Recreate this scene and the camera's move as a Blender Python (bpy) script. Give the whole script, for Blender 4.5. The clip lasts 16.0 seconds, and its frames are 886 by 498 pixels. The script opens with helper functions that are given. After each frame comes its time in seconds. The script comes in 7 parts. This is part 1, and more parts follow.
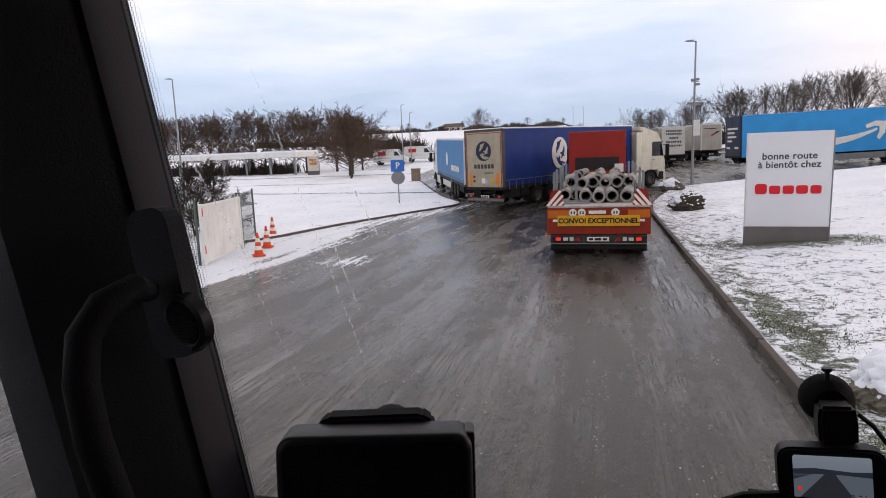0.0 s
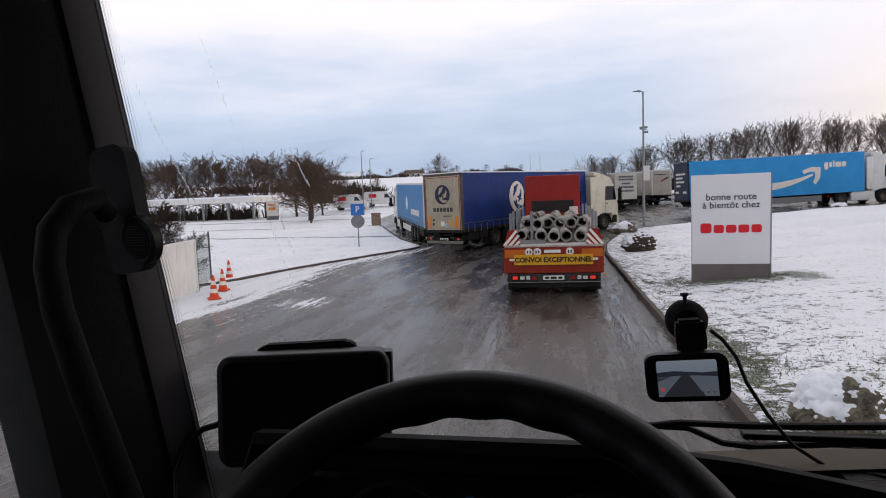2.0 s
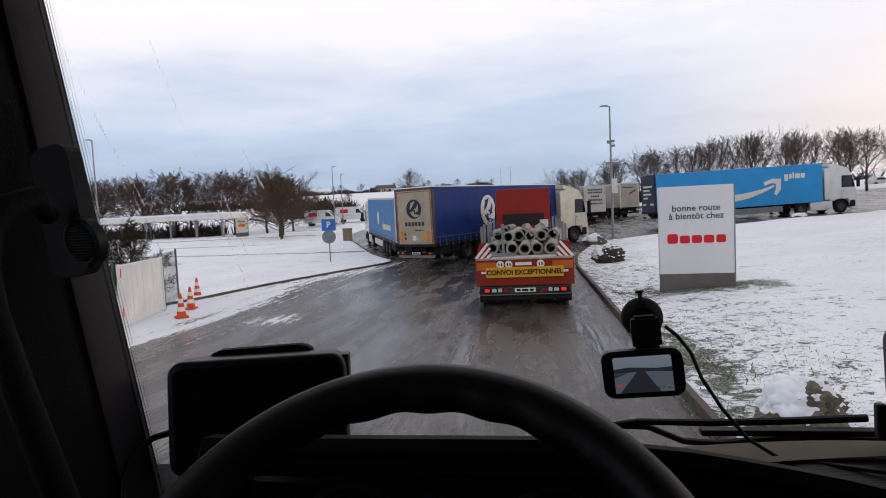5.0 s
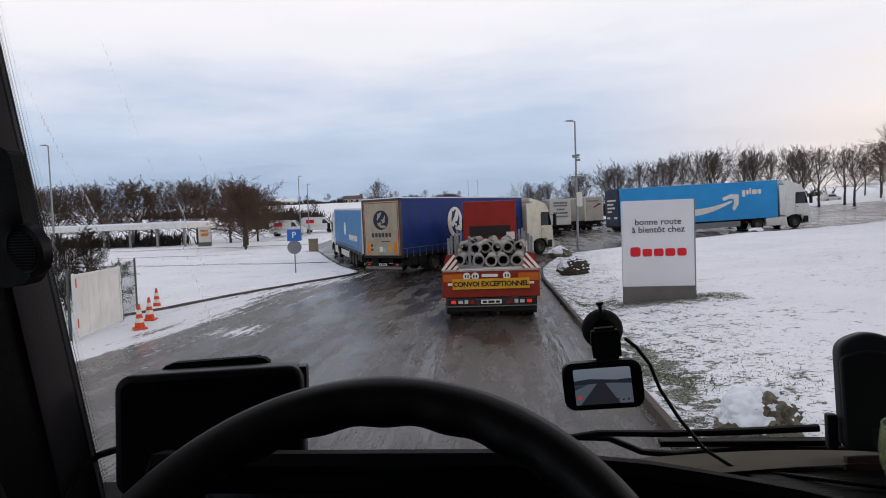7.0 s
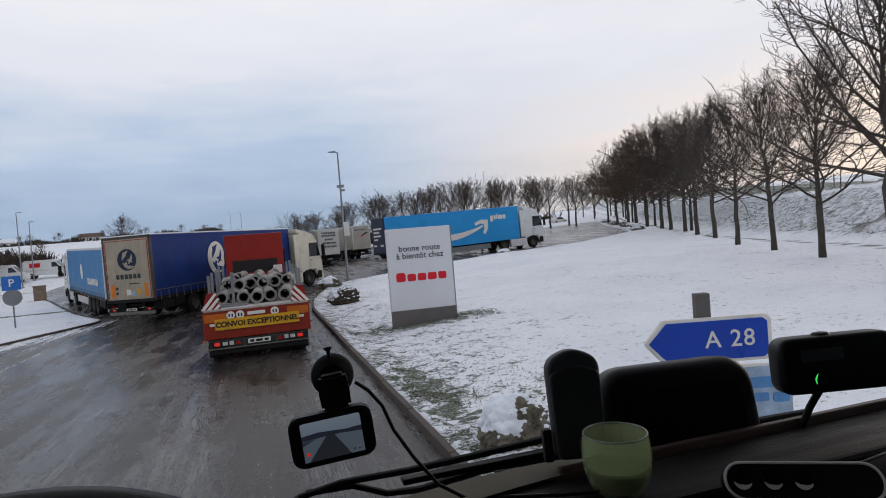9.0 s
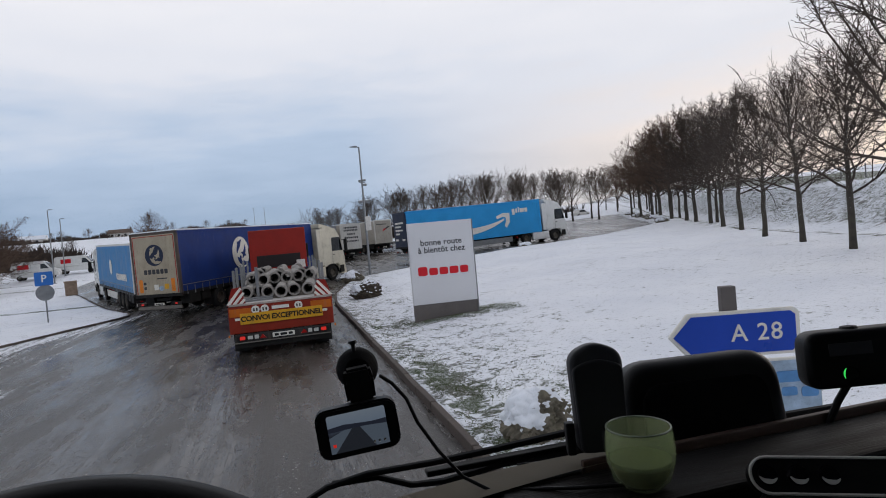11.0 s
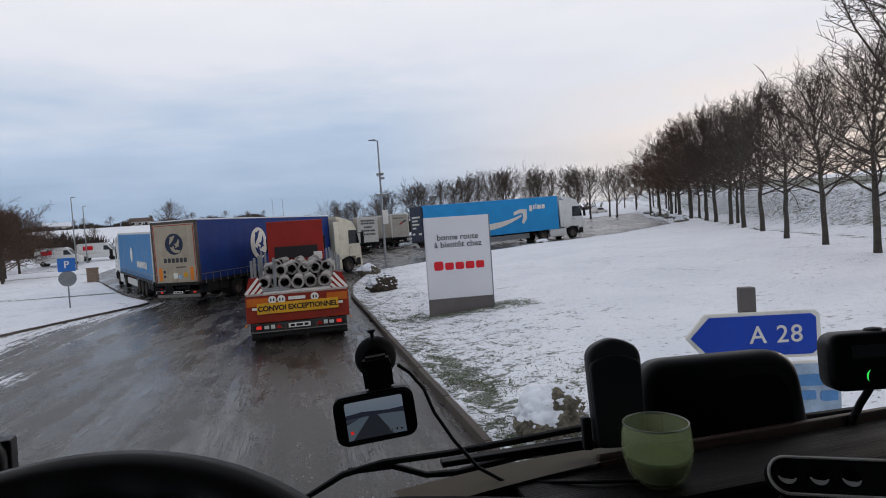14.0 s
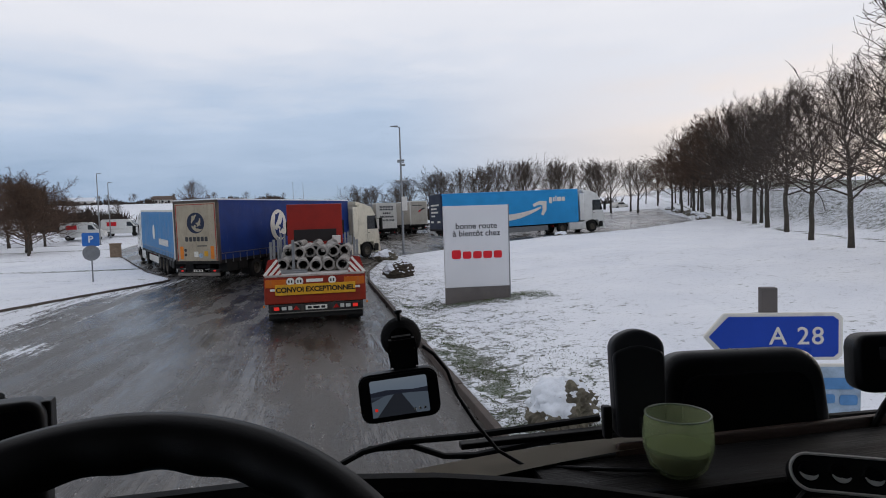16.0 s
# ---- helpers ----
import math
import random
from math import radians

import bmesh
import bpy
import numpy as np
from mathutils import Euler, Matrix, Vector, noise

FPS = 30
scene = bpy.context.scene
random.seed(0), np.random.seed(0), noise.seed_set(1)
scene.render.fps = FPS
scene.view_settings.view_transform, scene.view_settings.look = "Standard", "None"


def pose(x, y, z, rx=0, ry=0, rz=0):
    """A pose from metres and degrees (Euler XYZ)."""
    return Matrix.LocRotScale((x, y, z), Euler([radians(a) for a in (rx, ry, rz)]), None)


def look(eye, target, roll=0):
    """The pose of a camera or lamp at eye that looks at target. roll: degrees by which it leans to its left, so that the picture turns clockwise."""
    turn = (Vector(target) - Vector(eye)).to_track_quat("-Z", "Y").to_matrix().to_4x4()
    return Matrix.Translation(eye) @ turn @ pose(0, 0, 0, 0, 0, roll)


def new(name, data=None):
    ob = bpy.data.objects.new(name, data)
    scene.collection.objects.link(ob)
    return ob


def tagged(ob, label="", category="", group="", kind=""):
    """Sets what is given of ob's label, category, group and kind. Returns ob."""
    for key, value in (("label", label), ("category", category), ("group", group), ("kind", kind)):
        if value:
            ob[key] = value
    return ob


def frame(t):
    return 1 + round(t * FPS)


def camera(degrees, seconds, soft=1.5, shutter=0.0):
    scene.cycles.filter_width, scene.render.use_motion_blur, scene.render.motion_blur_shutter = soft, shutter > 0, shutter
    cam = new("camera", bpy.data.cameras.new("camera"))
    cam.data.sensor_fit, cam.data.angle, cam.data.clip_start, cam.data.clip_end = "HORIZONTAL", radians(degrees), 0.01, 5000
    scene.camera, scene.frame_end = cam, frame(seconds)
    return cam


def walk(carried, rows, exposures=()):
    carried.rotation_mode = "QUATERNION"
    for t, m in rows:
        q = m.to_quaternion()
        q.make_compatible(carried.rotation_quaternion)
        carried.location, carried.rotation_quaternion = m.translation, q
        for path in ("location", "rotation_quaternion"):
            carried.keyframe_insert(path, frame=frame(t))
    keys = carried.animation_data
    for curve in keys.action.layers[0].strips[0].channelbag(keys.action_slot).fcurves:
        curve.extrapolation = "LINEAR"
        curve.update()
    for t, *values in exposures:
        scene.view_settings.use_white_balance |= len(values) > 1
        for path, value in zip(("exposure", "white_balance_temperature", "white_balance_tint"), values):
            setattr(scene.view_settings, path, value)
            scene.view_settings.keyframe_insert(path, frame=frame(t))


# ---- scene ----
cam = camera(72.9, 16.0, soft=1.0)

PATH = [
    (0, (0.204, 1.092, 2.7), (-0.294, 3.003, 2.386), -2.1),
    (0.5, (0.203, 1.084, 2.696), (-0.32, 2.993, 2.408), -2.0),
    (1, (0.249, 1.057, 2.68), (-0.19, 3.0, 2.498), -2.3),
    (1.5, (0.29, 0.989, 2.621), (-0.025, 2.96, 2.493), -0.7),
    (2, (0.293, 0.956, 2.575), (-0.077, 2.914, 2.406), -2.1),
    (2.5, (0.313, 0.957, 2.559), (-0.011, 2.924, 2.39), -3.2),
    (3, (0.313, 0.965, 2.553), (0.026, 2.94, 2.416), -2.3),
    (3.5, (0.314, 0.959, 2.555), (0.031, 2.935, 2.428), -2.6),
    (4, (0.314, 0.96, 2.554), (0.03, 2.936, 2.428), -2.6),
    (6.5, (0.317, 0.961, 2.553), (0.064, 2.942, 2.435), -2.5),
    (7, (0.322, 0.968, 2.552), (0.154, 2.959, 2.461), -2.1),
    (7.5, (0.344, 0.993, 2.553), (0.51, 2.986, 2.493), -2.1),
    (8, (0.359, 1.005, 2.555), (0.728, 2.97, 2.511), -2.1),
    (8.5, (0.392, 1.018, 2.56), (0.955, 2.937, 2.52), -3.9),
    (9, (0.399, 1.02, 2.563), (0.983, 2.932, 2.526), -4.7),
    (11.5, (0.395, 1.011, 2.565), (0.889, 2.948, 2.513), -5.0),
    (12, (0.394, 1.01, 2.564), (0.875, 2.951, 2.519), -4.8),
    (12.5, (0.392, 1.009, 2.563), (0.87, 2.951, 2.519), -4.6),
    (13, (0.392, 1.012, 2.561), (0.877, 2.952, 2.506), -4.5),
    (13.5, (0.393, 1.011, 2.562), (0.871, 2.953, 2.508), -4.6),
    (14, (0.389, 1.012, 2.56), (0.849, 2.958, 2.496), -3.9),
    (14.5, (0.383, 1.009, 2.558), (0.821, 2.959, 2.483), -3.0),
    (15, (0.379, 1.008, 2.557), (0.804, 2.96, 2.467), -2.7),
    (15.5, (0.371, 1.007, 2.554), (0.771, 2.964, 2.456), -1.9),
    (16, (0.371, 1.008, 2.554), (0.772, 2.965, 2.455), -1.8),
]
walk(cam, [(t, look(eye, target, roll)) for t, eye, target, roll in PATH], [(0, 0.56, 7150, 18), (0.5, 0.56, 7150, 18), (1.5, 0.38, 7050, 17), (3.5, 0.29, 6950, 16), (6.5, 0.22, 6850, 15), (7.5, 0.1, 6750, 14),
                 (9, 0.0, 6580, 12), (16, 0.0, 6580, 12)])

# ---------- world and sun ----------
SUN_AZ, SUN_EL = 64.0, 7.0          # degrees to the right of +y, and above the horizon
world = bpy.data.worlds.new("winter_sky")
scene.world = world
world.use_nodes = True
wt = world.node_tree
wt.nodes.clear()


def wnode(kind, **vals):
    n = wt.nodes.new(kind)
    for k, v in vals.items():
        n.inputs[k].default_value = v
    return n


w_out = wnode("ShaderNodeOutputWorld")
w_sky = wnode("ShaderNodeTexSky")
w_sky.sky_type, w_sky.sun_disc = "NISHITA", False
w_sky.sun_elevation, w_sky.sun_rotation = radians(SUN_EL), radians(SUN_AZ)
w_bg1 = wnode("ShaderNodeBackground", Strength=0.10)
w_bg2 = wnode("ShaderNodeBackground", Strength=1.22)
w_mix = wnode("ShaderNodeMixShader", Fac=0.94)
w_tc = wnode("ShaderNodeTexCoord")
w_sep = wnode("ShaderNodeSeparateXYZ")
wt.links.new(w_tc.outputs["Generated"], w_sep.inputs[0])
# soft cloud streaks, drawn out along the horizon, shift the height at which the layers lie
w_map = wnode("ShaderNodeMapping", Scale=(1.6, 1.6, 9.0), Rotation=(radians(4), radians(-5), 0))
w_noise = wnode("ShaderNodeTexNoise", Scale=1.7, Detail=7.0, Roughness=0.62)
wt.links.new(w_tc.outputs["Generated"], w_map.inputs[0])
wt.links.new(w_map.outputs[0], w_noise.inputs["Vector"])
w_sh = wnode("ShaderNodeMath")
w_sh.operation = "MULTIPLY_ADD"
w_sh.inputs[1].default_value, w_sh.inputs[2].default_value = 0.24, -0.12
wt.links.new(w_noise.outputs["Fac"], w_sh.inputs[0])
w_el = wnode("ShaderNodeMath")
w_el.operation = "ADD"
wt.links.new(w_sep.outputs["Z"], w_el.inputs[0])
wt.links.new(w_sh.outputs[0], w_el.inputs[1])


def ramp(stops):
    n = wnode("ShaderNodeValToRGB")
    for i, (p, c) in enumerate(stops):
        e = n.color_ramp.elements[i] if i < 2 else n.color_ramp.elements.new(p)
        e.position, e.color = p, (*c, 1)
    wt.links.new(w_el.outputs[0], n.inputs[0])
    return n


# away from the sun: blue-grey low, pale lavender-white higher up
w_cold = ramp([(0.0, (0.29, 0.385, 0.505)), (0.06, (0.285, 0.385, 0.535)), (0.15, (0.40, 0.50, 0.65)),
               (0.27, (0.66, 0.69, 0.76)), (0.42, (0.77, 0.78, 0.82)), (1.0, (0.30, 0.34, 0.42))])
# towards the hidden sun: a cream and pink band
w_warm = ramp([(0.0, (0.58, 0.58, 0.60)), (0.06, (0.69, 0.63, 0.60)), (0.14, (0.78, 0.695, 0.65)),
               (0.24, (0.66, 0.68, 0.74)), (0.42, (0.76, 0.77, 0.81)), (1.0, (0.30, 0.34, 0.42))])
w_dot = wnode("ShaderNodeVectorMath")
w_dot.operation = "DOT_PRODUCT"
w_dot.inputs[1].default_value = (math.sin(radians(SUN_AZ)), math.cos(radians(SUN_AZ)), 0)
wt.links.new(w_tc.outputs["Generated"], w_dot.inputs[0])
w_rng = wnode("ShaderNodeMapRange")
w_rng.interpolation_type = "SMOOTHSTEP"
w_rng.inputs["From Min"].default_value, w_rng.inputs["From Max"].default_value = 0.50, 0.97
wt.links.new(w_dot.outputs["Value"], w_rng.inputs["Value"])
w_cm = wt.nodes.new("ShaderNodeMixRGB")
wt.links.new(w_rng.outputs[0], w_cm.inputs[0])
wt.links.new(w_cold.outputs[0], w_cm.inputs[1])
wt.links.new(w_warm.outputs[0], w_cm.inputs[2])
wt.links.new(w_sky.outputs[0], w_bg1.inputs[0])
wt.links.new(w_cm.outputs[0], w_bg2.inputs[0])
wt.links.new(w_bg1.outputs[0], w_mix.inputs[1])
wt.links.new(w_bg2.outputs[0], w_mix.inputs[2])
wt.links.new(w_mix.outputs[0], w_out.inputs[0])

sun_data = bpy.data.lights.new("sun", "SUN")
sun_data.energy, sun_data.angle, sun_data.color = 0.5, radians(16), (1.0, 0.92, 0.84)
sun = new("sun", sun_data)
sun.matrix_world = look((0, 0, 50), (-50 * math.sin(radians(SUN_AZ)), -50 * math.cos(radians(SUN_AZ)),
                                     50 - 50 * math.tan(radians(SUN_EL + 5))))


# ---------- materials ----------
def nodes_of(name):
    m = bpy.data.materials.new(name)
    m.use_nodes = True
    return m, m.node_tree, m.node_tree.nodes["Principled BSDF"]


def node(nt, kind, **vals):
    n = nt.nodes.new(kind)
    for k, v in vals.items():
        n.inputs[k].default_value = v
    return n


def noise_of(nt, scale, detail=3.0, stretch=(1, 1, 1), rot=(0, 0, 0), rough=0.55):
    tc = nt.nodes.new("ShaderNodeTexCoord")
    mp = node(nt, "ShaderNodeMapping", Scale=stretch, Rotation=rot)
    nz = node(nt, "ShaderNodeTexNoise", Scale=scale, Detail=detail, Roughness=rough)
    nt.links.new(tc.outputs["Object"], mp.inputs[0])
    nt.links.new(mp.outputs[0], nz.inputs["Vector"])
    return nz.outputs["Fac"]


def span(nt, sock, a, b, lo=0.0, hi=1.0, smooth=False):
    n = nt.nodes.new("ShaderNodeMapRange")
    if smooth:
        n.interpolation_type = "SMOOTHSTEP"
    for k, v in (("From Min", a), ("From Max", b), ("To Min", lo), ("To Max", hi)):
        n.inputs[k].default_value = v
    nt.links.new(sock, n.inputs["Value"])
    return n.outputs[0]


def blend(nt, fac, a, b, how="MIX"):
    n = nt.nodes.new("ShaderNodeMixRGB")
    n.blend_type = how
    for i, s in enumerate((fac, a, b)):
        if isinstance(s, (float, int)):
            n.inputs[i].default_value = s
        elif isinstance(s, tuple):
            n.inputs[i].default_value = (*s, 1)
        else:
            nt.links.new(s, n.inputs[i])
    return n.outputs[0]


def calc(nt, op, a, b):
    n = nt.nodes.new("ShaderNodeMath")
    n.operation = op
    for i, s in enumerate((a, b)):
        if isinstance(s, (float, int)):
            n.inputs[i].default_value = s
        else:
            nt.links.new(s, n.inputs[i])
    return n.outputs[0]


def bump_of(nt, bsdf, sock, strength, dist=0.01):
    b = node(nt, "ShaderNodeBump", Strength=strength, Distance=dist)
    nt.links.new(sock, b.inputs["Height"])
    nt.links.new(b.outputs[0], bsdf.inputs["Normal"])


def surf(name, col, rough=0.5, metal=0.0, var=0.15, scale=2.5, dirt=0.0, dirt_col=(0.16, 0.13, 0.10),
         bump=0.1, fine=60.0, stretch=(1, 1, 1), spec=0.25, coat=0.0, each=0.0):
    """A surface with broad and fine variation, optional road dirt and grain."""
    m, nt, b = nodes_of(name)
    broad = noise_of(nt, scale, 4, stretch)
    grain = noise_of(nt, fine, 2, stretch)
    c = blend(nt, span(nt, broad, 0.3, 0.7), tuple(v * (1 - var) for v in col), tuple(min(1, v * (1 + var * 0.6)) for v in col))
    c = blend(nt, span(nt, grain, 0.3, 0.7, 0, var * 0.6), c, tuple(v * 0.6 for v in col))
    if dirt:
        streak = noise_of(nt, 3.1, 5, (2.5, 2.5, 0.5), rough=0.65)
        c = blend(nt, span(nt, streak, 0.62 - dirt * 0.35, 0.95 - dirt * 0.2, 0, 0.75), c, dirt_col)
    if each:
        oi = nt.nodes.new("ShaderNodeObjectInfo")
        c = blend(nt, span(nt, oi.outputs["Random"], 0, 1, 0, each), c, tuple(v * 0.45 for v in col))
    nt.links.new(c, b.inputs["Base Color"])
    nt.links.new(span(nt, broad, 0.3, 0.7, max(0.03, rough - 0.1), min(1, rough + 0.12)), b.inputs["Roughness"])
    b.inputs["Metallic"].default_value, b.inputs["Specular IOR Level"].default_value = metal, spec
    b.inputs["Coat Weight"].default_value = coat
    if bump:
        bump_of(nt, b, grain, bump, 0.004)
    return m


def glow(name, col, strength, base=(0.2, 0.02, 0.02)):
    m, nt, b = nodes_of(name)
    b.inputs["Base Color"].default_value = (*base, 1)
    b.inputs["Roughness"].default_value = 0.25
    b.inputs["Emission Color"].default_value = (*col, 1)
    b.inputs["Emission Strength"].default_value = strength
    return m


def pane_mat(name, tint=(1, 1, 1), gloss=0.06):
    """Thin clear glass: lets the view through and mirrors a little at a slant."""
    m, nt, b = nodes_of(name)
    nt.nodes.remove(b)
    out = nt.nodes["Material Output"]
    tr = node(nt, "ShaderNodeBsdfTransparent", Color=(*tint, 1))
    gl = node(nt, "ShaderNodeBsdfGlossy", Roughness=0.03)
    mx = nt.nodes.new("ShaderNodeMixShader")
    lw = node(nt, "ShaderNodeLayerWeight", Blend=0.15)
    nt.links.new(span(nt, lw.outputs["Fresnel"], 0, 1, gloss * 0.1, 0.3), mx.inputs[0])
    nt.links.new(tr.outputs[0], mx.inputs[1])
    nt.links.new(gl.outputs[0], mx.inputs[2])
    nt.links.new(mx.outputs[0], out.inputs[0])
    return m


def snow_mat(name, turf=0.0):
    """Thin snow; the mesh's own 'bare' layer says where turf has come through."""
    m, nt, b = nodes_of(name)
    soft = noise_of(nt, 0.35, 4)
    grain = noise_of(nt, 38.0, 3)
    lumps = noise_of(nt, 5.5, 4, (1, 1, 1))
    c = blend(nt, span(nt, soft, 0.3, 0.7), (0.80, 0.82, 0.87), (0.90, 0.915, 0.945))
    c = blend(nt, span(nt, grain, 0.35, 0.75, 0, 0.16), c, (0.62, 0.66, 0.74))
    dimple = noise_of(nt, 6.0, 5, (0.7, 1.4, 1), rough=0.7)
    group = noise_of(nt, 0.5, 3)
    fleck = calc(nt, "ADD", dimple, calc(nt, "MULTIPLY", calc(nt, "SUBTRACT", group, 0.5), 0.35))
    c = blend(nt, span(nt, fleck, 0.63, 0.675, 0, 0.85), c, (0.11, 0.115, 0.08))
    at = nt.nodes.new("ShaderNodeAttribute")
    at.attribute_name = "bare"
    blotch = noise_of(nt, 11.0, 5, (0.8, 1.2, 1), rough=0.72)
    blotch2 = noise_of(nt, 3.0, 4, (1.0, 0.9, 1), rough=0.7)
    tall = calc(nt, "ADD", calc(nt, "MULTIPLY", blotch, 0.6), calc(nt, "MULTIPLY", blotch2, 0.5))
    cut = calc(nt, "SUBTRACT", 0.90, calc(nt, "MULTIPLY", at.outputs["Fac"], 0.46))
    mask = span(nt, calc(nt, "SUBTRACT", tall, cut), -0.01, 0.035, smooth=True)
    mask = calc(nt, "MULTIPLY", mask, span(nt, noise_of(nt, 55.0, 3, (0.7, 1.3, 1)), 0.36, 0.52, 0.30, 1))
    turfc = blend(nt, span(nt, noise_of(nt, 1.3, 3), 0.4, 0.6), (0.070, 0.105, 0.030), (0.075, 0.078, 0.036))
    turfc = blend(nt, span(nt, grain, 0.4, 0.7, 0, 0.7), turfc, (0.03, 0.032, 0.014))
    nt.links.new(blend(nt, mask, c, turfc), b.inputs["Base Color"])
    b.inputs["Roughness"].default_value = 0.75
    b.inputs["Specular IOR Level"].default_value = 0.3
    h = calc(nt, "SUBTRACT", calc(nt, "ADD", calc(nt, "MULTIPLY", lumps, 1.0), calc(nt, "MULTIPLY", grain, 0.25)), calc(nt, "MULTIPLY", mask, 0.6))
    bump_of(nt, b, h, 0.8, 0.06)
    return m


def road_mat():
    """Wet asphalt with slush drawn out by the wheels, standing film in patches and long tyre lines."""
    m, nt, b = nodes_of("wet_asphalt")
    grain = noise_of(nt, 75.0, 3)
    broad = noise_of(nt, 0.16, 4, (1.5, 0.55, 1), (0, 0, radians(-10)))
    patch = noise_of(nt, 0.75, 6, (1.5, 0.55, 1), (0, 0, radians(-6)), 0.66)
    lane = noise_of(nt, 0.9, 4, (1.0, 0.035, 1), (0, 0, radians(2)), 0.6)
    track = noise_of(nt, 4.2, 5, (1.0, 0.030, 1), (0, 0, radians(1.5)), 0.68)
    track2 = noise_of(nt, 3.0, 5, (1.0, 0.040, 1), (0, 0, radians(-13)), 0.68)
    slush = noise_of(nt, 8.0, 6, (1.5, 0.55, 1), (0, 0, radians(-8)), 0.74)
    crumb = noise_of(nt, 30.0, 4, (1.3, 0.7, 1), (0, 0, radians(-10)), 0.7)
    # thin dark lines where a tyre edge has run
    thin = calc(nt, "ABSOLUTE", calc(nt, "SUBTRACT", track, 0.5), 0.0)
    thin2 = calc(nt, "ABSOLUTE", calc(nt, "SUBTRACT", track2, 0.5), 0.0)
    line = calc(nt, "MAXIMUM", span(nt, thin, 0.022, 0.004), calc(nt, "MULTIPLY", span(nt, thin2, 0.022, 0.004), 0.8))
    line = calc(nt, "MULTIPLY", line, span(nt, patch, 0.42, 0.60))
    # film: where water stands and the surface is smooth
    film = span(nt, calc(nt, "ADD", calc(nt, "MULTIPLY", patch, 0.6), calc(nt, "MULTIPLY", lane, 0.55)), 0.50, 0.66, 0, 1, True)
    c = blend(nt, span(nt, broad, 0.35, 0.65), (0.026, 0.0225, 0.0195), (0.066, 0.057, 0.049))
    c = blend(nt, span(nt, grain, 0.35, 0.7, 0, 0.55), c, (0.016, 0.0145, 0.013))
    streak = calc(nt, "MAXIMUM", span(nt, track, 0.53, 0.66, 0, 1), span(nt, track2, 0.55, 0.68, 0, 0.8))
    wet_slush = calc(nt, "MULTIPLY", calc(nt, "MULTIPLY", streak, span(nt, slush, 0.43, 0.60)), span(nt, patch, 0.60, 0.44))
    c = blend(nt, calc(nt, "MULTIPLY", wet_slush, 0.8), c, (0.17, 0.158, 0.148))
    bits = calc(nt, "MULTIPLY", span(nt, crumb, 0.585, 0.64), span(nt, calc(nt, "ADD", calc(nt, "MULTIPLY", patch, -0.6), calc(nt, "MULTIPLY", slush, 0.9)), 0.10, 0.26))
    c = blend(nt, calc(nt, "MULTIPLY", bits, 0.55), c, (0.30, 0.285, 0.27))
    c = blend(nt, calc(nt, "MULTIPLY", line, 0.6), c, (0.010, 0.009, 0.0085))
    at = nt.nodes.new("ShaderNodeAttribute")
    at.attribute_name = "bare"
    snowy = span(nt, calc(nt, "ADD", at.outputs["Fac"], calc(nt, "MULTIPLY", calc(nt, "SUBTRACT", calc(nt, "ADD", slush, track), 1.0), 2.2)), 0.62, 0.80, 0, 1)
    c = blend(nt, snowy, c, (0.74, 0.76, 0.80))
    nt.links.new(c, b.inputs["Base Color"])
    r = calc(nt, "ADD", span(nt, film, 0, 1, 0.34, 0.10), calc(nt, "MULTIPLY", wet_slush, 0.30))
    nt.links.new(calc(nt, "ADD", r, calc(nt, "MULTIPLY", snowy, 0.4)), b.inputs["Roughness"])
    b.inputs["Specular IOR Level"].default_value = 0.30
    rough = calc(nt, "SUBTRACT", 1.0, calc(nt, "MULTIPLY", film, 0.75))
    h = calc(nt, "ADD", calc(nt, "MULTIPLY", grain, 0.22), calc(nt, "ADD", calc(nt, "MULTIPLY", slush, 0.9), calc(nt, "MULTIPLY", track, 1.3)))
    h = calc(nt, "ADD", calc(nt, "MULTIPLY", h, rough), calc(nt, "SUBTRACT", calc(nt, "MULTIPLY", bits, 0.5), calc(nt, "MULTIPLY", line, 0.6)))
    bump_of(nt, b, h, 0.5, 0.026)
    return m


SNOW = snow_mat("snow_over_turf")
ROAD = road_mat()
KERB = surf("kerb_concrete", (0.10, 0.08, 0.07), 0.7, var=0.3, scale=4, dirt=0.3, bump=0.4, each=0.4)
CONCRETE = surf("pipe_concrete", (0.33, 0.31, 0.285), 0.85, var=0.25, scale=4, dirt=0.15, bump=0.5, each=0.35)
STEEL = surf("galvanised_steel", (0.24, 0.245, 0.25), 0.45, 0.8, 0.2, 5)
DARK = surf("black_underbody", (0.012, 0.0115, 0.011), 0.7, var=0.3, dirt=0.2, dirt_col=(0.05, 0.042, 0.034))
RUBBER = surf("tyre_rubber", (0.013, 0.0125, 0.0125), 0.8, var=0.3, dirt=0.25, dirt_col=(0.05, 0.042, 0.034), bump=0.3)
RIM = surf("dirty_steel_rim", (0.14, 0.125, 0.105), 0.55, 0.3, 0.3, 8, dirt=0.4)
TARP_BLUE = surf("royal_blue_tarpaulin", (0.014, 0.040, 0.185), 0.55, spec=0.12, var=0.2, scale=1.2, dirt=0.06, dirt_col=(0.12, 0.14, 0.22), bump=0.12)
TARP_MID = surf("faded_blue_tarpaulin", (0.045, 0.20, 0.42), 0.5, var=0.2, scale=1.2, dirt=0.1, bump=0.12)
TARP_SKY = surf("bright_blue_tarpaulin", (0.02, 0.30, 0.66), 0.42, var=0.1, scale=1.0, bump=0.1)
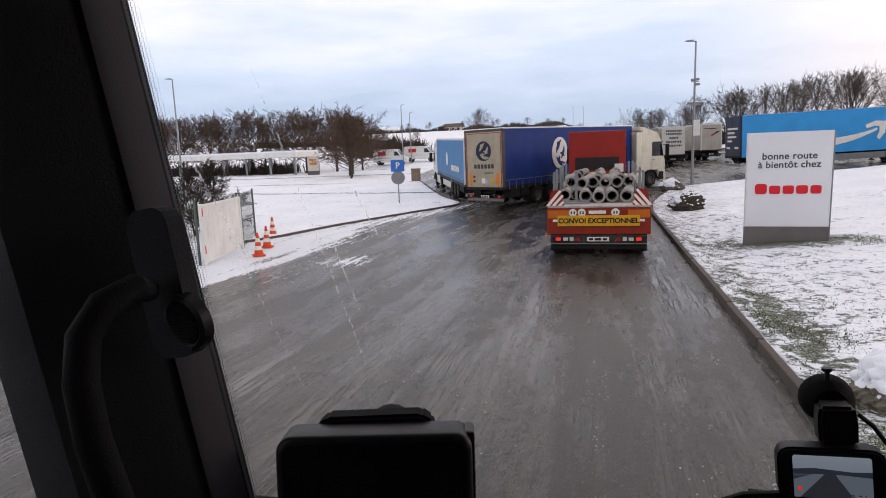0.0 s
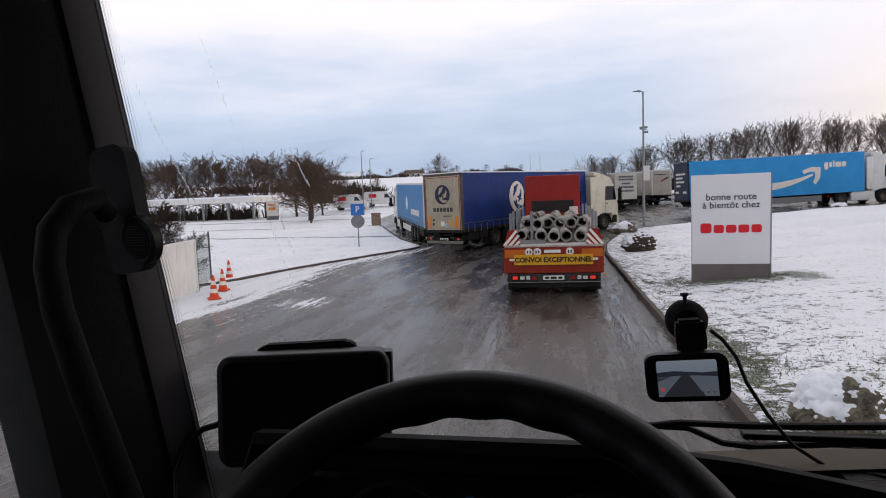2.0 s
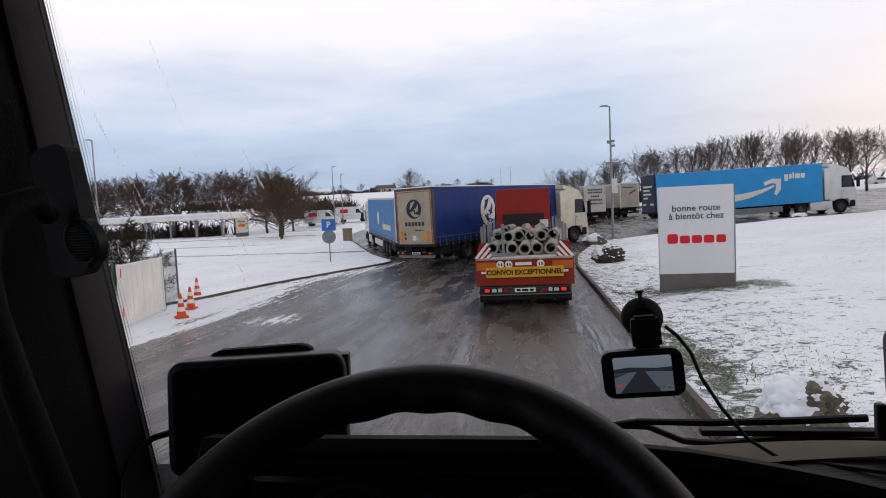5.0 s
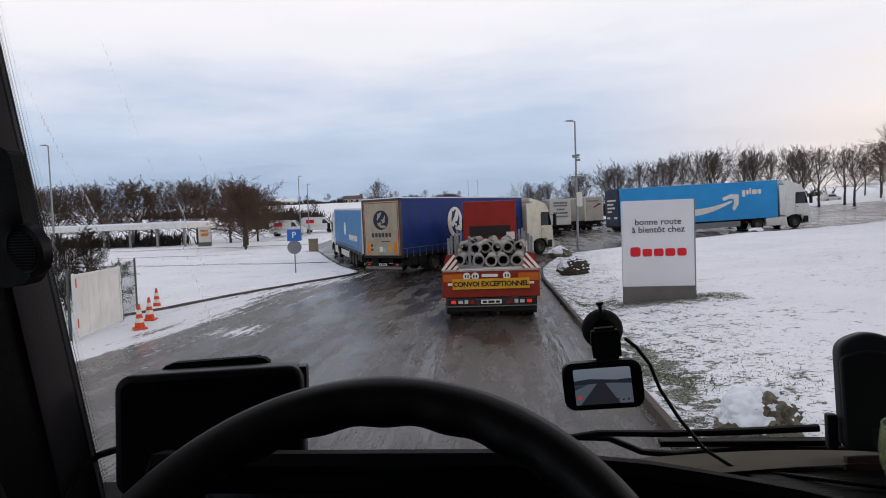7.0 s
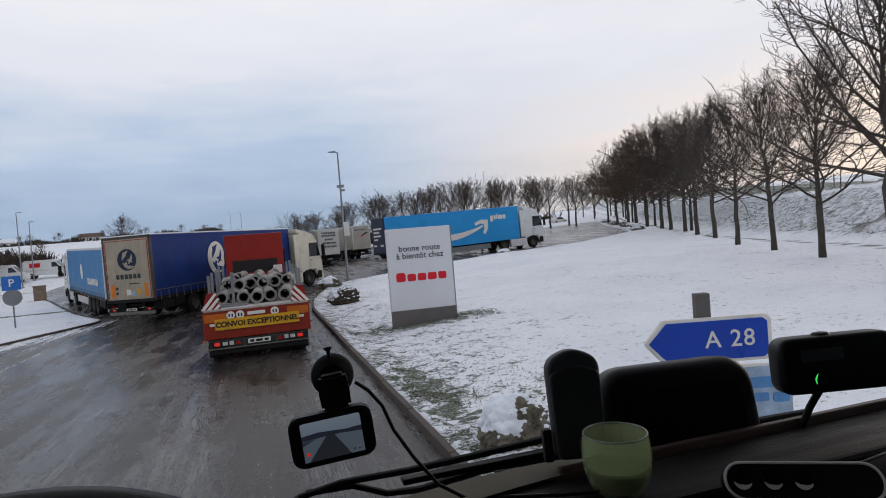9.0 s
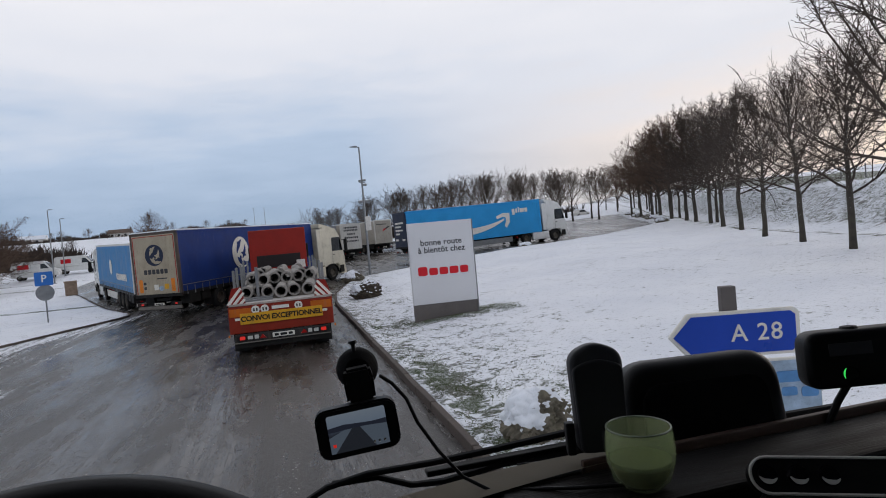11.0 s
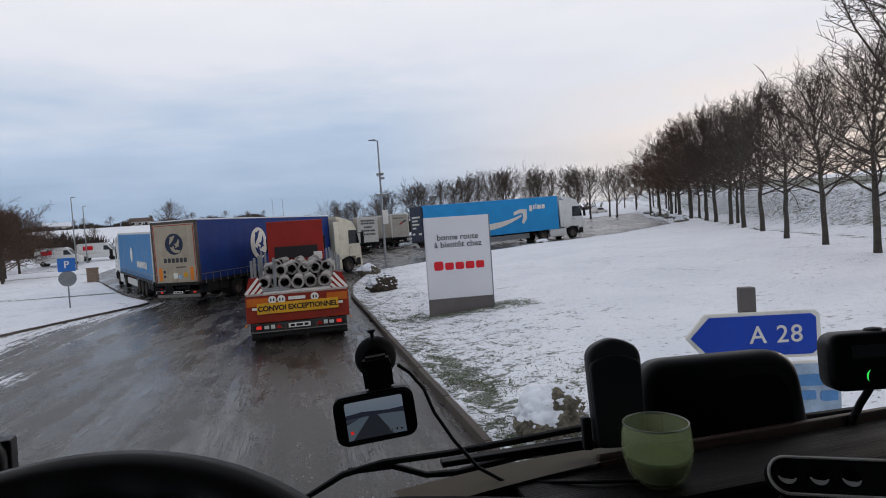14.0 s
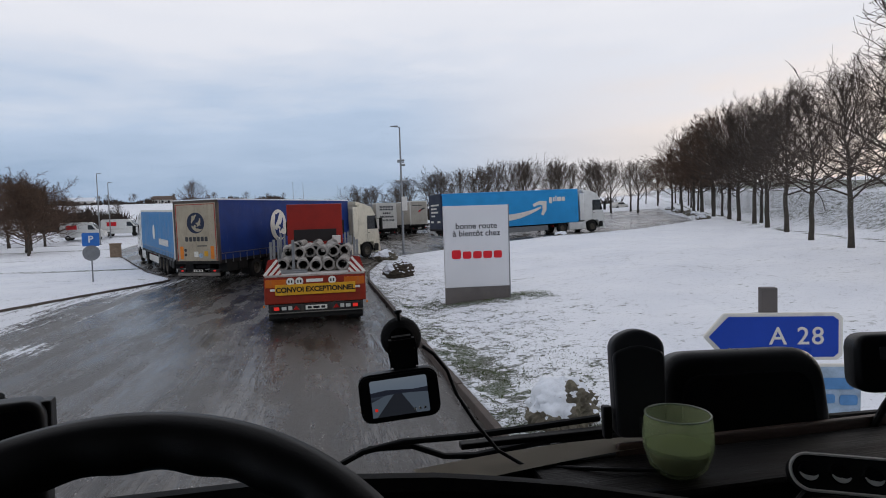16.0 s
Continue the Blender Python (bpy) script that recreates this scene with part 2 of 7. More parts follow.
TARP_NAVY = surf("navy_tarpaulin", (0.016, 0.024, 0.055), 0.45, var=0.2, scale=1.0, bump=0.1)
TARP_GREY = surf("grey_tarpaulin", (0.24, 0.25, 0.27), 0.55, var=0.15, scale=1.0, dirt=0.1, bump=0.1)
TARP_BEIGE = surf("beige_tarpaulin", (0.42, 0.39, 0.34), 0.55, var=0.15, scale=1.0, dirt=0.12, bump=0.1)
TARP_BROWN = surf("maroon_grey_tarpaulin", (0.10, 0.085, 0.09), 0.55, var=0.15, scale=1.0, dirt=0.1, bump=0.1)
DOOR_CREAM = surf("dirty_cream_door", (0.40, 0.345, 0.255), 0.5, var=0.18, scale=1.5, dirt=0.32, dirt_col=(0.22, 0.17, 0.12), bump=0.1)
DOOR_WHITE = surf("white_door", (0.62, 0.60, 0.56), 0.45, var=0.1, scale=1.5, dirt=0.18, bump=0.1)
CREAM = surf("cream_paint", (0.62, 0.53, 0.36), 0.4, var=0.1, scale=2, dirt=0.22, bump=0.05)
WHITE_CAB = surf("white_cab_paint", (0.70, 0.70, 0.68), 0.3, var=0.06, scale=2, dirt=0.12, bump=0.03, coat=0.3)
CREAM_CAB = surf("cream_cab_paint", (0.66, 0.61, 0.49), 0.3, var=0.08, scale=2, dirt=0.15, bump=0.03, coat=0.3)
RED = surf("red_truck_paint", (0.27, 0.016, 0.009), 0.4, var=0.15, scale=2, dirt=0.12, dirt_col=(0.14, 0.03, 0.02), bump=0.05)
TAIL_ORANGE = surf("orange_red_tail_paint", (0.25, 0.024, 0.010), 0.45, var=0.2, scale=3, dirt=0.25, dirt_col=(0.10, 0.04, 0.02), bump=0.05)
GUARD_METAL = surf("dirty_alloy_bar", (0.20, 0.185, 0.165), 0.5, 0.4, 0.3, 6, dirt=0.45)
MAP_BLUE = surf("mid_blue_print", (0.10, 0.26, 0.52), 0.4, var=0.2, scale=9, bump=0.03)
PORTAL = surf("brown_grey_portal", (0.075, 0.058, 0.050), 0.5, var=0.2, scale=3, dirt=0.3, bump=0.05)
ORANGE = surf("orange_reflective_board", (0.52, 0.125, 0.012), 0.4, var=0.12, scale=4, dirt=0.1, bump=0.05)
YELLOW = surf("yellow_reflective_board", (0.66, 0.34, 0.02), 0.4, var=0.1, scale=4, dirt=0.08, bump=0.05)
SIGN_WHITE = surf("white_sign_panel", (0.66, 0.66, 0.68), 0.45, var=0.05, scale=1.2, dirt=0.05, dirt_col=(0.45, 0.44, 0.42), bump=0.04)
SIGN_GREY = surf("brown_grey_sign_foot", (0.135, 0.12, 0.115), 0.55, var=0.15, scale=3, dirt=0.1, bump=0.1)
SIGN_RED = surf("red_sign_lettering", (0.62, 0.015, 0.025), 0.4, var=0.08, scale=4, bump=0.03)
INK = surf("dark_grey_lettering", (0.05, 0.05, 0.055), 0.5, var=0.1, bump=0.03)
BLACK_INK = surf("black_lettering", (0.012, 0.012, 0.012), 0.5, var=0.1, bump=0.03)
WHITE_INK = surf("white_marking", (0.74, 0.72, 0.66), 0.45, var=0.08, dirt=0.08, bump=0.03)
SIGN_BLUE = surf("blue_road_sign", (0.012, 0.06, 0.42), 0.35, var=0.08, scale=3, bump=0.03)
PARK_BLUE = surf("faded_blue_sign", (0.03, 0.15, 0.48), 0.4, var=0.1, scale=3, bump=0.03)
PALE_BLUE = surf("pale_blue_map_board", (0.36, 0.47, 0.60), 0.4, var=0.35, scale=9, bump=0.03)
ROCK_DARK = surf("dark_wet_stone", (0.075, 0.060, 0.045), 0.85, var=0.5, scale=6, dirt=0.3, dirt_col=(0.03, 0.03, 0.015), bump=0.8, fine=35)
ROCK = surf("mossy_limestone", (0.17, 0.15, 0.115), 0.9, var=0.5, scale=6, dirt=0.34, dirt_col=(0.05, 0.055, 0.02), bump=0.8, fine=35)
CAP = surf("rock_snow_cap", (0.80, 0.83, 0.88), 0.75, var=0.1, scale=6, bump=0.4)
BARK = surf("grey_brown_bark", (0.070, 0.060, 0.050), 0.9, var=0.4, scale=3, dirt=0.2, dirt_col=(0.05, 0.06, 0.03), bump=0.6, fine=30)
TWIG = surf("brown_twigs", (0.062, 0.047, 0.038), 0.9, var=0.4, scale=1.5, bump=0.0)
TWIG_DRY = surf("russet_twigs", (0.105, 0.068, 0.048), 0.9, var=0.5, scale=1.2, bump=0.0)
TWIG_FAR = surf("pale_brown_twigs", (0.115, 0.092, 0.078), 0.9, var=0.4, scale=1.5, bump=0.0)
TWIG_DARK = surf("dark_hedge_twigs", (0.045, 0.036, 0.026), 0.9, var=0.5, scale=1.5, bump=0.0)
BLADE = surf("winter_grass_blades", (0.075, 0.10, 0.03), 0.8, var=0.5, scale=0.8, bump=0.0)
GATE = surf("cream_gate_paint", (0.72, 0.71, 0.68), 0.45, var=0.12, scale=1.5, dirt=0.15, bump=0.05)
FENCE = surf("grey_green_wire", (0.10, 0.13, 0.11), 0.5, 0.3, 0.2, 4)
CONE = surf("orange_cone_plastic", (0.70, 0.07, 0.02), 0.5, var=0.15, scale=8, dirt=0.12)
POLE = surf("grey_lamp_post", (0.26, 0.27, 0.28), 0.5, 0.4, 0.2, 2)
BRICK = surf("brown_stone_bin", (0.26, 0.19, 0.14), 0.8, var=0.3, scale=6, bump=0.3)
ROOF_T = surf("brown_roof_tiles", (0.14, 0.10, 0.08), 0.8, var=0.3, scale=3, bump=0.2)
RENDER_W = surf("pale_render", (0.55, 0.52, 0.48), 0.8, var=0.15, scale=1)
AUTO_GLASS = surf("dark_vehicle_glass", (0.012, 0.014, 0.017), 0.06, var=0.05, bump=0.0, spec=0.8)
LAMP_RED = glow("lit_tail_lamp", (1.0, 0.035, 0.02), 0.42)
LAMP_DIM = surf("unlit_red_lamp", (0.35, 0.015, 0.012), 0.25, var=0.1)
LAMP_ORANGE = surf("orange_reflector", (0.75, 0.22, 0.02), 0.4, var=0.15, dirt=0.15)
LAMP_CLEAR = surf("clear_lamp_lens", (0.55, 0.55, 0.52), 0.15, var=0.1)
PLASTIC = surf("black_cab_plastic", (0.005, 0.005, 0.0055), 0.75, spec=0.07, var=0.2, scale=8, bump=0.35, fine=400)
DASH = surf("soft_black_dash", (0.0065, 0.0062, 0.0065), 0.75, spec=0.1, var=0.2, scale=8, bump=0.25, fine=400)
PILLAR = surf("grey_pillar_trim", (0.010, 0.0105, 0.012), 0.75, spec=0.2, var=0.15, scale=8, bump=0.35, fine=350)
LEATHER = surf("black_wheel_leather", (0.004, 0.004, 0.0045), 0.5, spec=0.22, var=0.2, scale=10, bump=0.08, fine=700)
EDGE_TRIM = surf("grey_violet_edge_trim", (0.034, 0.031, 0.038), 0.6, spec=0.2, var=0.1, scale=8, bump=0.1, fine=350)
SATIN = surf("satin_black_case", (0.0065, 0.0065, 0.007), 0.45, spec=0.2, var=0.2, scale=10, bump=0.1, fine=300)
GLOSSY = surf("black_screen_glass", (0.006, 0.006, 0.007), 0.12, var=0.1, scale=6, bump=0.0)
WOOD = surf("dark_wood_trim", (0.085, 0.05, 0.036), 0.45, spec=0.3, var=0.45, scale=5, stretch=(0.3, 6, 6), bump=0.2, fine=60)
MAT_DARK = surf("dark_grained_tray", (0.009, 0.007, 0.0062), 0.6, spec=0.2, var=0.6, scale=9, stretch=(0.4, 5, 5), bump=0.4, fine=60)
BEIGE = surf("beige_dash_trim", (0.26, 0.225, 0.175), 0.7, spec=0.2, var=0.12, scale=5, bump=0.2, fine=300)
CHROME = surf("chrome_trim", (0.55, 0.55, 0.56), 0.2, 1.0, 0.1, 8)
FRIT = surf("black_glass_frit", (0.008, 0.008, 0.009), 0.4, var=0.1, bump=0.0)
GLASS_RIM = surf("thick_glass_rim", (0.22, 0.25, 0.19), 0.15, spec=0.6, var=0.1, bump=0.0)
WAX = surf("pale_green_wax", (0.17, 0.165, 0.075), 0.55, var=0.12, scale=20, bump=0.05)
WINDSCREEN = pane_mat("windscreen_glass", (0.985, 0.99, 0.985))


def streak_mat():
    m, nt, b = nodes_of("dried_water_streak")
    nt.nodes.remove(b)
    tr = node(nt, "ShaderNodeBsdfTransparent")
    tl = node(nt, "ShaderNodeBsdfTranslucent", Color=(0.9, 0.92, 0.95, 1))
    mx = nt.nodes.new("ShaderNodeMixShader")
    nt.links.new(span(nt, noise_of(nt, 60, 2), 0.3, 0.7, 0.15, 0.6), mx.inputs[0])
    nt.links.new(tr.outputs[0], mx.inputs[1])
    nt.links.new(tl.outputs[0], mx.inputs[2])
    nt.links.new(mx.outputs[0], nt.nodes["Material Output"].inputs[0])
    return m


STREAK = streak_mat()
GREEN_LED = glow("green_led", (0.05, 1.0, 0.15), 0.7, (0.02, 0.2, 0.04))
ICON_BLUE = glow("blue_display_icon", (0.12, 0.5, 1.0), 0.9, (0.02, 0.05, 0.1))
ICON_GREY = glow("grey_display_icon", (0.5, 0.5, 0.5), 0.3, (0.1, 0.1, 0.1))


def candle_glass_mat():
    """Frosted green glass: part of the light passes straight on, part is scattered."""
    m, nt, b = nodes_of("frosted_green_glass")
    nz = noise_of(nt, 14, 3)
    nt.links.new(blend(nt, span(nt, nz, 0.3, 0.7), (0.50, 0.54, 0.37), (0.58, 0.62, 0.45)), b.inputs["Base Color"])
    b.inputs["Roughness"].default_value = 0.2
    tr = node(nt, "ShaderNodeBsdfTransparent", Color=(0.80, 0.86, 0.70, 1))
    tl = node(nt, "ShaderNodeBsdfTranslucent", Color=(0.60, 0.68, 0.45, 1))
    m1, m2 = node(nt, "ShaderNodeMixShader", Fac=0.45), node(nt, "ShaderNodeMixShader", Fac=0.72)
    nt.links.new(b.outputs[0], m1.inputs[1])
    nt.links.new(tl.outputs[0], m1.inputs[2])
    nt.links.new(m1.outputs[0], m2.inputs[1])
    nt.links.new(tr.outputs[0], m2.inputs[2])
    nt.links.new(m2.outputs[0], nt.nodes["Material Output"].inputs[0])
    return m


CANDLE_GLASS = candle_glass_mat()


def screen_mat():
    """The dash camera's live picture: sky, horizon and the dark road, in flat bands with soft edges."""
    m, nt, b = nodes_of("dashcam_live_screen")
    tc = nt.nodes.new("ShaderNodeTexCoord")
    sp = nt.nodes.new("ShaderNodeSeparateXYZ")
    nt.links.new(tc.outputs["Object"], sp.inputs[0])
    rp = nt.nodes.new("ShaderNodeValToRGB")
    nz = noise_of(nt, 90, 3)
    hgt = calc(nt, "ADD", span(nt, sp.outputs["Z"], -0.0255, 0.0255), span(nt, nz, 0, 1, -0.06, 0.06))
    for i, (p, c) in enumerate([(0.0, (0.03, 0.035, 0.05)), (0.34, (0.06, 0.075, 0.10)), (0.47, (0.05, 0.06, 0.085)),
                                (0.56, (0.10, 0.13, 0.19)), (0.66, (0.32, 0.42, 0.56)), (1.0, (0.40, 0.50, 0.62))]):
        e = rp.color_ramp.elements[i] if i < 2 else rp.color_ramp.elements.new(p)
        e.position, e.color = p, (*c, 1)
    nt.links.new(hgt, rp.inputs[0])
    b.inputs["Base Color"].default_value = (0.01, 0.01, 0.01, 1)
    b.inputs["Roughness"].default_value = 0.15
    nt.links.new(rp.outputs[0], b.inputs["Emission Color"])
    b.inputs["Emission Strength"].default_value = 0.24
    return m


SCREEN = screen_mat()
SCREEN_ROAD = glow("screen_road_grey", (0.10, 0.12, 0.16), 0.11, (0.01, 0.01, 0.01))
SCREEN_SNOW = glow("screen_snow_white", (0.42, 0.55, 0.72), 0.11, (0.01, 0.01, 0.01))
SCREEN_DARK = glow("screen_dark_trees", (0.02, 0.025, 0.04), 0.5, (0.01, 0.01, 0.01))


# ---------- mesh helpers ----------
def part(name, bm, material, parent=None, label="", smooth=False):
    """Links a bmesh (or a ready mesh) as one mesh object, under a thing or a part."""
    if isinstance(bm, bpy.types.Mesh):
        me = bm
    else:
        bmesh.ops.recalc_face_normals(bm, faces=bm.faces)
        me = bpy.data.meshes.new(name)
        bm.to_mesh(me)
        bm.free()
        if smooth:
            me.polygons.foreach_set("use_smooth", [True] * len(me.polygons))
            me.set_sharp_from_angle(angle=radians(40))
    if material and not me.materials:
        me.materials.append(material)
    ob = new(name, me)
    if parent:
        ob.parent = parent
    if label:
        ob["label"] = label
    return ob


def thing(name, label, category, group="", kind="", m=None):
    ob = tagged(new(name), label, category, group, kind)
    ob.empty_display_size = 0.2
    if m:
        ob.matrix_world = m
    return ob


def box(x0, x1, y0, y1, z0, z1, bevel=0.0, bm=None, seg=2, m=None):
    bm = bm or bmesh.new()
    t = bmesh.new()
    bmesh.ops.create_cube(t, size=1)
    for v in t.verts:
        v.co = Vector(((x0 + x1) / 2 + v.co.x * (x1 - x0), (y0 + y1) / 2 + v.co.y * (y1 - y0), (z0 + z1) / 2 + v.co.z * (z1 - z0)))
    if bevel:
        bmesh.ops.bevel(t, geom=t.edges[:], offset=bevel, segments=seg, affect="EDGES", profile=0.6)
    return merge(bm, t, m)


def merge(bm, t, m=None):
    if m:
        bmesh.ops.transform(t, matrix=m, verts=t.verts)
    me = bpy.data.meshes.new("tmp")
    t.to_mesh(me)
    t.free()
    bm.from_mesh(me)
    bpy.data.meshes.remove(me)
    return bm


def tube(points, radii, seg=8, bm=None, closed=False, cap=True):
    """A round tube along points; radii: one number, or one for each point."""
    bm = bm or bmesh.new()
    pts = [Vector(p) for p in points]
    n = len(pts)
    rad = [radii] * n if isinstance(radii, (int, float)) else radii
    rings, side = [], None
    for i, p in enumerate(pts):
        a = pts[(i - 1) % n] if (i or closed) else p
        b = pts[(i + 1) % n] if (i < n - 1 or closed) else p
        d = (b - a).normalized()
        if side is None:
            side = d.cross(Vector((0, 0, 1)) if abs(d.z) < 0.9 else Vector((1, 0, 0))).normalized()
        side = (side - d * side.dot(d)).normalized()
        up = d.cross(side)
        rings.append([bm.verts.new(p + (side * math.cos(k * math.tau / seg) + up * math.sin(k * math.tau / seg)) * rad[i]) for k in range(seg)])
    for i in range(n if closed else n - 1):
        r, s = rings[i], rings[(i + 1) % n]
        for k in range(seg):
            bm.faces.new((r[k], r[(k + 1) % seg], s[(k + 1) % seg], s[k]))
    if cap and not closed:
        bm.faces.new(rings[0][::-1])
        bm.faces.new(rings[-1])
    return bm


def lathe(profile, seg=20, bm=None, axis="z", at=(0, 0, 0)):
    """Turns (radius, height) pairs round an axis."""
    bm = bm or bmesh.new()
    rings = []
    for r, h in profile:
        ring = []
        for k in range(seg):
            a = k * math.tau / seg
            c, s = r * math.cos(a), r * math.sin(a)
            q = {"z": (c, s, h), "x": (h, c, s), "y": (c, h, s)}[axis]
            ring.append(bm.verts.new(Vector(q) + Vector(at)))
        rings.append(ring)
    for r, s in zip(rings, rings[1:]):
        for k in range(seg):
            bm.faces.new((r[k], r[(k + 1) % seg], s[(k + 1) % seg], s[k]))
    return bm


def prism(outline, d0, d1, axis="x", bevel=0.0, bm=None, seg=2):
    """A flat outline pushed from d0 to d1 along an axis. Outline in the other two axes, in order."""
    bm = bm or bmesh.new()
    t = bmesh.new()
    put = {"x": lambda a, b, d: (d, a, b), "y": lambda a, b, d: (a, d, b), "z": lambda a, b, d: (a, b, d)}[axis]
    lo = [t.verts.new(put(a, b, d0)) for a, b in outline]
    hi = [t.verts.new(put(a, b, d1)) for a, b in outline]
    n = len(outline)
    t.faces.new(lo)
    t.faces.new(hi[::-1])
    for i in range(n):
        t.faces.new((lo[i], hi[i], hi[(i + 1) % n], lo[(i + 1) % n]))
    bmesh.ops.recalc_face_normals(t, faces=t.faces)
    if bevel:
        bmesh.ops.bevel(t, geom=t.edges[:], offset=bevel, segments=seg, affect="EDGES")
    return merge(bm, t)


def rounded(w, h, r, n=4):
    """Outline of a rounded rectangle round the origin."""
    out = []
    for cx, cy, a0 in ((w / 2 - r, h / 2 - r, 0), (-w / 2 + r, h / 2 - r, 90), (-w / 2 + r, -h / 2 + r, 180), (w / 2 - r, -h / 2 + r, 270)):
        for k in range(n + 1):
            a = radians(a0 + 90 * k / n)
            out.append((cx + r * math.cos(a), cy + r * math.sin(a)))
    return out


def softened(corners, n=6):
    """Outline from corners (a, b, radius), each turned into a round corner."""
    out = []
    for k, (a, b, r) in enumerate(corners):
        p = Vector((a, b))
        u = (Vector(corners[k - 1][:2]) - p).normalized()
        v = (Vector(corners[(k + 1) % len(corners)][:2]) - p).normalized()
        p0, p1 = p + u * r, p + v * r
        for i in range(n + 1):
            t = i / n
            q = p0 * (1 - t) ** 2 + p * (2 * t * (1 - t)) + p1 * t * t
            out.append((q.x, q.y))
    return out


def pillow(outline, d0, d1, r, n=4):
    """Outline pushed from d0 to d1 along y, with the edge towards -y rounded off by r and the far one by half of it."""
    bm = bmesh.new()
    a0, a1 = min(p[0] for p in outline), max(p[0] for p in outline)
    b0, b1 = min(p[1] for p in outline), max(p[1] for p in outline)
    ca, cb = (a0 + a1) / 2, (b0 + b1) / 2
    stack = [(r * (1 - math.sin(k / n * math.pi / 2)), d0 + r * (1 - math.cos(k / n * math.pi / 2))) for k in range(n + 1)]
    stack += [(r / 2 * (1 - math.cos(k / n * math.pi / 2)), d1 - r / 2 * (1 - math.sin(k / n * math.pi / 2))) for k in range(n + 1)]
    rings = [[bm.verts.new((ca + (a - ca) * (1 - 2 * e / (a1 - a0)), d, cb + (b - cb) * (1 - 2 * e / (b1 - b0)))) for a, b in outline] for e, d in stack]
    m = len(outline)
    for p, q in zip(rings, rings[1:]):
        for i in range(m):
            bm.faces.new((p[i], p[(i + 1) % m], q[(i + 1) % m], q[i]))
    bm.faces.new(rings[0])
    bm.faces.new(rings[-1])
    return bm


def disc(r, n=28, sx=1.0, sy=1.0):
    return [(r * sx * math.cos(k * math.tau / n), r * sy * math.sin(k * math.tau / n)) for k in range(n)]


def words(text, size, depth=0.004, spread=1.0, bold=0.0):
    """Mesh of a line of writing, centred, lying in the xz plane and facing -y."""
    cu = bpy.data.curves.new("words", "FONT")
    cu.body, cu.size, cu.extrude, cu.space_character, cu.offset = text, size, depth / 2, spread, bold
    cu.align_x, cu.align_y, cu.resolution_u = "CENTER", "CENTER", 3
    ob = bpy.data.objects.new("words", cu)
    scene.collection.objects.link(ob)
    me = bpy.data.meshes.new_from_object(ob.evaluated_get(bpy.context.evaluated_depsgraph_get()))
    bpy.data.objects.remove(ob)
    bpy.data.curves.remove(cu)
    me.transform(Matrix.Rotation(radians(90), 4, "X"))
    me.materials.clear()
    return me


def sm(a, b, x):
    t = min(1, max(0, (x - a) / (b - a)))
    return t * t * (3 - 2 * t)


# ---------- lie of the land ----------
def bank_side(x, y):
    return (x - 21.7) * 0.886 - (y - 21.7) * 0.464 + 0.3


def land(x, y):
    """Height of the paved ground."""
    u = bank_side(x, y)
    return (-0.32 * sm(1, 7, -x) * (1 - sm(40, 70, y)) * sm(6, 14, y) + 0.75 * sm(3, 20, x) * sm(3, 20, y) + 0.5 * sm(38, 70, y)
            + (0.03 + 0.024 * sm(-4, -22, x)) * max(0, min(y, 420) - 100 + 20 * sm(80, 100, y)) + 0.04 * max(0, min(x, 120) - 30) * sm(30, 90, y) + 3.0 * sm(4, 13, u)
            + 0.5 * sm(13.5, 75, u))


def edge_right(y):
    """Kerb of the lawn by the lane, which bends round to the far road."""
    return float(np.interp(y, (-40, 26, 30.4, 34, 39, 41.5, 42.7, 43.6, 46, 51, 57, 62, 72, 118, 400),
                           (2.3, 2.3, 2.65, 3.3, 4.4, 5.6, 8.0, 13.5, 19.5, 27.2, 35.4, 42, 47.6, 70, 210)))


def edge_left(y):
    return float(np.interp(y, (-40, 14, 20.5, 22.1, 25.6, 28, 31.2, 34.6, 36.0, 37.2, 39.4, 41.6, 54, 60, 92, 400),
                           (-11.4, -11.4, -12.6, -11.9, -11.1, -10.3, -9.15, -7.85, -7.65, -8.1, -9.1, -10.2, -15.2, -18, -24, -24)))


def steps(stops):
    """Numbers from stretch to stretch: (start, end, step)."""
    out = []
    for a, b, s in stops:
        n = max(1, round((b - a) / s))
        out += [a + (b - a) * i / n for i in range(n)]
    return out + [stops[-1][1]]


def sheet(name, rows, cols, place, material, label="", category="", kind="structure", bare=None, skirt=0.0):
    """A grid sheet; place(row, col) gives a point. bare: how much turf or slush shows at a point."""
    pts = [place(r, c) for r in rows for c in cols]
    w, h = len(cols), len(rows)
    faces = [(j * w + i, j * w + i + 1, (j + 1) * w + i + 1, (j + 1) * w + i) for j in range(h - 1) for i in range(w - 1)]
    if skirt:
        base = len(pts)
        rim = [j * w for j in range(h)]
        pts += [(pts[k][0], pts[k][1], pts[k][2] - skirt) for k in rim]
        faces += [(rim[j], rim[j + 1], base + j + 1, base + j) for j in range(h - 1)]
    me = bpy.data.meshes.new(name)
    me.from_pydata(pts, [], faces)
    me.polygons.foreach_set("use_smooth", [True] * len(faces))
    lay = me.attributes.new("bare", "FLOAT", "POINT")
    lay.data.foreach_set("value", [bare(p) if bare else 0.0 for p in pts])
    me.materials.append(material)
    ob = new(name, me)
    return tagged(ob, label, category, "", kind)


def fuzz(x, y, s):
    return noise.noise(Vector((x * s, y * s, 3.7)))


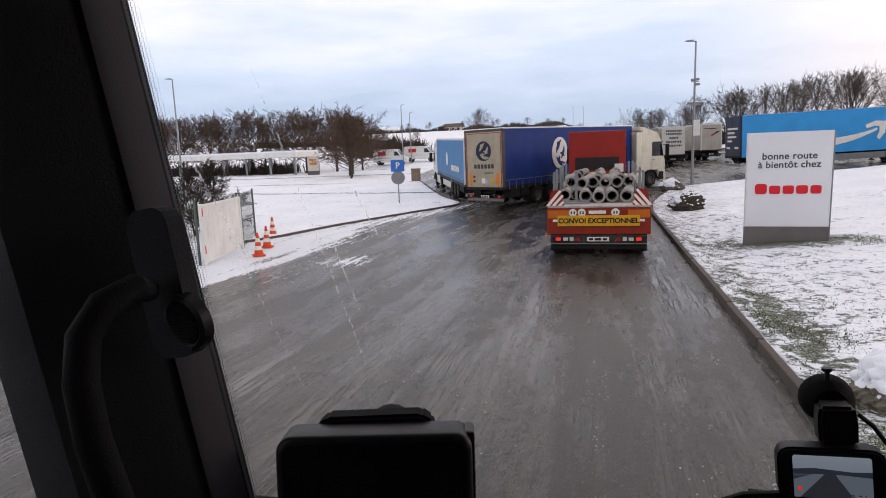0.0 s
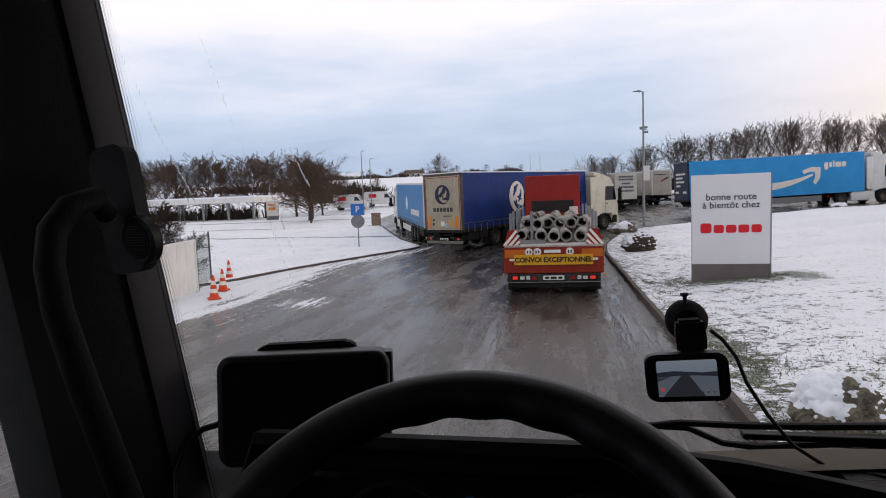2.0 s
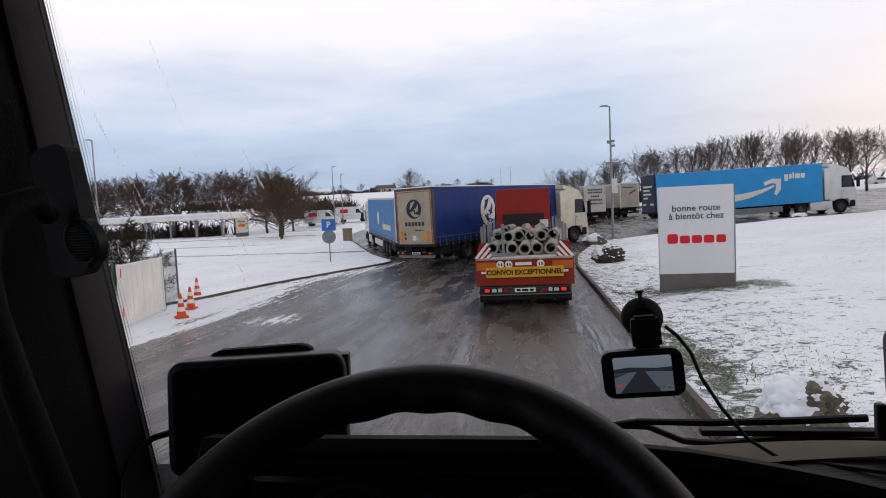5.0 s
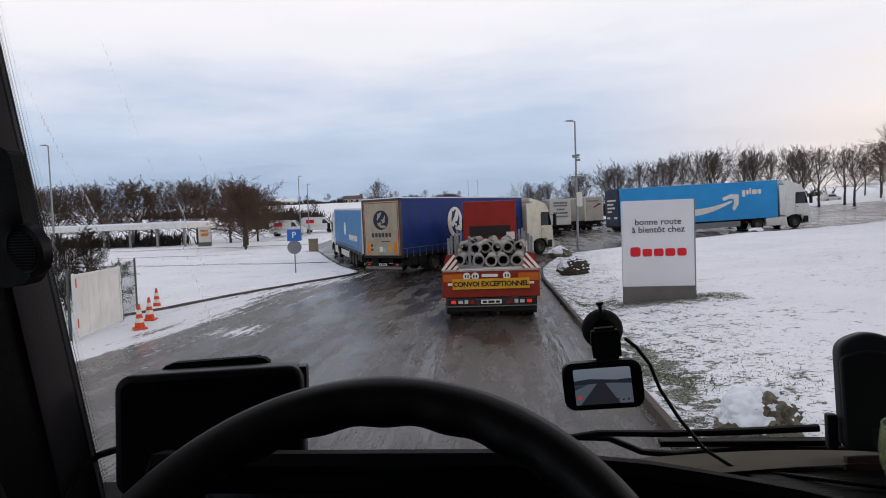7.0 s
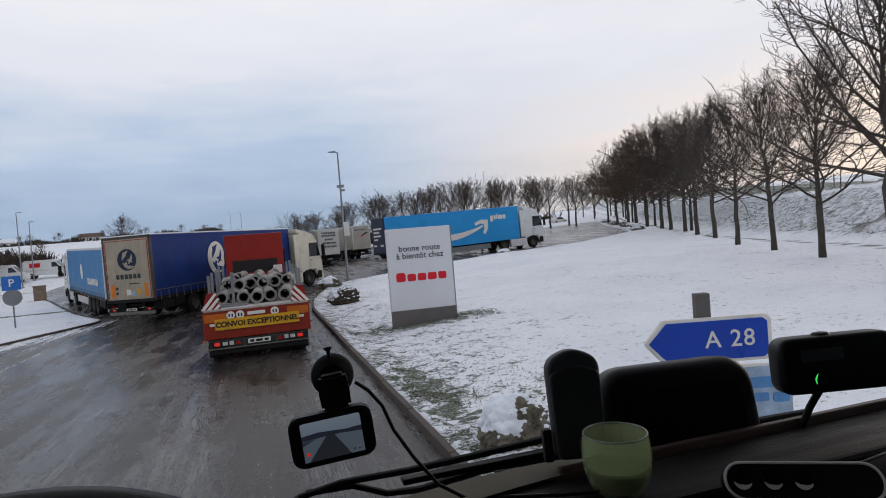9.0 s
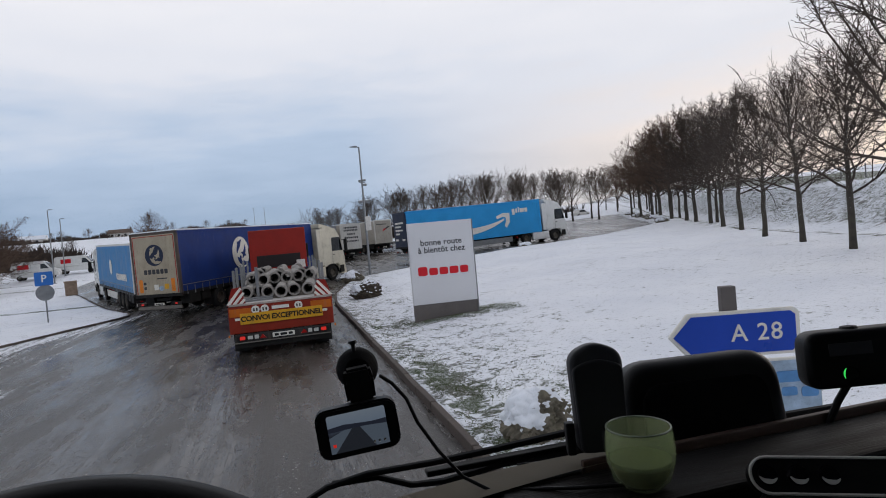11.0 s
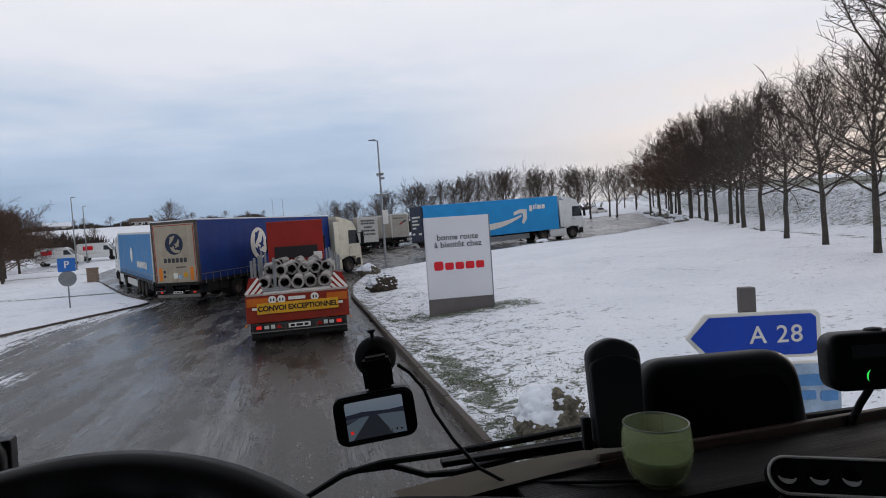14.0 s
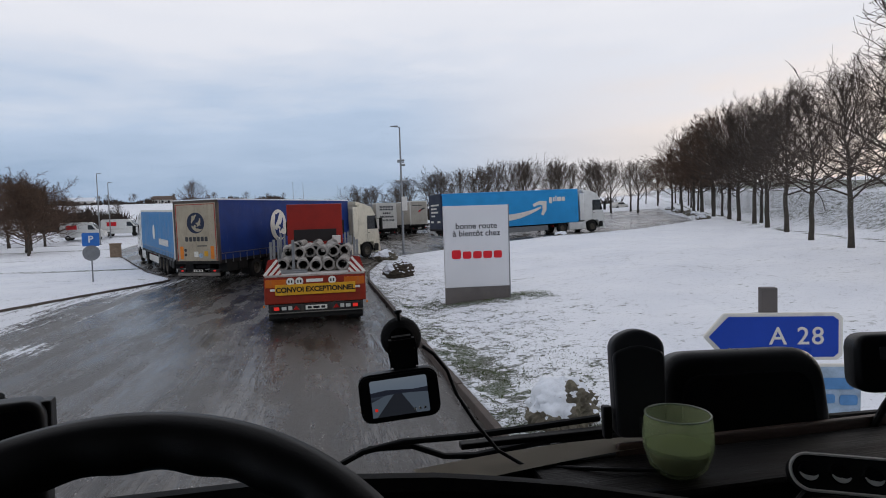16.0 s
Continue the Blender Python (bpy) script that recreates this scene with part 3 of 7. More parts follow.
# base ground: the paved yard, running out to the horizon
def slushy(p):
    x, y = p[0], p[1]
    near_left = sm(-5.0, -9.0, x) * (1 - sm(24, 40, y)) * 0.62
    edge = sm(2.6, 1.0, x - edge_left(y)) * 0.85 * sm(24, 20, abs(y - 26)) * (1 - sm(30, 38, y) * 0.6)
    far = 0.44 * sm(46, 60, y) * sm(20, 32, x) + 0.2 * sm(44, 60, y)
    rim = float(np.interp(y, (6, 13.5, 15.5, 17.5, 21.5, 25.5, 28), (-9.4, -9.2, -9.0, -8.75, -9.2, -9.7, -10.2)))
    gate = 1.25 * sm(rim + 0.35, rim - 0.25, x) * sm(28, 26, y) * (1 - 0.45 * math.exp(-((x - rim + 0.75) / 0.22) ** 2))
    patch = math.exp(-((x + 6.9) ** 2 / 0.7 + (y - 17.2) ** 2 / 1.2)) + 0.8 * math.exp(-((x + 8.6) ** 2 / 0.5 + (y - 20.5) ** 2 / 3.0))
    return min(1.25, max(near_left * 0.8, edge, far, gate, patch))


xs = steps([(-400, -60, 40), (-60, -16, 4), (-16, 6, 0.5), (6, 60, 2), (60, 130, 4), (130, 400, 30)])
ys = steps([(-60, -4, 8), (-4, 46, 0.6), (46, 130, 3), (130, 210, 8), (210, 700, 35)])
sheet("ground", ys, xs, lambda y, x: (x, y, land(x, y)), ROAD, "wet asphalt yard with slush streaks", "road", bare=slushy)


def lawn_bare(p):
    x, y = p[0], p[1]
    d = x - edge_right(y)
    far = 1 - 0.06 * sm(26, 45, y)
    strip = (0.52 + 0.06 * sm(6.5, 3.5, d) + 0.080 * sm(3.8, 1.6, d) + 0.085 * sm(1.6, 0.3, d)) * far
    patch = 0.20 * math.exp(-((x - 2.85) ** 2 / 0.12 + (y - 10.4) ** 2 / 3.0)) + 0.06 * math.exp(-((x - 3.1) ** 2 / 0.6 + (y - 7.0) ** 2 / 0.6))
    foot = 0.42 * math.exp(-((x - 5.0) ** 2 / 2.2 + (y - 17.7) ** 2 / 0.5))
    u = bank_side(x, y)
    bank = 0.745 * sm(4, 6, u) * (1 - sm(11, 12.5, u)) + 1.0 * sm(11.8, 12.6, u) * (1 - sm(30, 36, u))
    path = 1.0 * sm(2.8, 3.1, u) * (1 - sm(3.3, 3.6, u))
    return min(1.0, max(strip + patch + foot, bank, path * 1.0, 0.10))


def lawn_point(y, k):
    x0 = edge_right(y) + 0.045
    x = x0 + k
    rise = 0.13 + 0.03 * fuzz(x, y, 1.6) + 0.018 * fuzz(x, y, 6) + 0.10 * sm(0.3, 2.5, k) * (1 + fuzz(x, y, 0.35))
    rise -= 0.10 * sm(9, 15, y) * (1 - sm(30, 45, y)) * sm(0.0, 1.0, k)
    u = bank_side(x, y)
    rough = 0.24 * sm(4, 7, u) * (1 - sm(13, 16, u)) * (fuzz(x, y * 0.7, 1.4) + 0.6 * fuzz(x, y, 3.1))
    return (x, y, land(x, y) + rise + rough)


lawn_cols = steps([(0, 4.5, 0.11), (4.5, 12, 0.35), (12, 50, 0.7), (50, 110, 3), (110, 500, 60)])
lawn_rows = steps([(-12, 3, 1.0), (3, 20, 0.12), (20, 44, 0.4), (44, 75, 0.9), (75, 130, 3), (130, 400, 30)])
sheet("snowy_lawn", lawn_rows, lawn_cols, lawn_point, SNOW, "thin snow on a lawn with grass tufts showing", "lawn", bare=lawn_bare, skirt=0.2)


def left_point(y, k):
    x = edge_left(y) - 0.12 - k
    return (x, y, land(x, y) + 0.085 + 0.03 * fuzz(x, y, 1.3) + 0.05 * sm(0.5, 6, k) * fuzz(x, y, 0.3))


def left_bare(p):
    x, y = p[0], p[1]
    edge = sm(0.9, 0.1, edge_left(y) - x) * 0.5
    path = 1.0 * math.exp(-((y - (46 - 0.12 * (x + 23))) / 0.8) ** 2) + 0.7 * math.exp(-((y - (38 - 0.3 * (x + 14))) / 0.45) ** 2) + 1.0 * math.exp(-((y - 55 - 0.05 * (x + 30)) / 0.7) ** 2) + 1.0 * math.exp(-((y - 66 - 0.1 * (x + 30)) / 1.2) ** 2)
    tree_foot = 0.8 * math.exp(-((x + 27) ** 2 / 6 + (y - 64.5) ** 2 / 4))
    return min(1.0, max(edge, path, tree_foot, 0.12))


sheet("snowy_verge", steps([(-12, 12, 2), (12, 45, 0.35), (45, 92, 1.0), (92, 130, 4), (130, 420, 30)]),
      steps([(0, 3, 0.15), (3, 40, 0.9), (40, 120, 5), (120, 500, 40)]), left_point, SNOW,
      "snow-covered verge inside a low kerb", "lawn", bare=left_bare, skirt=0.2)


def field_point(k, f):
    y = 104 + k
    a, b = edge_left(y) - 0.5, edge_right(y) + 0.5
    x = a + (b - a) * f
    return (x, y, land(x, y) + 0.3 * sm(0, 6, k) + 0.02)


sheet("snowy_field", steps([(0, 100, 4), (100, 316, 18)]), [i / 60 for i in range(61)], field_point, SNOW, "distant snow-covered field", "field",
      bare=lambda p: 0.15)


# kerb stones along the two lawns
def stone_mesh(length):
    bm = box(-0.05, 0.05, -length / 2 + 0.006, length / 2 - 0.006, -0.16, 0.14, 0.018)
    me = bpy.data.meshes.new("kerb_stone")
    bm.to_mesh(me)
    bm.free()
    me.materials.append(KERB)
    return me


STONE = stone_mesh(1.0)


def kerb(name, label, edge, y0, y1, sink=0.0):
    root = thing(name, label, "kerb", kind="structure")
    y = y0
    rnd = random.Random(4)
    while y < y1:
        x = edge(y)
        # step along the edge by one metre
        s = 1.0
        for _ in range(12):
            d = math.hypot(edge(y + s) - x, s)
            s *= 1.0 / max(d, 1e-3)
        y2 = y + s
        x2 = edge(y2)
        ob = part("kerb_stone", STONE, None, root)
        mx, my = (x + x2) / 2, (y + y2) / 2
        ob.matrix_world = pose(mx + rnd.uniform(-0.008, 0.008), my, land(mx, my) - sink + rnd.uniform(-0.006, 0.006), rnd.uniform(-0.4, 0.4), 0,
                               math.degrees(math.atan2(-(x2 - x), y2 - y)))
        y = y2
    return root


kerb("kerb_right", "worn grey-brown concrete kerb along the snowy lawn", edge_right, 0.5, 62)
kerb("kerb_left", "dark wet concrete kerb along the snowy verge", edge_left, 20.5, 56, 0.05)


def grass():
    """Blades that stand through the snow near the lane kerb, round the stones and at the sign's foot."""
    rnd = random.Random(11)
    pts, faces = [], []
    n = 0
    while n < 9000:
        y = rnd.choice((rnd.uniform(3.5, 13), rnd.uniform(6, 20), rnd.uniform(16.8, 18.6)))
        x = edge_right(y) + 0.15 + abs(rnd.gauss(0, 1.1)) if y < 16.8 else rnd.uniform(2.6, 7)
        p = lawn_bare((x, y))
        f = 0.5 + 0.5 * fuzz(x, y * 0.6, 2.1)
        if rnd.random() > (p * 1.3) ** 2 * (f * 1.5) ** 3:
            continue
        n += 1
        z = land(x, y) + 0.13 + 0.03 * fuzz(x, y, 1.6) + 0.018 * fuzz(x, y, 6) + 0.10 * sm(0.3, 2.5, x - edge_right(y) - 0.12) * (1 + fuzz(x, y, 0.35)) - 0.10 * sm(9, 15, y) * sm(0.0, 1.0, x - edge_right(y) - 0.045)
        h, a, w = rnd.uniform(0.010, 0.034), rnd.uniform(0, math.tau), rnd.uniform(0.003, 0.008)
        lean = rnd.uniform(0.6, 2.0) * h
        c, s = math.cos(a), math.sin(a)
        b = len(pts)
        pts += [(x - s * w, y + c * w, z - 0.01), (x + s * w, y - c * w, z - 0.01),
                (x + c * lean * 0.5 + s * w * 0.7, y + s * lean * 0.5 - c * w * 0.7, z + h * 0.7),
                (x + c * lean * 0.5 - s * w * 0.7, y + s * lean * 0.5 + c * w * 0.7, z + h * 0.7), (x + c * lean * 1.3, y + s * lean * 1.3, z + h)]
        faces += [(b, b + 1, b + 2, b + 3), (b + 3, b + 2, b + 4)]
    me = bpy.data.meshes.new("grass")
    me.from_pydata(pts, [], faces)
    me.materials.append(BLADE)
    tagged(new("grass", me), "short winter grass poking through thin snow", "grass", kind="stuff")


grass()


def slush_crumbs():
    """Small lumps of half-melted slush thrown up in lines by the wheels and along the kerb's foot."""
    rnd = random.Random(21)
    pts, faces = [], []
    lines = ((1.62, 3.2, 9.5, 0.05, 420), (1.10, 3.5, 8.0, 0.16, 260), (2.16, 3.0, 16.0, 0.035, 520), (0.25, 4.0, 13.0, 0.05, 260), (-2.1, 6.0, 20.0, 0.10, 260), (-0.9, 5.0, 15.0, 0.25, 240))
    for x0, y0, y1, spread, n in lines:
        for _ in range(n):
            y = y0 + (y1 - y0) * rnd.random()
            x = x0 + rnd.gauss(0, spread) + 0.06 * math.sin(y * 0.8 + x0)
            if fuzz(x0 * 3, y, 1.3) < -0.1 or x > 2.22:
                continue
            r = 0.004 + 0.010 * rnd.random() ** 2
            z, b, a = land(x, y), len(pts), rnd.uniform(0, 1.5)
            ring = [(x + r * math.cos(a + k * 1.257) * rnd.uniform(0.7, 1.3), y + 1.5 * r * math.sin(a + k * 1.257) * rnd.uniform(0.7, 1.3), z - 0.002) for k in range(5)]
            pts += ring + [(x, y, z + r * rnd.uniform(0.5, 0.9))]
            faces += [(b + k, b + (k + 1) % 5, b + 5) for k in range(5)]
    me = bpy.data.meshes.new("slush_crumbs")
    me.from_pydata(pts, [], faces)
    me.polygons.foreach_set("use_smooth", [True] * len(faces))
    me.materials.append(surf("grey_slush", (0.36, 0.345, 0.33), 0.4, var=0.3, scale=12, bump=0.2, spec=0.4))
    tagged(new("slush_crumbs", me), "grey crumbs of slush on the wet road", "slush", kind="stuff")


slush_crumbs()


# ---------- lorries ----------
def set_down(x, y, heading, span_y=(4.0, 15.0)):
    """Pose on the ground of a vehicle whose rear middle is at x, y; heading: degrees left of +y."""
    a = radians(heading)
    f = Vector((-math.sin(a), math.cos(a)))
    h = [land(x + f.x * s, y + f.y * s) for s in span_y]
    pitch = math.atan2(h[1] - h[0], span_y[1] - span_y[0])
    return pose(x, y, h[0] - math.tan(pitch) * span_y[0], math.degrees(pitch), 0, heading)


def wheel_meshes():
    R, w = 0.5, 0.30
    tyre = lathe([(0.30, -w / 2), (0.44, -w / 2), (0.485, -w / 2 + 0.02), (R, -w / 2 + 0.06), (R, w / 2 - 0.06), (0.485, w / 2 - 0.02), (0.44, w / 2), (0.30, w / 2)], 28, axis="x")
    for k in range(28):     # tread blocks
        a = k * math.tau / 28
        box(-w / 2 + 0.05, w / 2 - 0.05, -0.035, 0.035, R - 0.01, R + 0.012, bm=tyre, m=Matrix.Rotation(a, 4, "X"))
    rim = lathe([(0.0, 0.02), (0.10, 0.02), (0.12, 0.06), (0.17, 0.06), (0.20, 0.0), (0.27, 0.0), (0.285, 0.13), (0.315, 0.15), (0.315, -0.14)], 24, axis="x")
    for k in range(10):
        a = k * math.tau / 10
        box(-0.005, 0.085, -0.016, 0.016, 0.135, 0.165, 0.004, rim, 1, Matrix.Rotation(a, 4, "X"))
        box(-0.01, 0.008, -0.022, 0.022, 0.215, 0.255, 0.006, rim, 1, Matrix.Rotation(a + 0.3, 4, "X"))
    out = []
    for n, bm, mt in (("tyre", tyre, RUBBER), ("rim", rim, RIM)):
        bmesh.ops.recalc_face_normals(bm, faces=bm.faces)
        me = bpy.data.meshes.new(n)
        bm.to_mesh(me)
        bm.free()
        me.materials.append(mt)
        me.polygons.foreach_set("use_smooth", [True] * len(me.polygons))
        me.set_sharp_from_angle(angle=radians(35))
        out.append(me)
    return out


TYRE_ME, RIM_ME = wheel_meshes()


def wheel(root, x, y, r=0.5, side=1):
    w = part("wheel", TYRE_ME, None, root)
    w.matrix_local = Matrix.Translation((x, y, r)) @ Matrix.Diagonal((side, r / 0.5, r / 0.5, 1))
    part("rim", RIM_ME, None, w)


def ripple(x, y0, y1, z0, z1, amp, n=44, out=1, seed=0):
    """A hanging side sheet with soft vertical folds, closed at the back so that it has thickness."""
    bm = bmesh.new()
    rows = 6
    grid = []
    for j in range(rows + 1):
        z = z0 + (z1 - z0) * j / rows
        line = []
        for i in range(n + 1):
            y = y0 + (y1 - y0) * i / n
            sag = amp * (0.6 * math.sin(i * 1.9 + seed) + 0.4 * math.sin(i * 0.7 + j + seed)) * math.sin(math.pi * (j + 0.3) / (rows + 0.6))
            line.append(bm.verts.new((x + out * (0.012 + sag), y, z)))
        grid.append(line)
    for j in range(rows):
        for i in range(n):
            bm.faces.new((grid[j][i], grid[j][i + 1], grid[j + 1][i + 1], grid[j + 1][i]))
    box(min(x, x - out * 0.03), max(x, x - out * 0.03), y0, y1, z0, z1, bm=bm)
    return bm


def bars(root, spec, material, face, name="lettering"):
    """Writing that is not spelled out: each stroke block is a plain plate. face(u, v, d) places it."""
    for u, v, w, h in spec:
        bm = bmesh.new()
        t = bmesh.new()
        lo = [t.verts.new(face(u + a, v + b, 0.0)) for a, b in rounded(w, h, min(w, h) * 0.22, 2)]
        hi = [t.verts.new(face(u + a, v + b, 0.006)) for a, b in rounded(w, h, min(w, h) * 0.22, 2)]
        n = len(lo)
        t.faces.new(hi)
        for i in range(n):
            t.faces.new((lo[i], lo[(i + 1) % n], hi[(i + 1) % n], hi[i]))
        part(name, merge(bm, t), material, root)


def plate(root, outline, material, face, name, depth=0.006, base=0.0):
    t = bmesh.new()
    lo = [t.verts.new(face(a, b, base)) for a, b in outline]
    hi = [t.verts.new(face(a, b, base + depth)) for a, b in outline]
    n = len(lo)
    t.faces.new(hi)
    for i in range(n):
        t.faces.new((lo[i], lo[(i + 1) % n], hi[(i + 1) % n], hi[i]))
    return part(name, t, material, root)


def crescent(r, a0, a1, thick, cx=0.0, cy=0.0, n=10):
    """A curved stroke, thick in the middle."""
    out, back = [], []
    for k in range(n + 1):
        f = k / n
        a = radians(a0 + (a1 - a0) * f)
        t = thick * (0.25 + math.sin(math.pi * f))
        out.append((cx + r * math.cos(a), cy + r * math.sin(a)))
        back.append((cx + (r - t) * math.cos(a), cy + (r - t) * math.sin(a)))
    return out + back[::-1]


def emblem(root, face, u, v, r, ground, figure, sx=1.0):
    """Round mark: a disc crossed by plain curved strokes."""
    d = plate(root, [(u + a, v + b) for a, b in disc(r, 32, sx)], ground, face, "emblem")
    for cr in (crescent(r * 0.72, 95, 190, r * 0.26, 0.22 * r, 0.10 * r), crescent(r * 0.62, -75, 25, r * 0.22, -0.02 * r, 0.22 * r), crescent(r * 0.80, 195, 262, r * 0.26, 0.30 * r, -0.05 * r),
               crescent(r * 0.55, 205, 320, r * 0.24, 0.30 * r, -0.28 * r), crescent(r * 0.42, 20, 120, r * 0.18, 0.20 * r, -0.38 * r), [(a * r * 0.13 - 0.28 * r, b * r * 0.13 + 0.58 * r) for a, b in disc(1, 12)],
               [(a * r * 0.11 - 0.08 * r, b * r * 0.11 - 0.30 * r) for a, b in disc(1, 12)]):
        plate(d, [(u + a * sx, v + b) for a, b in cr], figure, face, "stroke", 0.004, 0.007)
    return d


def trailer(root, side, rear, rail, roof=None, H=4.0, L=13.6, axles=(2.9, 4.2, 5.5), straps=True, guard=CREAM, lit=False, frame=None, fold=0.014, rear_bars=True,
            bumper=None, far=False):
    """A tilt or box semi-trailer; origin at the rear middle, on the ground, driving to +y."""
    W, z0 = 2.55, 1.12
    roof, frame, bumper = roof or rail, frame or rail, bumper or guard
    hw = W / 2
    for s in (-1, 1):
        c = part("side_curtain", ripple(s * (hw - 0.02), 0.10, L - 0.08, z0 + 0.02, H - 0.14, fold, out=s, seed=s + L), side, root, smooth=True)
        part("top_rail", box(*sorted((s * (hw - 0.09), s * hw)), 0.0, L, H - 0.14, H - 0.02, 0.012), rail, root)
        part("bottom_rail", box(*sorted((s * (hw - 0.08), s * (hw - 0.005))), 0.0, L, z0 - 0.14, z0 + 0.02, 0.012), DARK if straps else rail, root)
        if straps and not far:
            part("hem_band", box(*sorted((s * (hw - 0.01), s * (hw + 0.012))), 0.12, L - 0.1, z0 + 0.30, z0 + 0.335, 0.004), STEEL, c, "pale webbing band")
            bm0 = box(-0.008, 0.008, -0.022, 0.022, -0.17, 0.20, 0.004, seg=1)
            box(-0.014, 0.014, -0.035, 0.035, -0.20, -0.12, 0.005, bm0, 1)
            me = bpy.data.meshes.new("strap")
            bm0.to_mesh(me)
            bm0.free()
            me.materials.append(STEEL)
            for k in range(24):
                st = part("strap", me, None, c)
                st.location = (s * (hw + 0.006), 0.4 + k * (L - 0.8) / 23, z0 + 0.05)
    part("roof", box(-hw + 0.03, hw - 0.03, 0.02, L - 0.02, H - 0.05, H, 0.015), roof, root)
    part("front_wall", box(-hw + 0.01, hw - 0.01, L - 0.08, L, z0 - 0.05, H - 0.03, 0.01), rail, root)
    part("load_floor", box(-hw + 0.08, hw - 0.08, 0.05, L - 0.05, z0 - 0.12, z0), DARK, root)
    # rear portal and doors
    for s in (-1, 1):
        part("rear_post", box(*sorted((s * (hw - 0.11), s * hw)), -0.02, 0.12, z0 - 0.14, H, 0.012), frame, root)
        d = part("rear_door", box(*sorted((s * 0.006, s * (hw - 0.112))), -0.025, 0.035, z0 - 0.02, H - 0.13, 0.012), rear, root)
        if rear_bars:
            for u in (0.30, 0.86):
                part("lock_rod", tube([(s * u, -0.045, z0), (s * u, -0.045, H - 0.2)], 0.013, 6), rear if far else STEEL, d)
            for k in range(4):
                part("hinge", box(*sorted((s * (hw - 0.26), s * (hw - 0.09))), -0.045, -0.02, z0 + 0.2 + k * 0.75, z0 + 0.27 + k * 0.75, 0.006, seg=1), rear, d)
    part("rear_header", box(-hw, hw, -0.02, 0.12, H - 0.13, H, 0.012), frame, root)
    part("rear_sill", box(-hw, hw, -0.03, 0.12, z0 - 0.17, z0 - 0.02, 0.012), DARK, root)
    # running gear
    for s in (-1, 1):
        part("chassis_beam", box(*sorted((s * 0.42, s * 0.56)), 0.15, L - 0.6, 0.80, z0 - 0.12, 0.01), DARK, root)
        for a in axles:
            wheel(root, s * (hw - 0.17), a, 0.5, s)
        part("mudflap", box(*sorted((s * 0.78, s * 1.18)), axles[0] - 0.68, axles[0] - 0.66, 0.25, 0.9), DARK, root)
        part("pallet_box", box(*sorted((s * 0.72, s * (hw - 0.04))), 0.55, 1.35, 0.52, z0 - 0.14, 0.02), DARK, root)
        part("spare_box", box(*sorted((s * 0.72, s * (hw - 0.04))), 1.45, 2.15, 0.56, z0 - 0.14, 0.02), DARK, root)
        part("side_guard", box(*sorted((s * (hw - 0.08), s * (hw - 0.04))), axles[-1] + 0.75, 10.3, 0.42, 0.86, 0.012), guard, root, "painted side guard panel")
        part("landing_leg", box(*sorted((s * 0.62, s * 0.74)), 10.5, 10.62, 0.25, z0 - 0.1, 0.01), DARK, root)
        part("landing_foot", box(*sorted((s * 0.56, s * 0.80)), 10.42, 10.70, 0.18, 0.25, 0.01), DARK, root)
        part("tail_lamp", box(*sorted((s * 0.72, s * (hw - 0.05))), -0.02, 0.06, 0.56, 0.70, 0.015), DARK, root)
        part("lamp_lens", box(*sorted((s * 0.86, s * 1.00)), -0.03, -0.018, 0.595, 0.665, 0.008, seg=1), LAMP_RED if lit else LAMP_DIM, root, "red tail lamp")
    for a in axles:
        part("axle", tube([(-1.0, a, 0.5), (1.0, a, 0.5)], 0.07, 8), DARK, root)
    part("under_chassis", box(-0.4, 0.4, 0.3, L - 1.2, 0.74, 0.86), DARK, root)
    part("underrun_bar", box(-hw + 0.08, hw - 0.08, -0.02, 0.08, 0.38, 0.53, 0.015), bumper, root, "scuffed rear underrun bar")
    part("number_plate", box(-0.27, 0.27, -0.03, -0.015, 0.57, 0.68, 0.004, seg=1), WHITE_INK, root)
    bars(root, [(-0.16, 0.625, 0.10, 0.06), (0.0, 0.625, 0.14, 0.06), (0.16, 0.625, 0.10, 0.06)], BLACK_INK, lambda u, v, d: (u, -0.031 - d, v), "plate_bar")
    return lambda u, v, d: (u, -0.027 - d, v), lambda u, v, d: (hw + 0.004 + fold + d, u, v), lambda u, v, d: (-hw - 0.004 - fold - d, u, v)


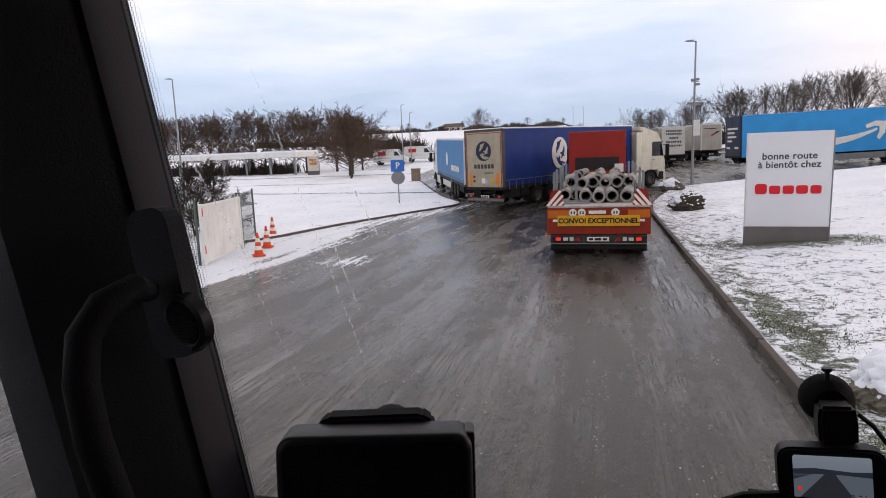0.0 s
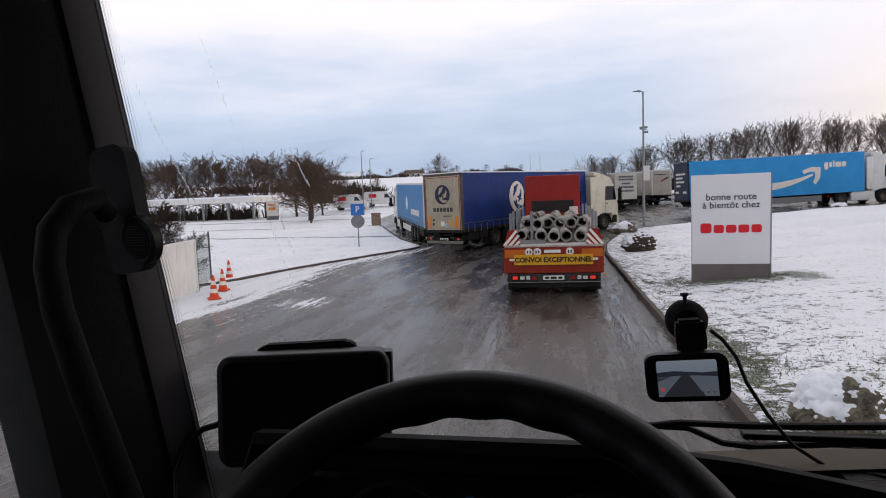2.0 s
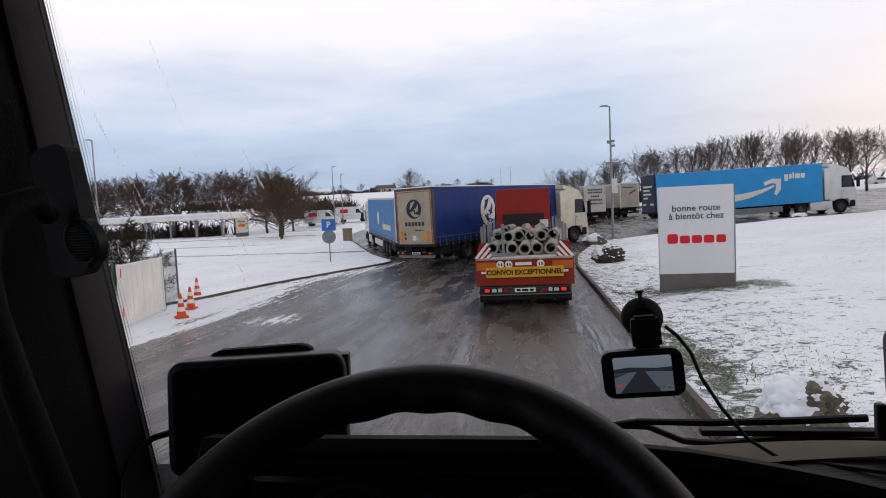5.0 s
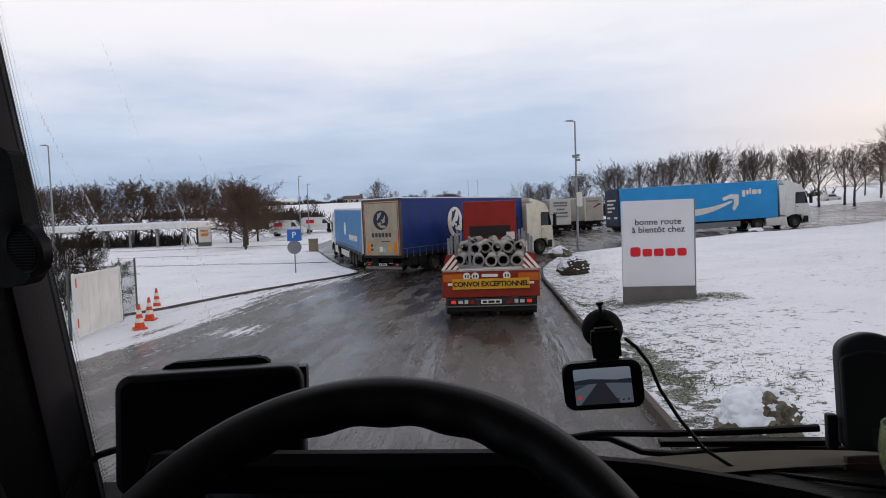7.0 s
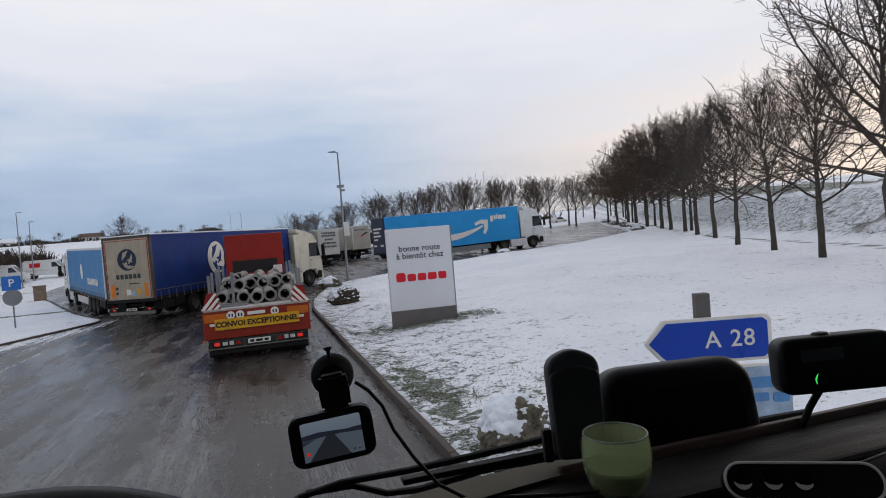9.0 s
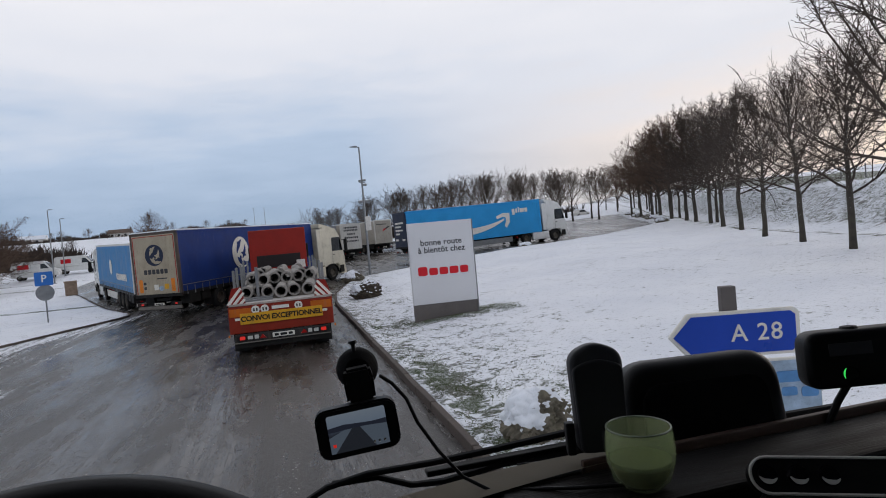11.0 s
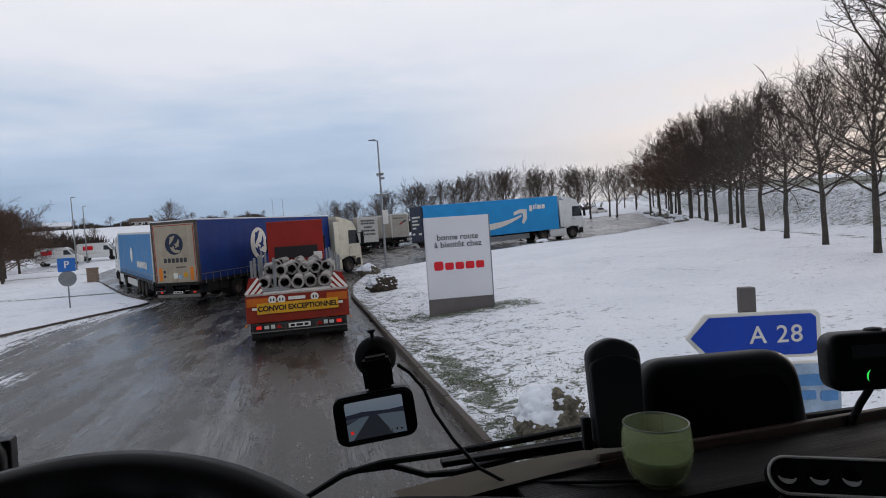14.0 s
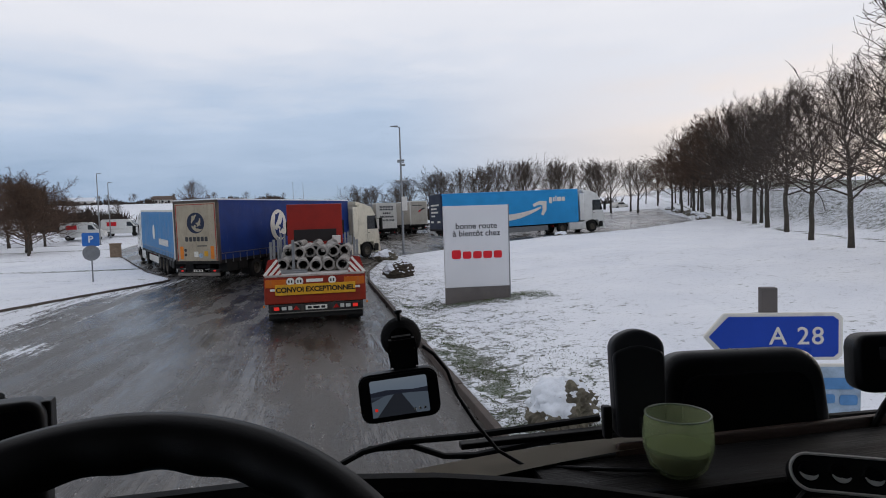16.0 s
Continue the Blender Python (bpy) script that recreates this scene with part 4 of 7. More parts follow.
def tractor(root, paint, y_front=16.5, drive=11.9, steer=15.15, lit=False, turn=0.0, tall=3.75):
    """A cab-over tractor unit ahead of the trailer, turned by some degrees about its coupling."""
    unit = part("tractor_chassis", box(-0.45, 0.45, drive - 0.9, steer + 0.9, 0.62, 0.95, 0.02), DARK, root)
    if turn:
        unit.matrix_local = Matrix.Translation((0, drive, 0)) @ Matrix.Rotation(radians(turn), 4, "Z") @ Matrix.Translation((0, -drive, 0))
    f = y_front
    b = f - 2.25
    W = 1.24
    prof = [(b, 0.95), (b, tall - 0.25), (b + 0.15, tall - 0.02), (b + 0.55, tall), (f - 0.75, tall - 0.22), (f - 0.34, tall - 0.85), (f - 0.10, 1.95), (f, 1.55), (f, 0.45), (f - 0.12, 0.33), (f - 0.55, 0.33),
            (f - 0.75, 1.08), (f - 1.75, 1.08), (f - 1.9, 0.95)]
    cab = part("cab", prism(prof, -W, W, "x", 0.05), paint, unit, smooth=True)
    part("windscreen", prism([(f - 0.085, 1.98), (f - 0.322, tall - 0.95), (f - 0.31, tall - 0.95), (f - 0.065, 1.98)], -W + 0.1, W - 0.1, "x"), AUTO_GLASS, cab)
    part("sun_visor", box(-W + 0.08, W - 0.08, f - 0.42, f - 0.18, tall - 0.92, tall - 0.80, 0.03), AUTO_GLASS, cab)
    part("grille", box(-0.85, 0.85, f - 0.02, f + 0.015, 0.75, 1.5, 0.02), DARK, cab)
    part("bumper", box(-W - 0.01, W + 0.01, f - 0.22, f + 0.05, 0.33, 0.72, 0.05), paint, cab)
    for s in (-1, 1):
        part("side_window", prism([(f - 0.20, 1.98), (f - 0.42, 2.92), (f - 1.26, 2.92), (f - 1.32, 1.98)], *sorted((s * (W - 0.03), s * (W + 0.006))), "x"), AUTO_GLASS, cab)
        part("door_seam", box(*sorted((s * (W - 0.01), s * (W + 0.004))), f - 1.3, f - 1.285, 1.1, 2.85), DARK, cab)
        part("door_handle", box(*sorted((s * W, s * (W + 0.03))), f - 1.24, f - 1.08, 1.72, 1.77, 0.008, seg=1), DARK, cab)
        part("step", box(*sorted((s * (W - 0.12), s * (W + 0.01))), f - 0.62, f - 0.18, 0.42, 0.95, 0.03), DARK, cab)
        part("headlight", box(*sorted((s * 0.78, s * (W - 0.03))), f - 0.06, f + 0.03, 0.74, 0.95, 0.03), LAMP_CLEAR, cab)
        mirror = part("mirror", box(*sorted((s * (W + 0.10), s * (W + 0.34))), f - 0.16, f - 0.02, 1.95, 2.75, 0.04), DARK, cab, smooth=True)
        part("mirror_arm", tube([(s * W, f - 0.25, 2.7), (s * (W + 0.2), f - 0.1, 2.68)], 0.022, 6), DARK, mirror)
        wheel(unit, s * 1.06, steer, 0.5, s)
        wheel(unit, s * 1.02, drive, 0.5, s)
        arch = [(steer + 0.62 * math.cos(radians(q)), 0.5 + 0.62 * math.sin(radians(q))) for q in range(0, 181, 20)]
        arch += [(steer + 0.56 * math.cos(radians(q)), 0.5 + 0.56 * math.sin(radians(q))) for q in range(180, -1, -20)]
        part("wheel_arch", prism(arch, *sorted((s * 0.86, s * (W + 0.015))), "x"), DARK, unit)
        part("mudguard", prism([(drive + 0.6 * math.cos(radians(q)), 0.52 + 0.6 * math.sin(radians(q))) for q in range(10, 171, 20)] +
                               [(drive + 0.56 * math.cos(radians(q)), 0.52 + 0.56 * math.sin(radians(q))) for q in range(170, 9, -20)], *sorted((s * 0.72, s * 1.2)), "x"), DARK, unit)
        part("side_fairing", box(*sorted((s * 0.85, s * (W - 0.03))), drive + 0.7, steer - 0.72, 0.30, 0.98, 0.04), paint, unit, "painted tank fairing", smooth=True)
        part("tail_lamp", box(*sorted((s * 0.62, s * 1.02)), drive - 0.98, drive - 0.86, 0.66, 0.80, 0.015), LAMP_RED if lit else LAMP_DIM, unit, "red tail lamp")
        part("air_deflector", box(*sorted((s * (W - 0.10), s * W)), b - 0.45, b + 0.05, 1.1, tall - 0.2, 0.03), paint, unit, smooth=True)
    part("roof_spoiler", prism([(b - 0.02, tall - 0.1), (b - 0.02, tall + 0.18), (b + 0.35, tall + 0.12), (b + 1.2, tall - 0.1)], -W + 0.12, W - 0.12, "x", 0.03), paint, cab, smooth=True)
    part("cab_back", box(-W + 0.04, W - 0.04, b - 0.02, b + 0.02, 1.0, tall - 0.3, 0.01), paint, cab)
    part("coupling", box(-0.4, 0.4, drive - 0.3, drive + 0.6, 0.95, 1.1, 0.02), DARK, unit)
    return unit


def stripe_letters(n, u0, v, w, h, gap):
    """n plain blocks in a row, centred on u0."""
    tot = n * w + (n - 1) * gap
    return [(u0 - tot / 2 + w / 2 + k * (w + gap), v, w, h) for k in range(n)]


# the blue curtain-sider in the lane
blue = thing("articulated_lorry", "royal blue curtain-sided lorry with dirty cream rear doors on wet road", "lorry", m=set_down(-5.38, 31.56, -29.3))
r_, s_, l_ = trailer(blue, TARP_BLUE, DOOR_CREAM, TARP_BLUE, roof=CAP, lit=True, frame=PORTAL, rear_bars=False, bumper=GUARD_METAL, fold=0.022)
part("roof_snow", box(-1.285, 1.285, 0.0, 13.6, 3.985, 4.045, 0.02), CAP, blue, "thin snow along the roof edge")
tractor(blue, CREAM_CAB, turn=-17, lit=True)
emblem(blue, s_, 5.0, 2.62, 0.86, WHITE_INK, TARP_BLUE, 0.9)
bars(blue, stripe_letters(6, 8.05, 2.62, 0.42, 0.78, 0.13), WHITE_INK, s_, "wordmark_block")
emblem(blue, l_, 8.2, 2.62, 0.86, WHITE_INK, TARP_BLUE, 0.9)
bars(blue, stripe_letters(6, 5.5, 2.62, 0.42, 0.78, 0.13), WHITE_INK, l_, "wordmark_block")
emblem(blue, r_, 0.0, 2.92, 0.50, TARP_NAVY, DOOR_CREAM)
bars(blue, stripe_letters(6, 0.0, 2.15, 0.17, 0.22, 0.055), INK, r_, "wordmark_block")
bars(blue, [(-0.88, 1.50, 0.20, 0.62), (0.88, 1.50, 0.20, 0.62)], LAMP_ORANGE, r_, "orange_marker_board")
bars(blue, [(0.30, 1.82, 0.55, 0.05), (-0.66, 1.62, 0.14, 0.13), (-0.66, 1.40, 0.14, 0.13)], INK, r_, "small_print_bar")
plate(blue, [(-0.05 + a, 1.42 + b) for a, b in rounded(0.24, 0.26, 0.03)], WHITE_INK, r_, "speed_sticker")
plate(blue, [(0.22 + a, 1.36 + b) for a, b in disc(0.12, 16)], PALE_BLUE, r_, "round_sticker")
plate(blue, [(0.52 + a, 1.44 + b) for a, b in rounded(0.22, 0.24, 0.03)], YELLOW, r_, "yellow_sticker")
for s in (-1, 1):
    part("door_edge_tape", box(*sorted((s * 1.10, s * 1.135)), -0.032, -0.02, 1.12, 3.8), LAMP_DIM, blue, "red reflective edge tape")
part("door_top_tape", box(-1.1, 1.1, -0.032, -0.02, 3.79, 3.82), LAMP_DIM, blue, "red reflective edge tape")

# parked lorries on the far side of the yard
mid = thing("articulated_lorry", "parked lorry with faded blue sides and white rear doors", "lorry", "parked lorries", m=set_down(-6.75, 38.75, 22.0))
r_, s_, l_ = trailer(mid, TARP_MID, DOOR_WHITE, DOOR_WHITE, straps=True, guard=DOOR_WHITE, frame=DOOR_WHITE, roof=CAP)
tractor(mid, WHITE_CAB)
plate(mid, [(-0.55 + a, 2.95 + b) for a, b in disc(0.33, 24)], surf("plum_red_disc", (0.16, 0.012, 0.04), 0.4), r_, "round_mark")
bars(mid, [(-0.75, 2.50, 0.30, 0.20), (-0.45, 2.46, 0.26, 0.16)], TARP_BLUE, r_, "wordmark_block")
bars(mid, [(0.58, 3.45, 0.85, 0.09), (0.58, 3.30, 0.60, 0.08), (0.58, 3.02, 0.70, 0.06), (0.58, 2.86, 0.62, 0.06), (0.58, 2.70, 0.7, 0.06), (0.58, 2.5, 0.9, 0.03)], INK, r_, "small_print_bar")
bars(mid, [(-1.0, 1.55, 0.16, 0.55), (1.0, 1.55, 0.16, 0.55)], LAMP_ORANGE, r_, "orange_marker_board")
bars(mid, [(-0.6, 1.45, 0.3, 0.22)], INK, r_, "small_print_bar")
plate(mid, [(7.4 - a, 2.5 + b) for a, b in disc(0.5, 24, 0.9)], WHITE_INK, l_, "side_mark")
bars(mid, stripe_letters(9, 3.6, 1.95, 0.28, 0.4, 0.12), WHITE_INK, l_, "wordmark_block")

hs = thing("articulated_lorry", "parked lorry with dull white rear doors and dark sides", "lorry", "parked lorries", m=set_down(-4.2, 42.2, 22.0))
r_, s_, l_ = trailer(hs, TARP_BROWN, DOOR_WHITE, TARP_BROWN, guard=DARK, frame=TARP_BROWN, roof=CAP)
tractor(hs, WHITE_CAB)
bars(hs, [(-0.42, 3.25, 0.20, 0.30), (-0.15, 3.25, 0.20, 0.30), (0.38, 3.25, 0.20, 0.30), (0.64, 3.25, 0.20, 0.30)], INK, r_, "wordmark_block")
bars(hs, [(0.0, 0.86, 1.15, 0.24)], LAMP_ORANGE, r_, "orange_marker_board")

grey1 = thing("articulated_lorry", "parked lorry with plain grey rear and sides", "lorry", "parked lorries", m=set_down(-1.95, 45.9, 22.0))
trailer(grey1, TARP_GREY, TARP_GREY, TARP_GREY, guard=DARK, rear_bars=False, far=True, roof=CAP)
tractor(grey1, WHITE_CAB)

grey2 = thing("articulated_lorry", "parked lorry with pale sides and a plain grey rear", "lorry", "parked lorries", m=set_down(5.05, 67.6, 20))
r_, s_, l_ = trailer(grey2, DOOR_WHITE, TARP_GREY, DOOR_WHITE, guard=DARK, rear_bars=False, far=True, frame=TARP_GREY, roof=CAP)
tractor(grey2, WHITE_CAB)
bars(grey2, [(0, 0.9, 1.8, 0.12)], LAMP_ORANGE, r_, "orange_marker_board")

writ = thing("articulated_lorry", "parked lorry with a pale rear covered in lines of writing", "lorry", "parked lorries", m=set_down(7.95, 69.3, 20))
r_, s_, l_ = trailer(writ, TARP_BEIGE, DOOR_WHITE, DOOR_WHITE, guard=DARK, far=True, roof=CAP)
tractor(writ, WHITE_CAB)
for v, n, w in ((3.55, 9, 0.15), (3.25, 9, 0.15), (2.82, 4, 0.2), (2.42, 7, 0.2), (2.02, 10, 0.14)):
    bars(writ, stripe_letters(n, 0, v, w, 0.2, 0.05), INK, r_, "small_print_bar")

pale = thing("articulated_lorry", "parked lorry with beige sides and a cream rear", "lorry", "parked lorries", m=set_down(12.6, 74.8, 24))
r_, s_, l_ = trailer(pale, TARP_BEIGE, TARP_BEIGE, DOOR_WHITE, guard=DARK, far=True, rear_bars=False, roof=CAP)
tractor(pale, WHITE_CAB)
bars(pale, [(-0.2, 3.45, 1.5, 0.10)], INK, r_, "small_print_bar")
for k in range(3):
    plate(pale, [(0.30 + k * 0.24 + a, 2.5 + k * 0.12 + b) for a, b in crescent(0.42, 60, 170, 0.16)], INK if k else SIGN_RED, r_, "curved_mark")

# the bright blue lorry side-on
sky = thing("articulated_lorry", "bright blue curtain-sided lorry with a white cab, side-on", "lorry", m=set_down(10.03, 50.55, -78.0))
r_, s_, l_ = trailer(sky, TARP_SKY, TARP_NAVY, TARP_SKY, guard=STEEL, straps=False, rear_bars=False, fold=0.01, axles=(2.6, 3.9, 5.2), frame=TARP_NAVY)
tractor(sky, WHITE_CAB)
bars(sky, [(-0.7, 1.7, 0.6, 0.16), (0.7, 1.7, 0.6, 0.16)], WHITE_INK, r_, "small_print_bar")
for k, w in enumerate((0.85, 0.6, 0.75, 0.4)):
    bars(sky, [(-0.85 + w, 3.1 - k * 0.30, w * 2, 0.14)], WHITE_INK, r_, "small_print_bar")


def swoosh():
    out, back = [], []
    for k in range(15):
        f = k / 14
        u = 2.2 + 7.4 * f
        v = 1.66 + 0.85 * ((u - 5.7) / 4.0) ** 2
        t = 0.10 + 0.22 * math.sin(math.pi * min(1, f * 1.02))
        out.append((u, v + t))
        back.append((u, v - t * 0.7))
    return out + back[::-1]


plate(sky, swoosh(), WHITE_INK, s_, "swoosh")
plate(sky, [(8.75, 2.80), (9.5, 3.06), (10.2, 3.0), (10.15, 2.2), (9.78, 1.72), (9.58, 1.88), (9.76, 2.3), (9.74, 2.66), (9.4, 2.70), (8.85, 2.55)], WHITE_INK, s_, "arrow_tip")
bars(sky, [(10.62, 3.06, 0.30, 0.54), (10.96, 3.14, 0.2, 0.38), (11.20, 3.20, 0.12, 0.48), (11.56, 3.14, 0.46, 0.38), (12.0, 3.14, 0.32, 0.38)], WHITE_INK, s_, "wordmark_block")

# ---------- the red low-loader straight ahead ----------
X0 = 0.22
red = thing("low_loader", "red low-loader lorry stacked with concrete pipes, tail boards striped", "lorry", m=pose(X0, 16.6, -0.04, 0, 0, 0.2))
part("deck", box(-1.25, 1.25, 0.1, 12.6, 1.08, 1.24, 0.02), RED, red)
part("deck_boards", box(-1.15, 1.15, 0.9, 12.5, 1.24, 1.27, 0.01), surf("wet_deck_planks", (0.20, 0.16, 0.13), 0.7, var=0.4, scale=2, stretch=(6, 0.5, 1), bump=0.3), red)
tail = part("tail_board", box(-1.27, 1.27, 0.0, 0.08, 0.58, 1.26, 0.02), TAIL_ORANGE, red, "orange-red steel tail board")
part("orange_panel", box(-1.24, -0.72, -0.02, -0.001, 1.0, 1.20, 0.004, seg=1), ORANGE, tail)
part("orange_panel", box(0.72, 1.24, -0.02, -0.001, 1.0, 1.20, 0.004, seg=1), ORANGE, tail)
board = part("warning_board", box(-1.0, 1.0, -0.045, -0.022, 0.80, 1.07, 0.006, seg=1), YELLOW, red, "yellow warning board with black lettering")
wm = part("lettering", words("CONVOI EXCEPTIONNEL", 0.178, 0.004, 0.96, 0.006), BLACK_INK, board)
wm.location = (0, -0.048, 0.93)
for s in (-1, 1):
    part("board_arrow", box(*sorted((s * 1.0, s * 1.12)), -0.03, -0.018, 0.91, 0.97, 0.004, seg=1), WHITE_INK, tail)
for u in (-0.62, -0.40, 0.42):
    dd = plate(red, [(u + a, 1.14 + b) for a, b in disc(0.10, 20)], WHITE_INK, lambda u, v, d: (u, -0.02 - d, v), "speed_disc")
    plate(dd, [(u - 0.035 + a, 1.14 + b) for a, b in rounded(0.032, 0.075, 0.01, 2)], BLACK_INK, lambda u, v, d: (u, -0.027 - d, v), "digit_bar")
    plate(dd, [(u + 0.035 + a, 1.14 + b) for a, b in rounded(0.032, 0.075, 0.01, 2)], BLACK_INK, lambda u, v, d: (u, -0.027 - d, v), "digit_bar")
plate(red, [(-0.02 + a, 1.15 + b) for a, b in rounded(0.42, 0.08, 0.01, 2)], WHITE_INK, lambda u, v, d: (u, -0.02 - d, v), "white_label")
for s in (-1, 1):     # striped ramps at the tail corners
    ramp_ = part("striped_board", prism([(s * 0.84, 1.275), (s * 1.28, 1.275), (s * 1.15, 1.70), (s * 0.93, 1.73)], 0.10, 0.14, "y"), RED, red, "red and white striped corner board")
    for a0, b0, a1, b1 in ((1.13, 1.285, 0.86, 1.58), (1.26, 1.30, 0.92, 1.70), (0.98, 1.285, 0.845, 1.42)):
        q = 0.036
        plate(ramp_, [(s * (a0 - q), b0 - q * 0.4), (s * (a0 + q), b0 + q * 0.4), (s * (a1 + q), b1 + q * 0.4), (s * (a1 - q * 0.4), b1 - q * 0.6)],
              WHITE_INK, lambda u, v, d: (u, 0.098 - d, v), "white_stripe", 0.004)
    part("side_rave", box(*sorted((s * 1.2, s * 1.27)), 0.1, 12.6, 1.0, 1.26, 0.015), RED, red)
lightbar = part("light_bar", box(-1.16, 1.16, -0.02, 0.10, 0.36, 0.56, 0.02), surf("dull_light_bar", (0.035, 0.034, 0.033), 0.5, 0.3, 0.3, 5, dirt=0.2), red, "steel light bar")
for s in (-1, 1):
    part("clear_lamp", box(*sorted((s * 0.60, s * 0.70)), -0.034, -0.018, 0.42, 0.52, 0.012), LAMP_CLEAR, lightbar, "clear reversing lamp")
    part("clear_lamp", box(*sorted((s * 0.74, s * 0.86)), -0.045, -0.033, 0.425, 0.51, 0.01), LAMP_CLEAR, lightbar, "clear lamp lens")
    part("lamp_cluster", box(*sorted((s * 0.72, s * 1.12)), -0.035, -0.018, 0.40, 0.53, 0.012), DARK, lightbar)
    part("lit_lamp", box(*sorted((s * 0.92, s * 1.05)), -0.045, -0.033, 0.425, 0.51, 0.01, seg=1), LAMP_RED, lightbar, "glowing red tail lamp")
    part("reflector_triangle", prism([(s * 0.42, 0.42), (s * 0.58, 0.42), (s * 0.50, 0.53)], -0.035, -0.02, "y"), LAMP_DIM, lightbar)
    part("side_marker", box(*sorted((s * 1.27, s * 1.31)), 0.02, 0.06, 0.50, 0.56, 0.008, seg=1), LAMP_ORANGE, red)
part("lower_lip", box(-1.17, 1.17, -0.03, 0.02, 0.335, 0.362, 0.008), GUARD_METAL, lightbar, "pale worn metal lip")
part("number_plate", box(-0.27, 0.27, -0.035, -0.02, 0.41, 0.52, 0.004, seg=1), WHITE_INK, lightbar)
bars(lightbar, [(-0.17, 0.465, 0.1, 0.06), (0, 0.465, 0.16, 0.06), (0.17, 0.465, 0.1, 0.06)], BLACK_INK, lambda u, v, d: (u, -0.036 - d, v), "plate_bar")
part("underrun_bar", box(-1.18, 1.18, 0.05, 0.2, 0.20, 0.36, 0.02), DARK, red)
for s in (-1, 1):
    for a in (0.75, 1.85, 2.95, 4.05):
        wheel(red, s * 1.0, a, 0.41, s)
    part("mudflap", box(*sorted((s * 0.78, s * 1.2)), 0.24, 0.26, 0.12, 0.6), DARK, red)
    part("chassis_beam", box(*sorted((s * 0.4, s * 0.56)), 0.2, 12.5, 0.7, 1.08), DARK, red)
    for a in (1.9, 3.2, 5.2, 6.0, 6.8, 9.3):
        part("stake", box(*sorted((s * 1.17, s * 1.24)), a, a + 0.07, 1.0, 2.15 + 0.1 * math.sin(a * 3), 0.008, seg=1), STEEL, red, "galvanised side stake")
part("stake", box(-0.62, -0.54, 1.5, 1.58, 1.24, 2.15, 0.008, seg=1), STEEL, red, "galvanised load stake")
part("deck_end", box(-0.86, 0.86, 0.085, 1.0, 1.245, 1.285, 0.006), surf("frosted_deck_plate", (0.42, 0.40, 0.38), 0.5, var=0.35, scale=4, dirt=0.3, bump=0.2), red, "pale frosted steel deck end")
part("end_lip", box(-1.24, 1.24, -0.015, 0.06, 1.262, 1.315, 0.012), surf("pale_worn_lip", (0.46, 0.40, 0.36), 0.45, var=0.3, scale=5, dirt=0.3, dirt_col=(0.2, 0.07, 0.04)), red, "worn pale steel lip")
part("floor_rail", box(-1.1, -0.2, 1.35, 1.42, 1.27, 1.34, 0.01), STEEL, red)
part("floor_rail", box(-1.1, -0.2, 0.75, 0.82, 1.27, 1.33, 0.01), STEEL, red)
hb = part("headboard", box(-1.27, 1.27, 13.3, 13.42, 1.62, 3.50, 0.03), RED, red, "plain red steel headboard")
# near-black plate standing proud of the headboard, for the cab's dark rear window
part("dark_window_plate", box(-0.98, 0.98, 13.27, 13.298, 1.75, 2.32, 0.01), surf("dark_window_plate", (0.018, 0.015, 0.015), 0.6), hb)
part("gooseneck", box(-1.1, 1.1, 12.4, 15.4, 1.15, 1.64, 0.05), RED, red)
part("white_box", box(0.78, 1.16, 12.9, 13.26, 1.64, 2.0, 0.02), DOOR_WHITE, red, "small white locker")
tractor(red, RED, y_front=18.6, drive=14.3, steer=17.2, tall=3.15)


# concrete pipes on the deck
def pipe_mesh(length, r):
    bm = lathe([(r * 0.70, 0), (r * 0.72, length), (r * 1.0, length), (r * 1.0, 0.32), (r * 1.12, 0.28), (r * 1.12, 0.0), (r * 0.78, 0.0), (r * 0.70, 0.10)], 24, axis="y")
    bmesh.ops.recalc_face_normals(bm, faces=bm.faces)
    me = bpy.data.meshes.new("pipe")
    bm.to_mesh(me)
    bm.free()
    me.materials.append(CONCRETE)
    me.polygons.foreach_set("use_smooth", [True] * len(me.polygons))
    me.set_sharp_from_angle(angle=radians(35))
    return me


PIPE_R = 0.157
PIPE = pipe_mesh(2.4, PIPE_R)
rnd = random.Random(5)
spots = []
floor_z, tier = 1.27 + PIPE_R * 1.12, PIPE_R * 1.75
for u, v, a in ((-0.33, 1.50, 2.0), (0.02, 1.22, -1.0), (0.37, 1.42, 1.5), (0.74, 1.30, -4.0), (-0.92, 1.95, -3.0), (-0.60, 2.25, 1.0)):
    spots.append((u, v, floor_z, a))
for u, v, a in ((-0.47, 2.75, -5.0), (-0.15, 3.35, 3.0), (0.20, 2.95, -2.0), (0.55, 3.25, 2.5), (0.90, 3.6, -6.0), (-0.80, 3.5, 4.0)):
    spots.append((u, v, floor_z + tier, a))
for row, y in enumerate((4.1, 6.7, 9.2)):
    for level in range(2):
        for k in range(6 - 3 * level):
            spots.append((-0.9 + 0.17 * level + (0.355 + 0.36 * level) * k + rnd.uniform(-0.04, 0.04), y + 0.25 * level + rnd.uniform(-0.25, 0.3), floor_z + level * tier + rnd.uniform(0, 0.03), rnd.uniform(-5, 5)))
for i, (u, v, z, a) in enumerate(spots):
    ob = tagged(new("concrete_pipe", PIPE), "grey concrete drain pipe lying on the lorry deck", "pipe", "pipes on the low-loader")
    ob.matrix_world = pose(X0 + u, 16.6 + v, z - 0.04, 0, 0, a)


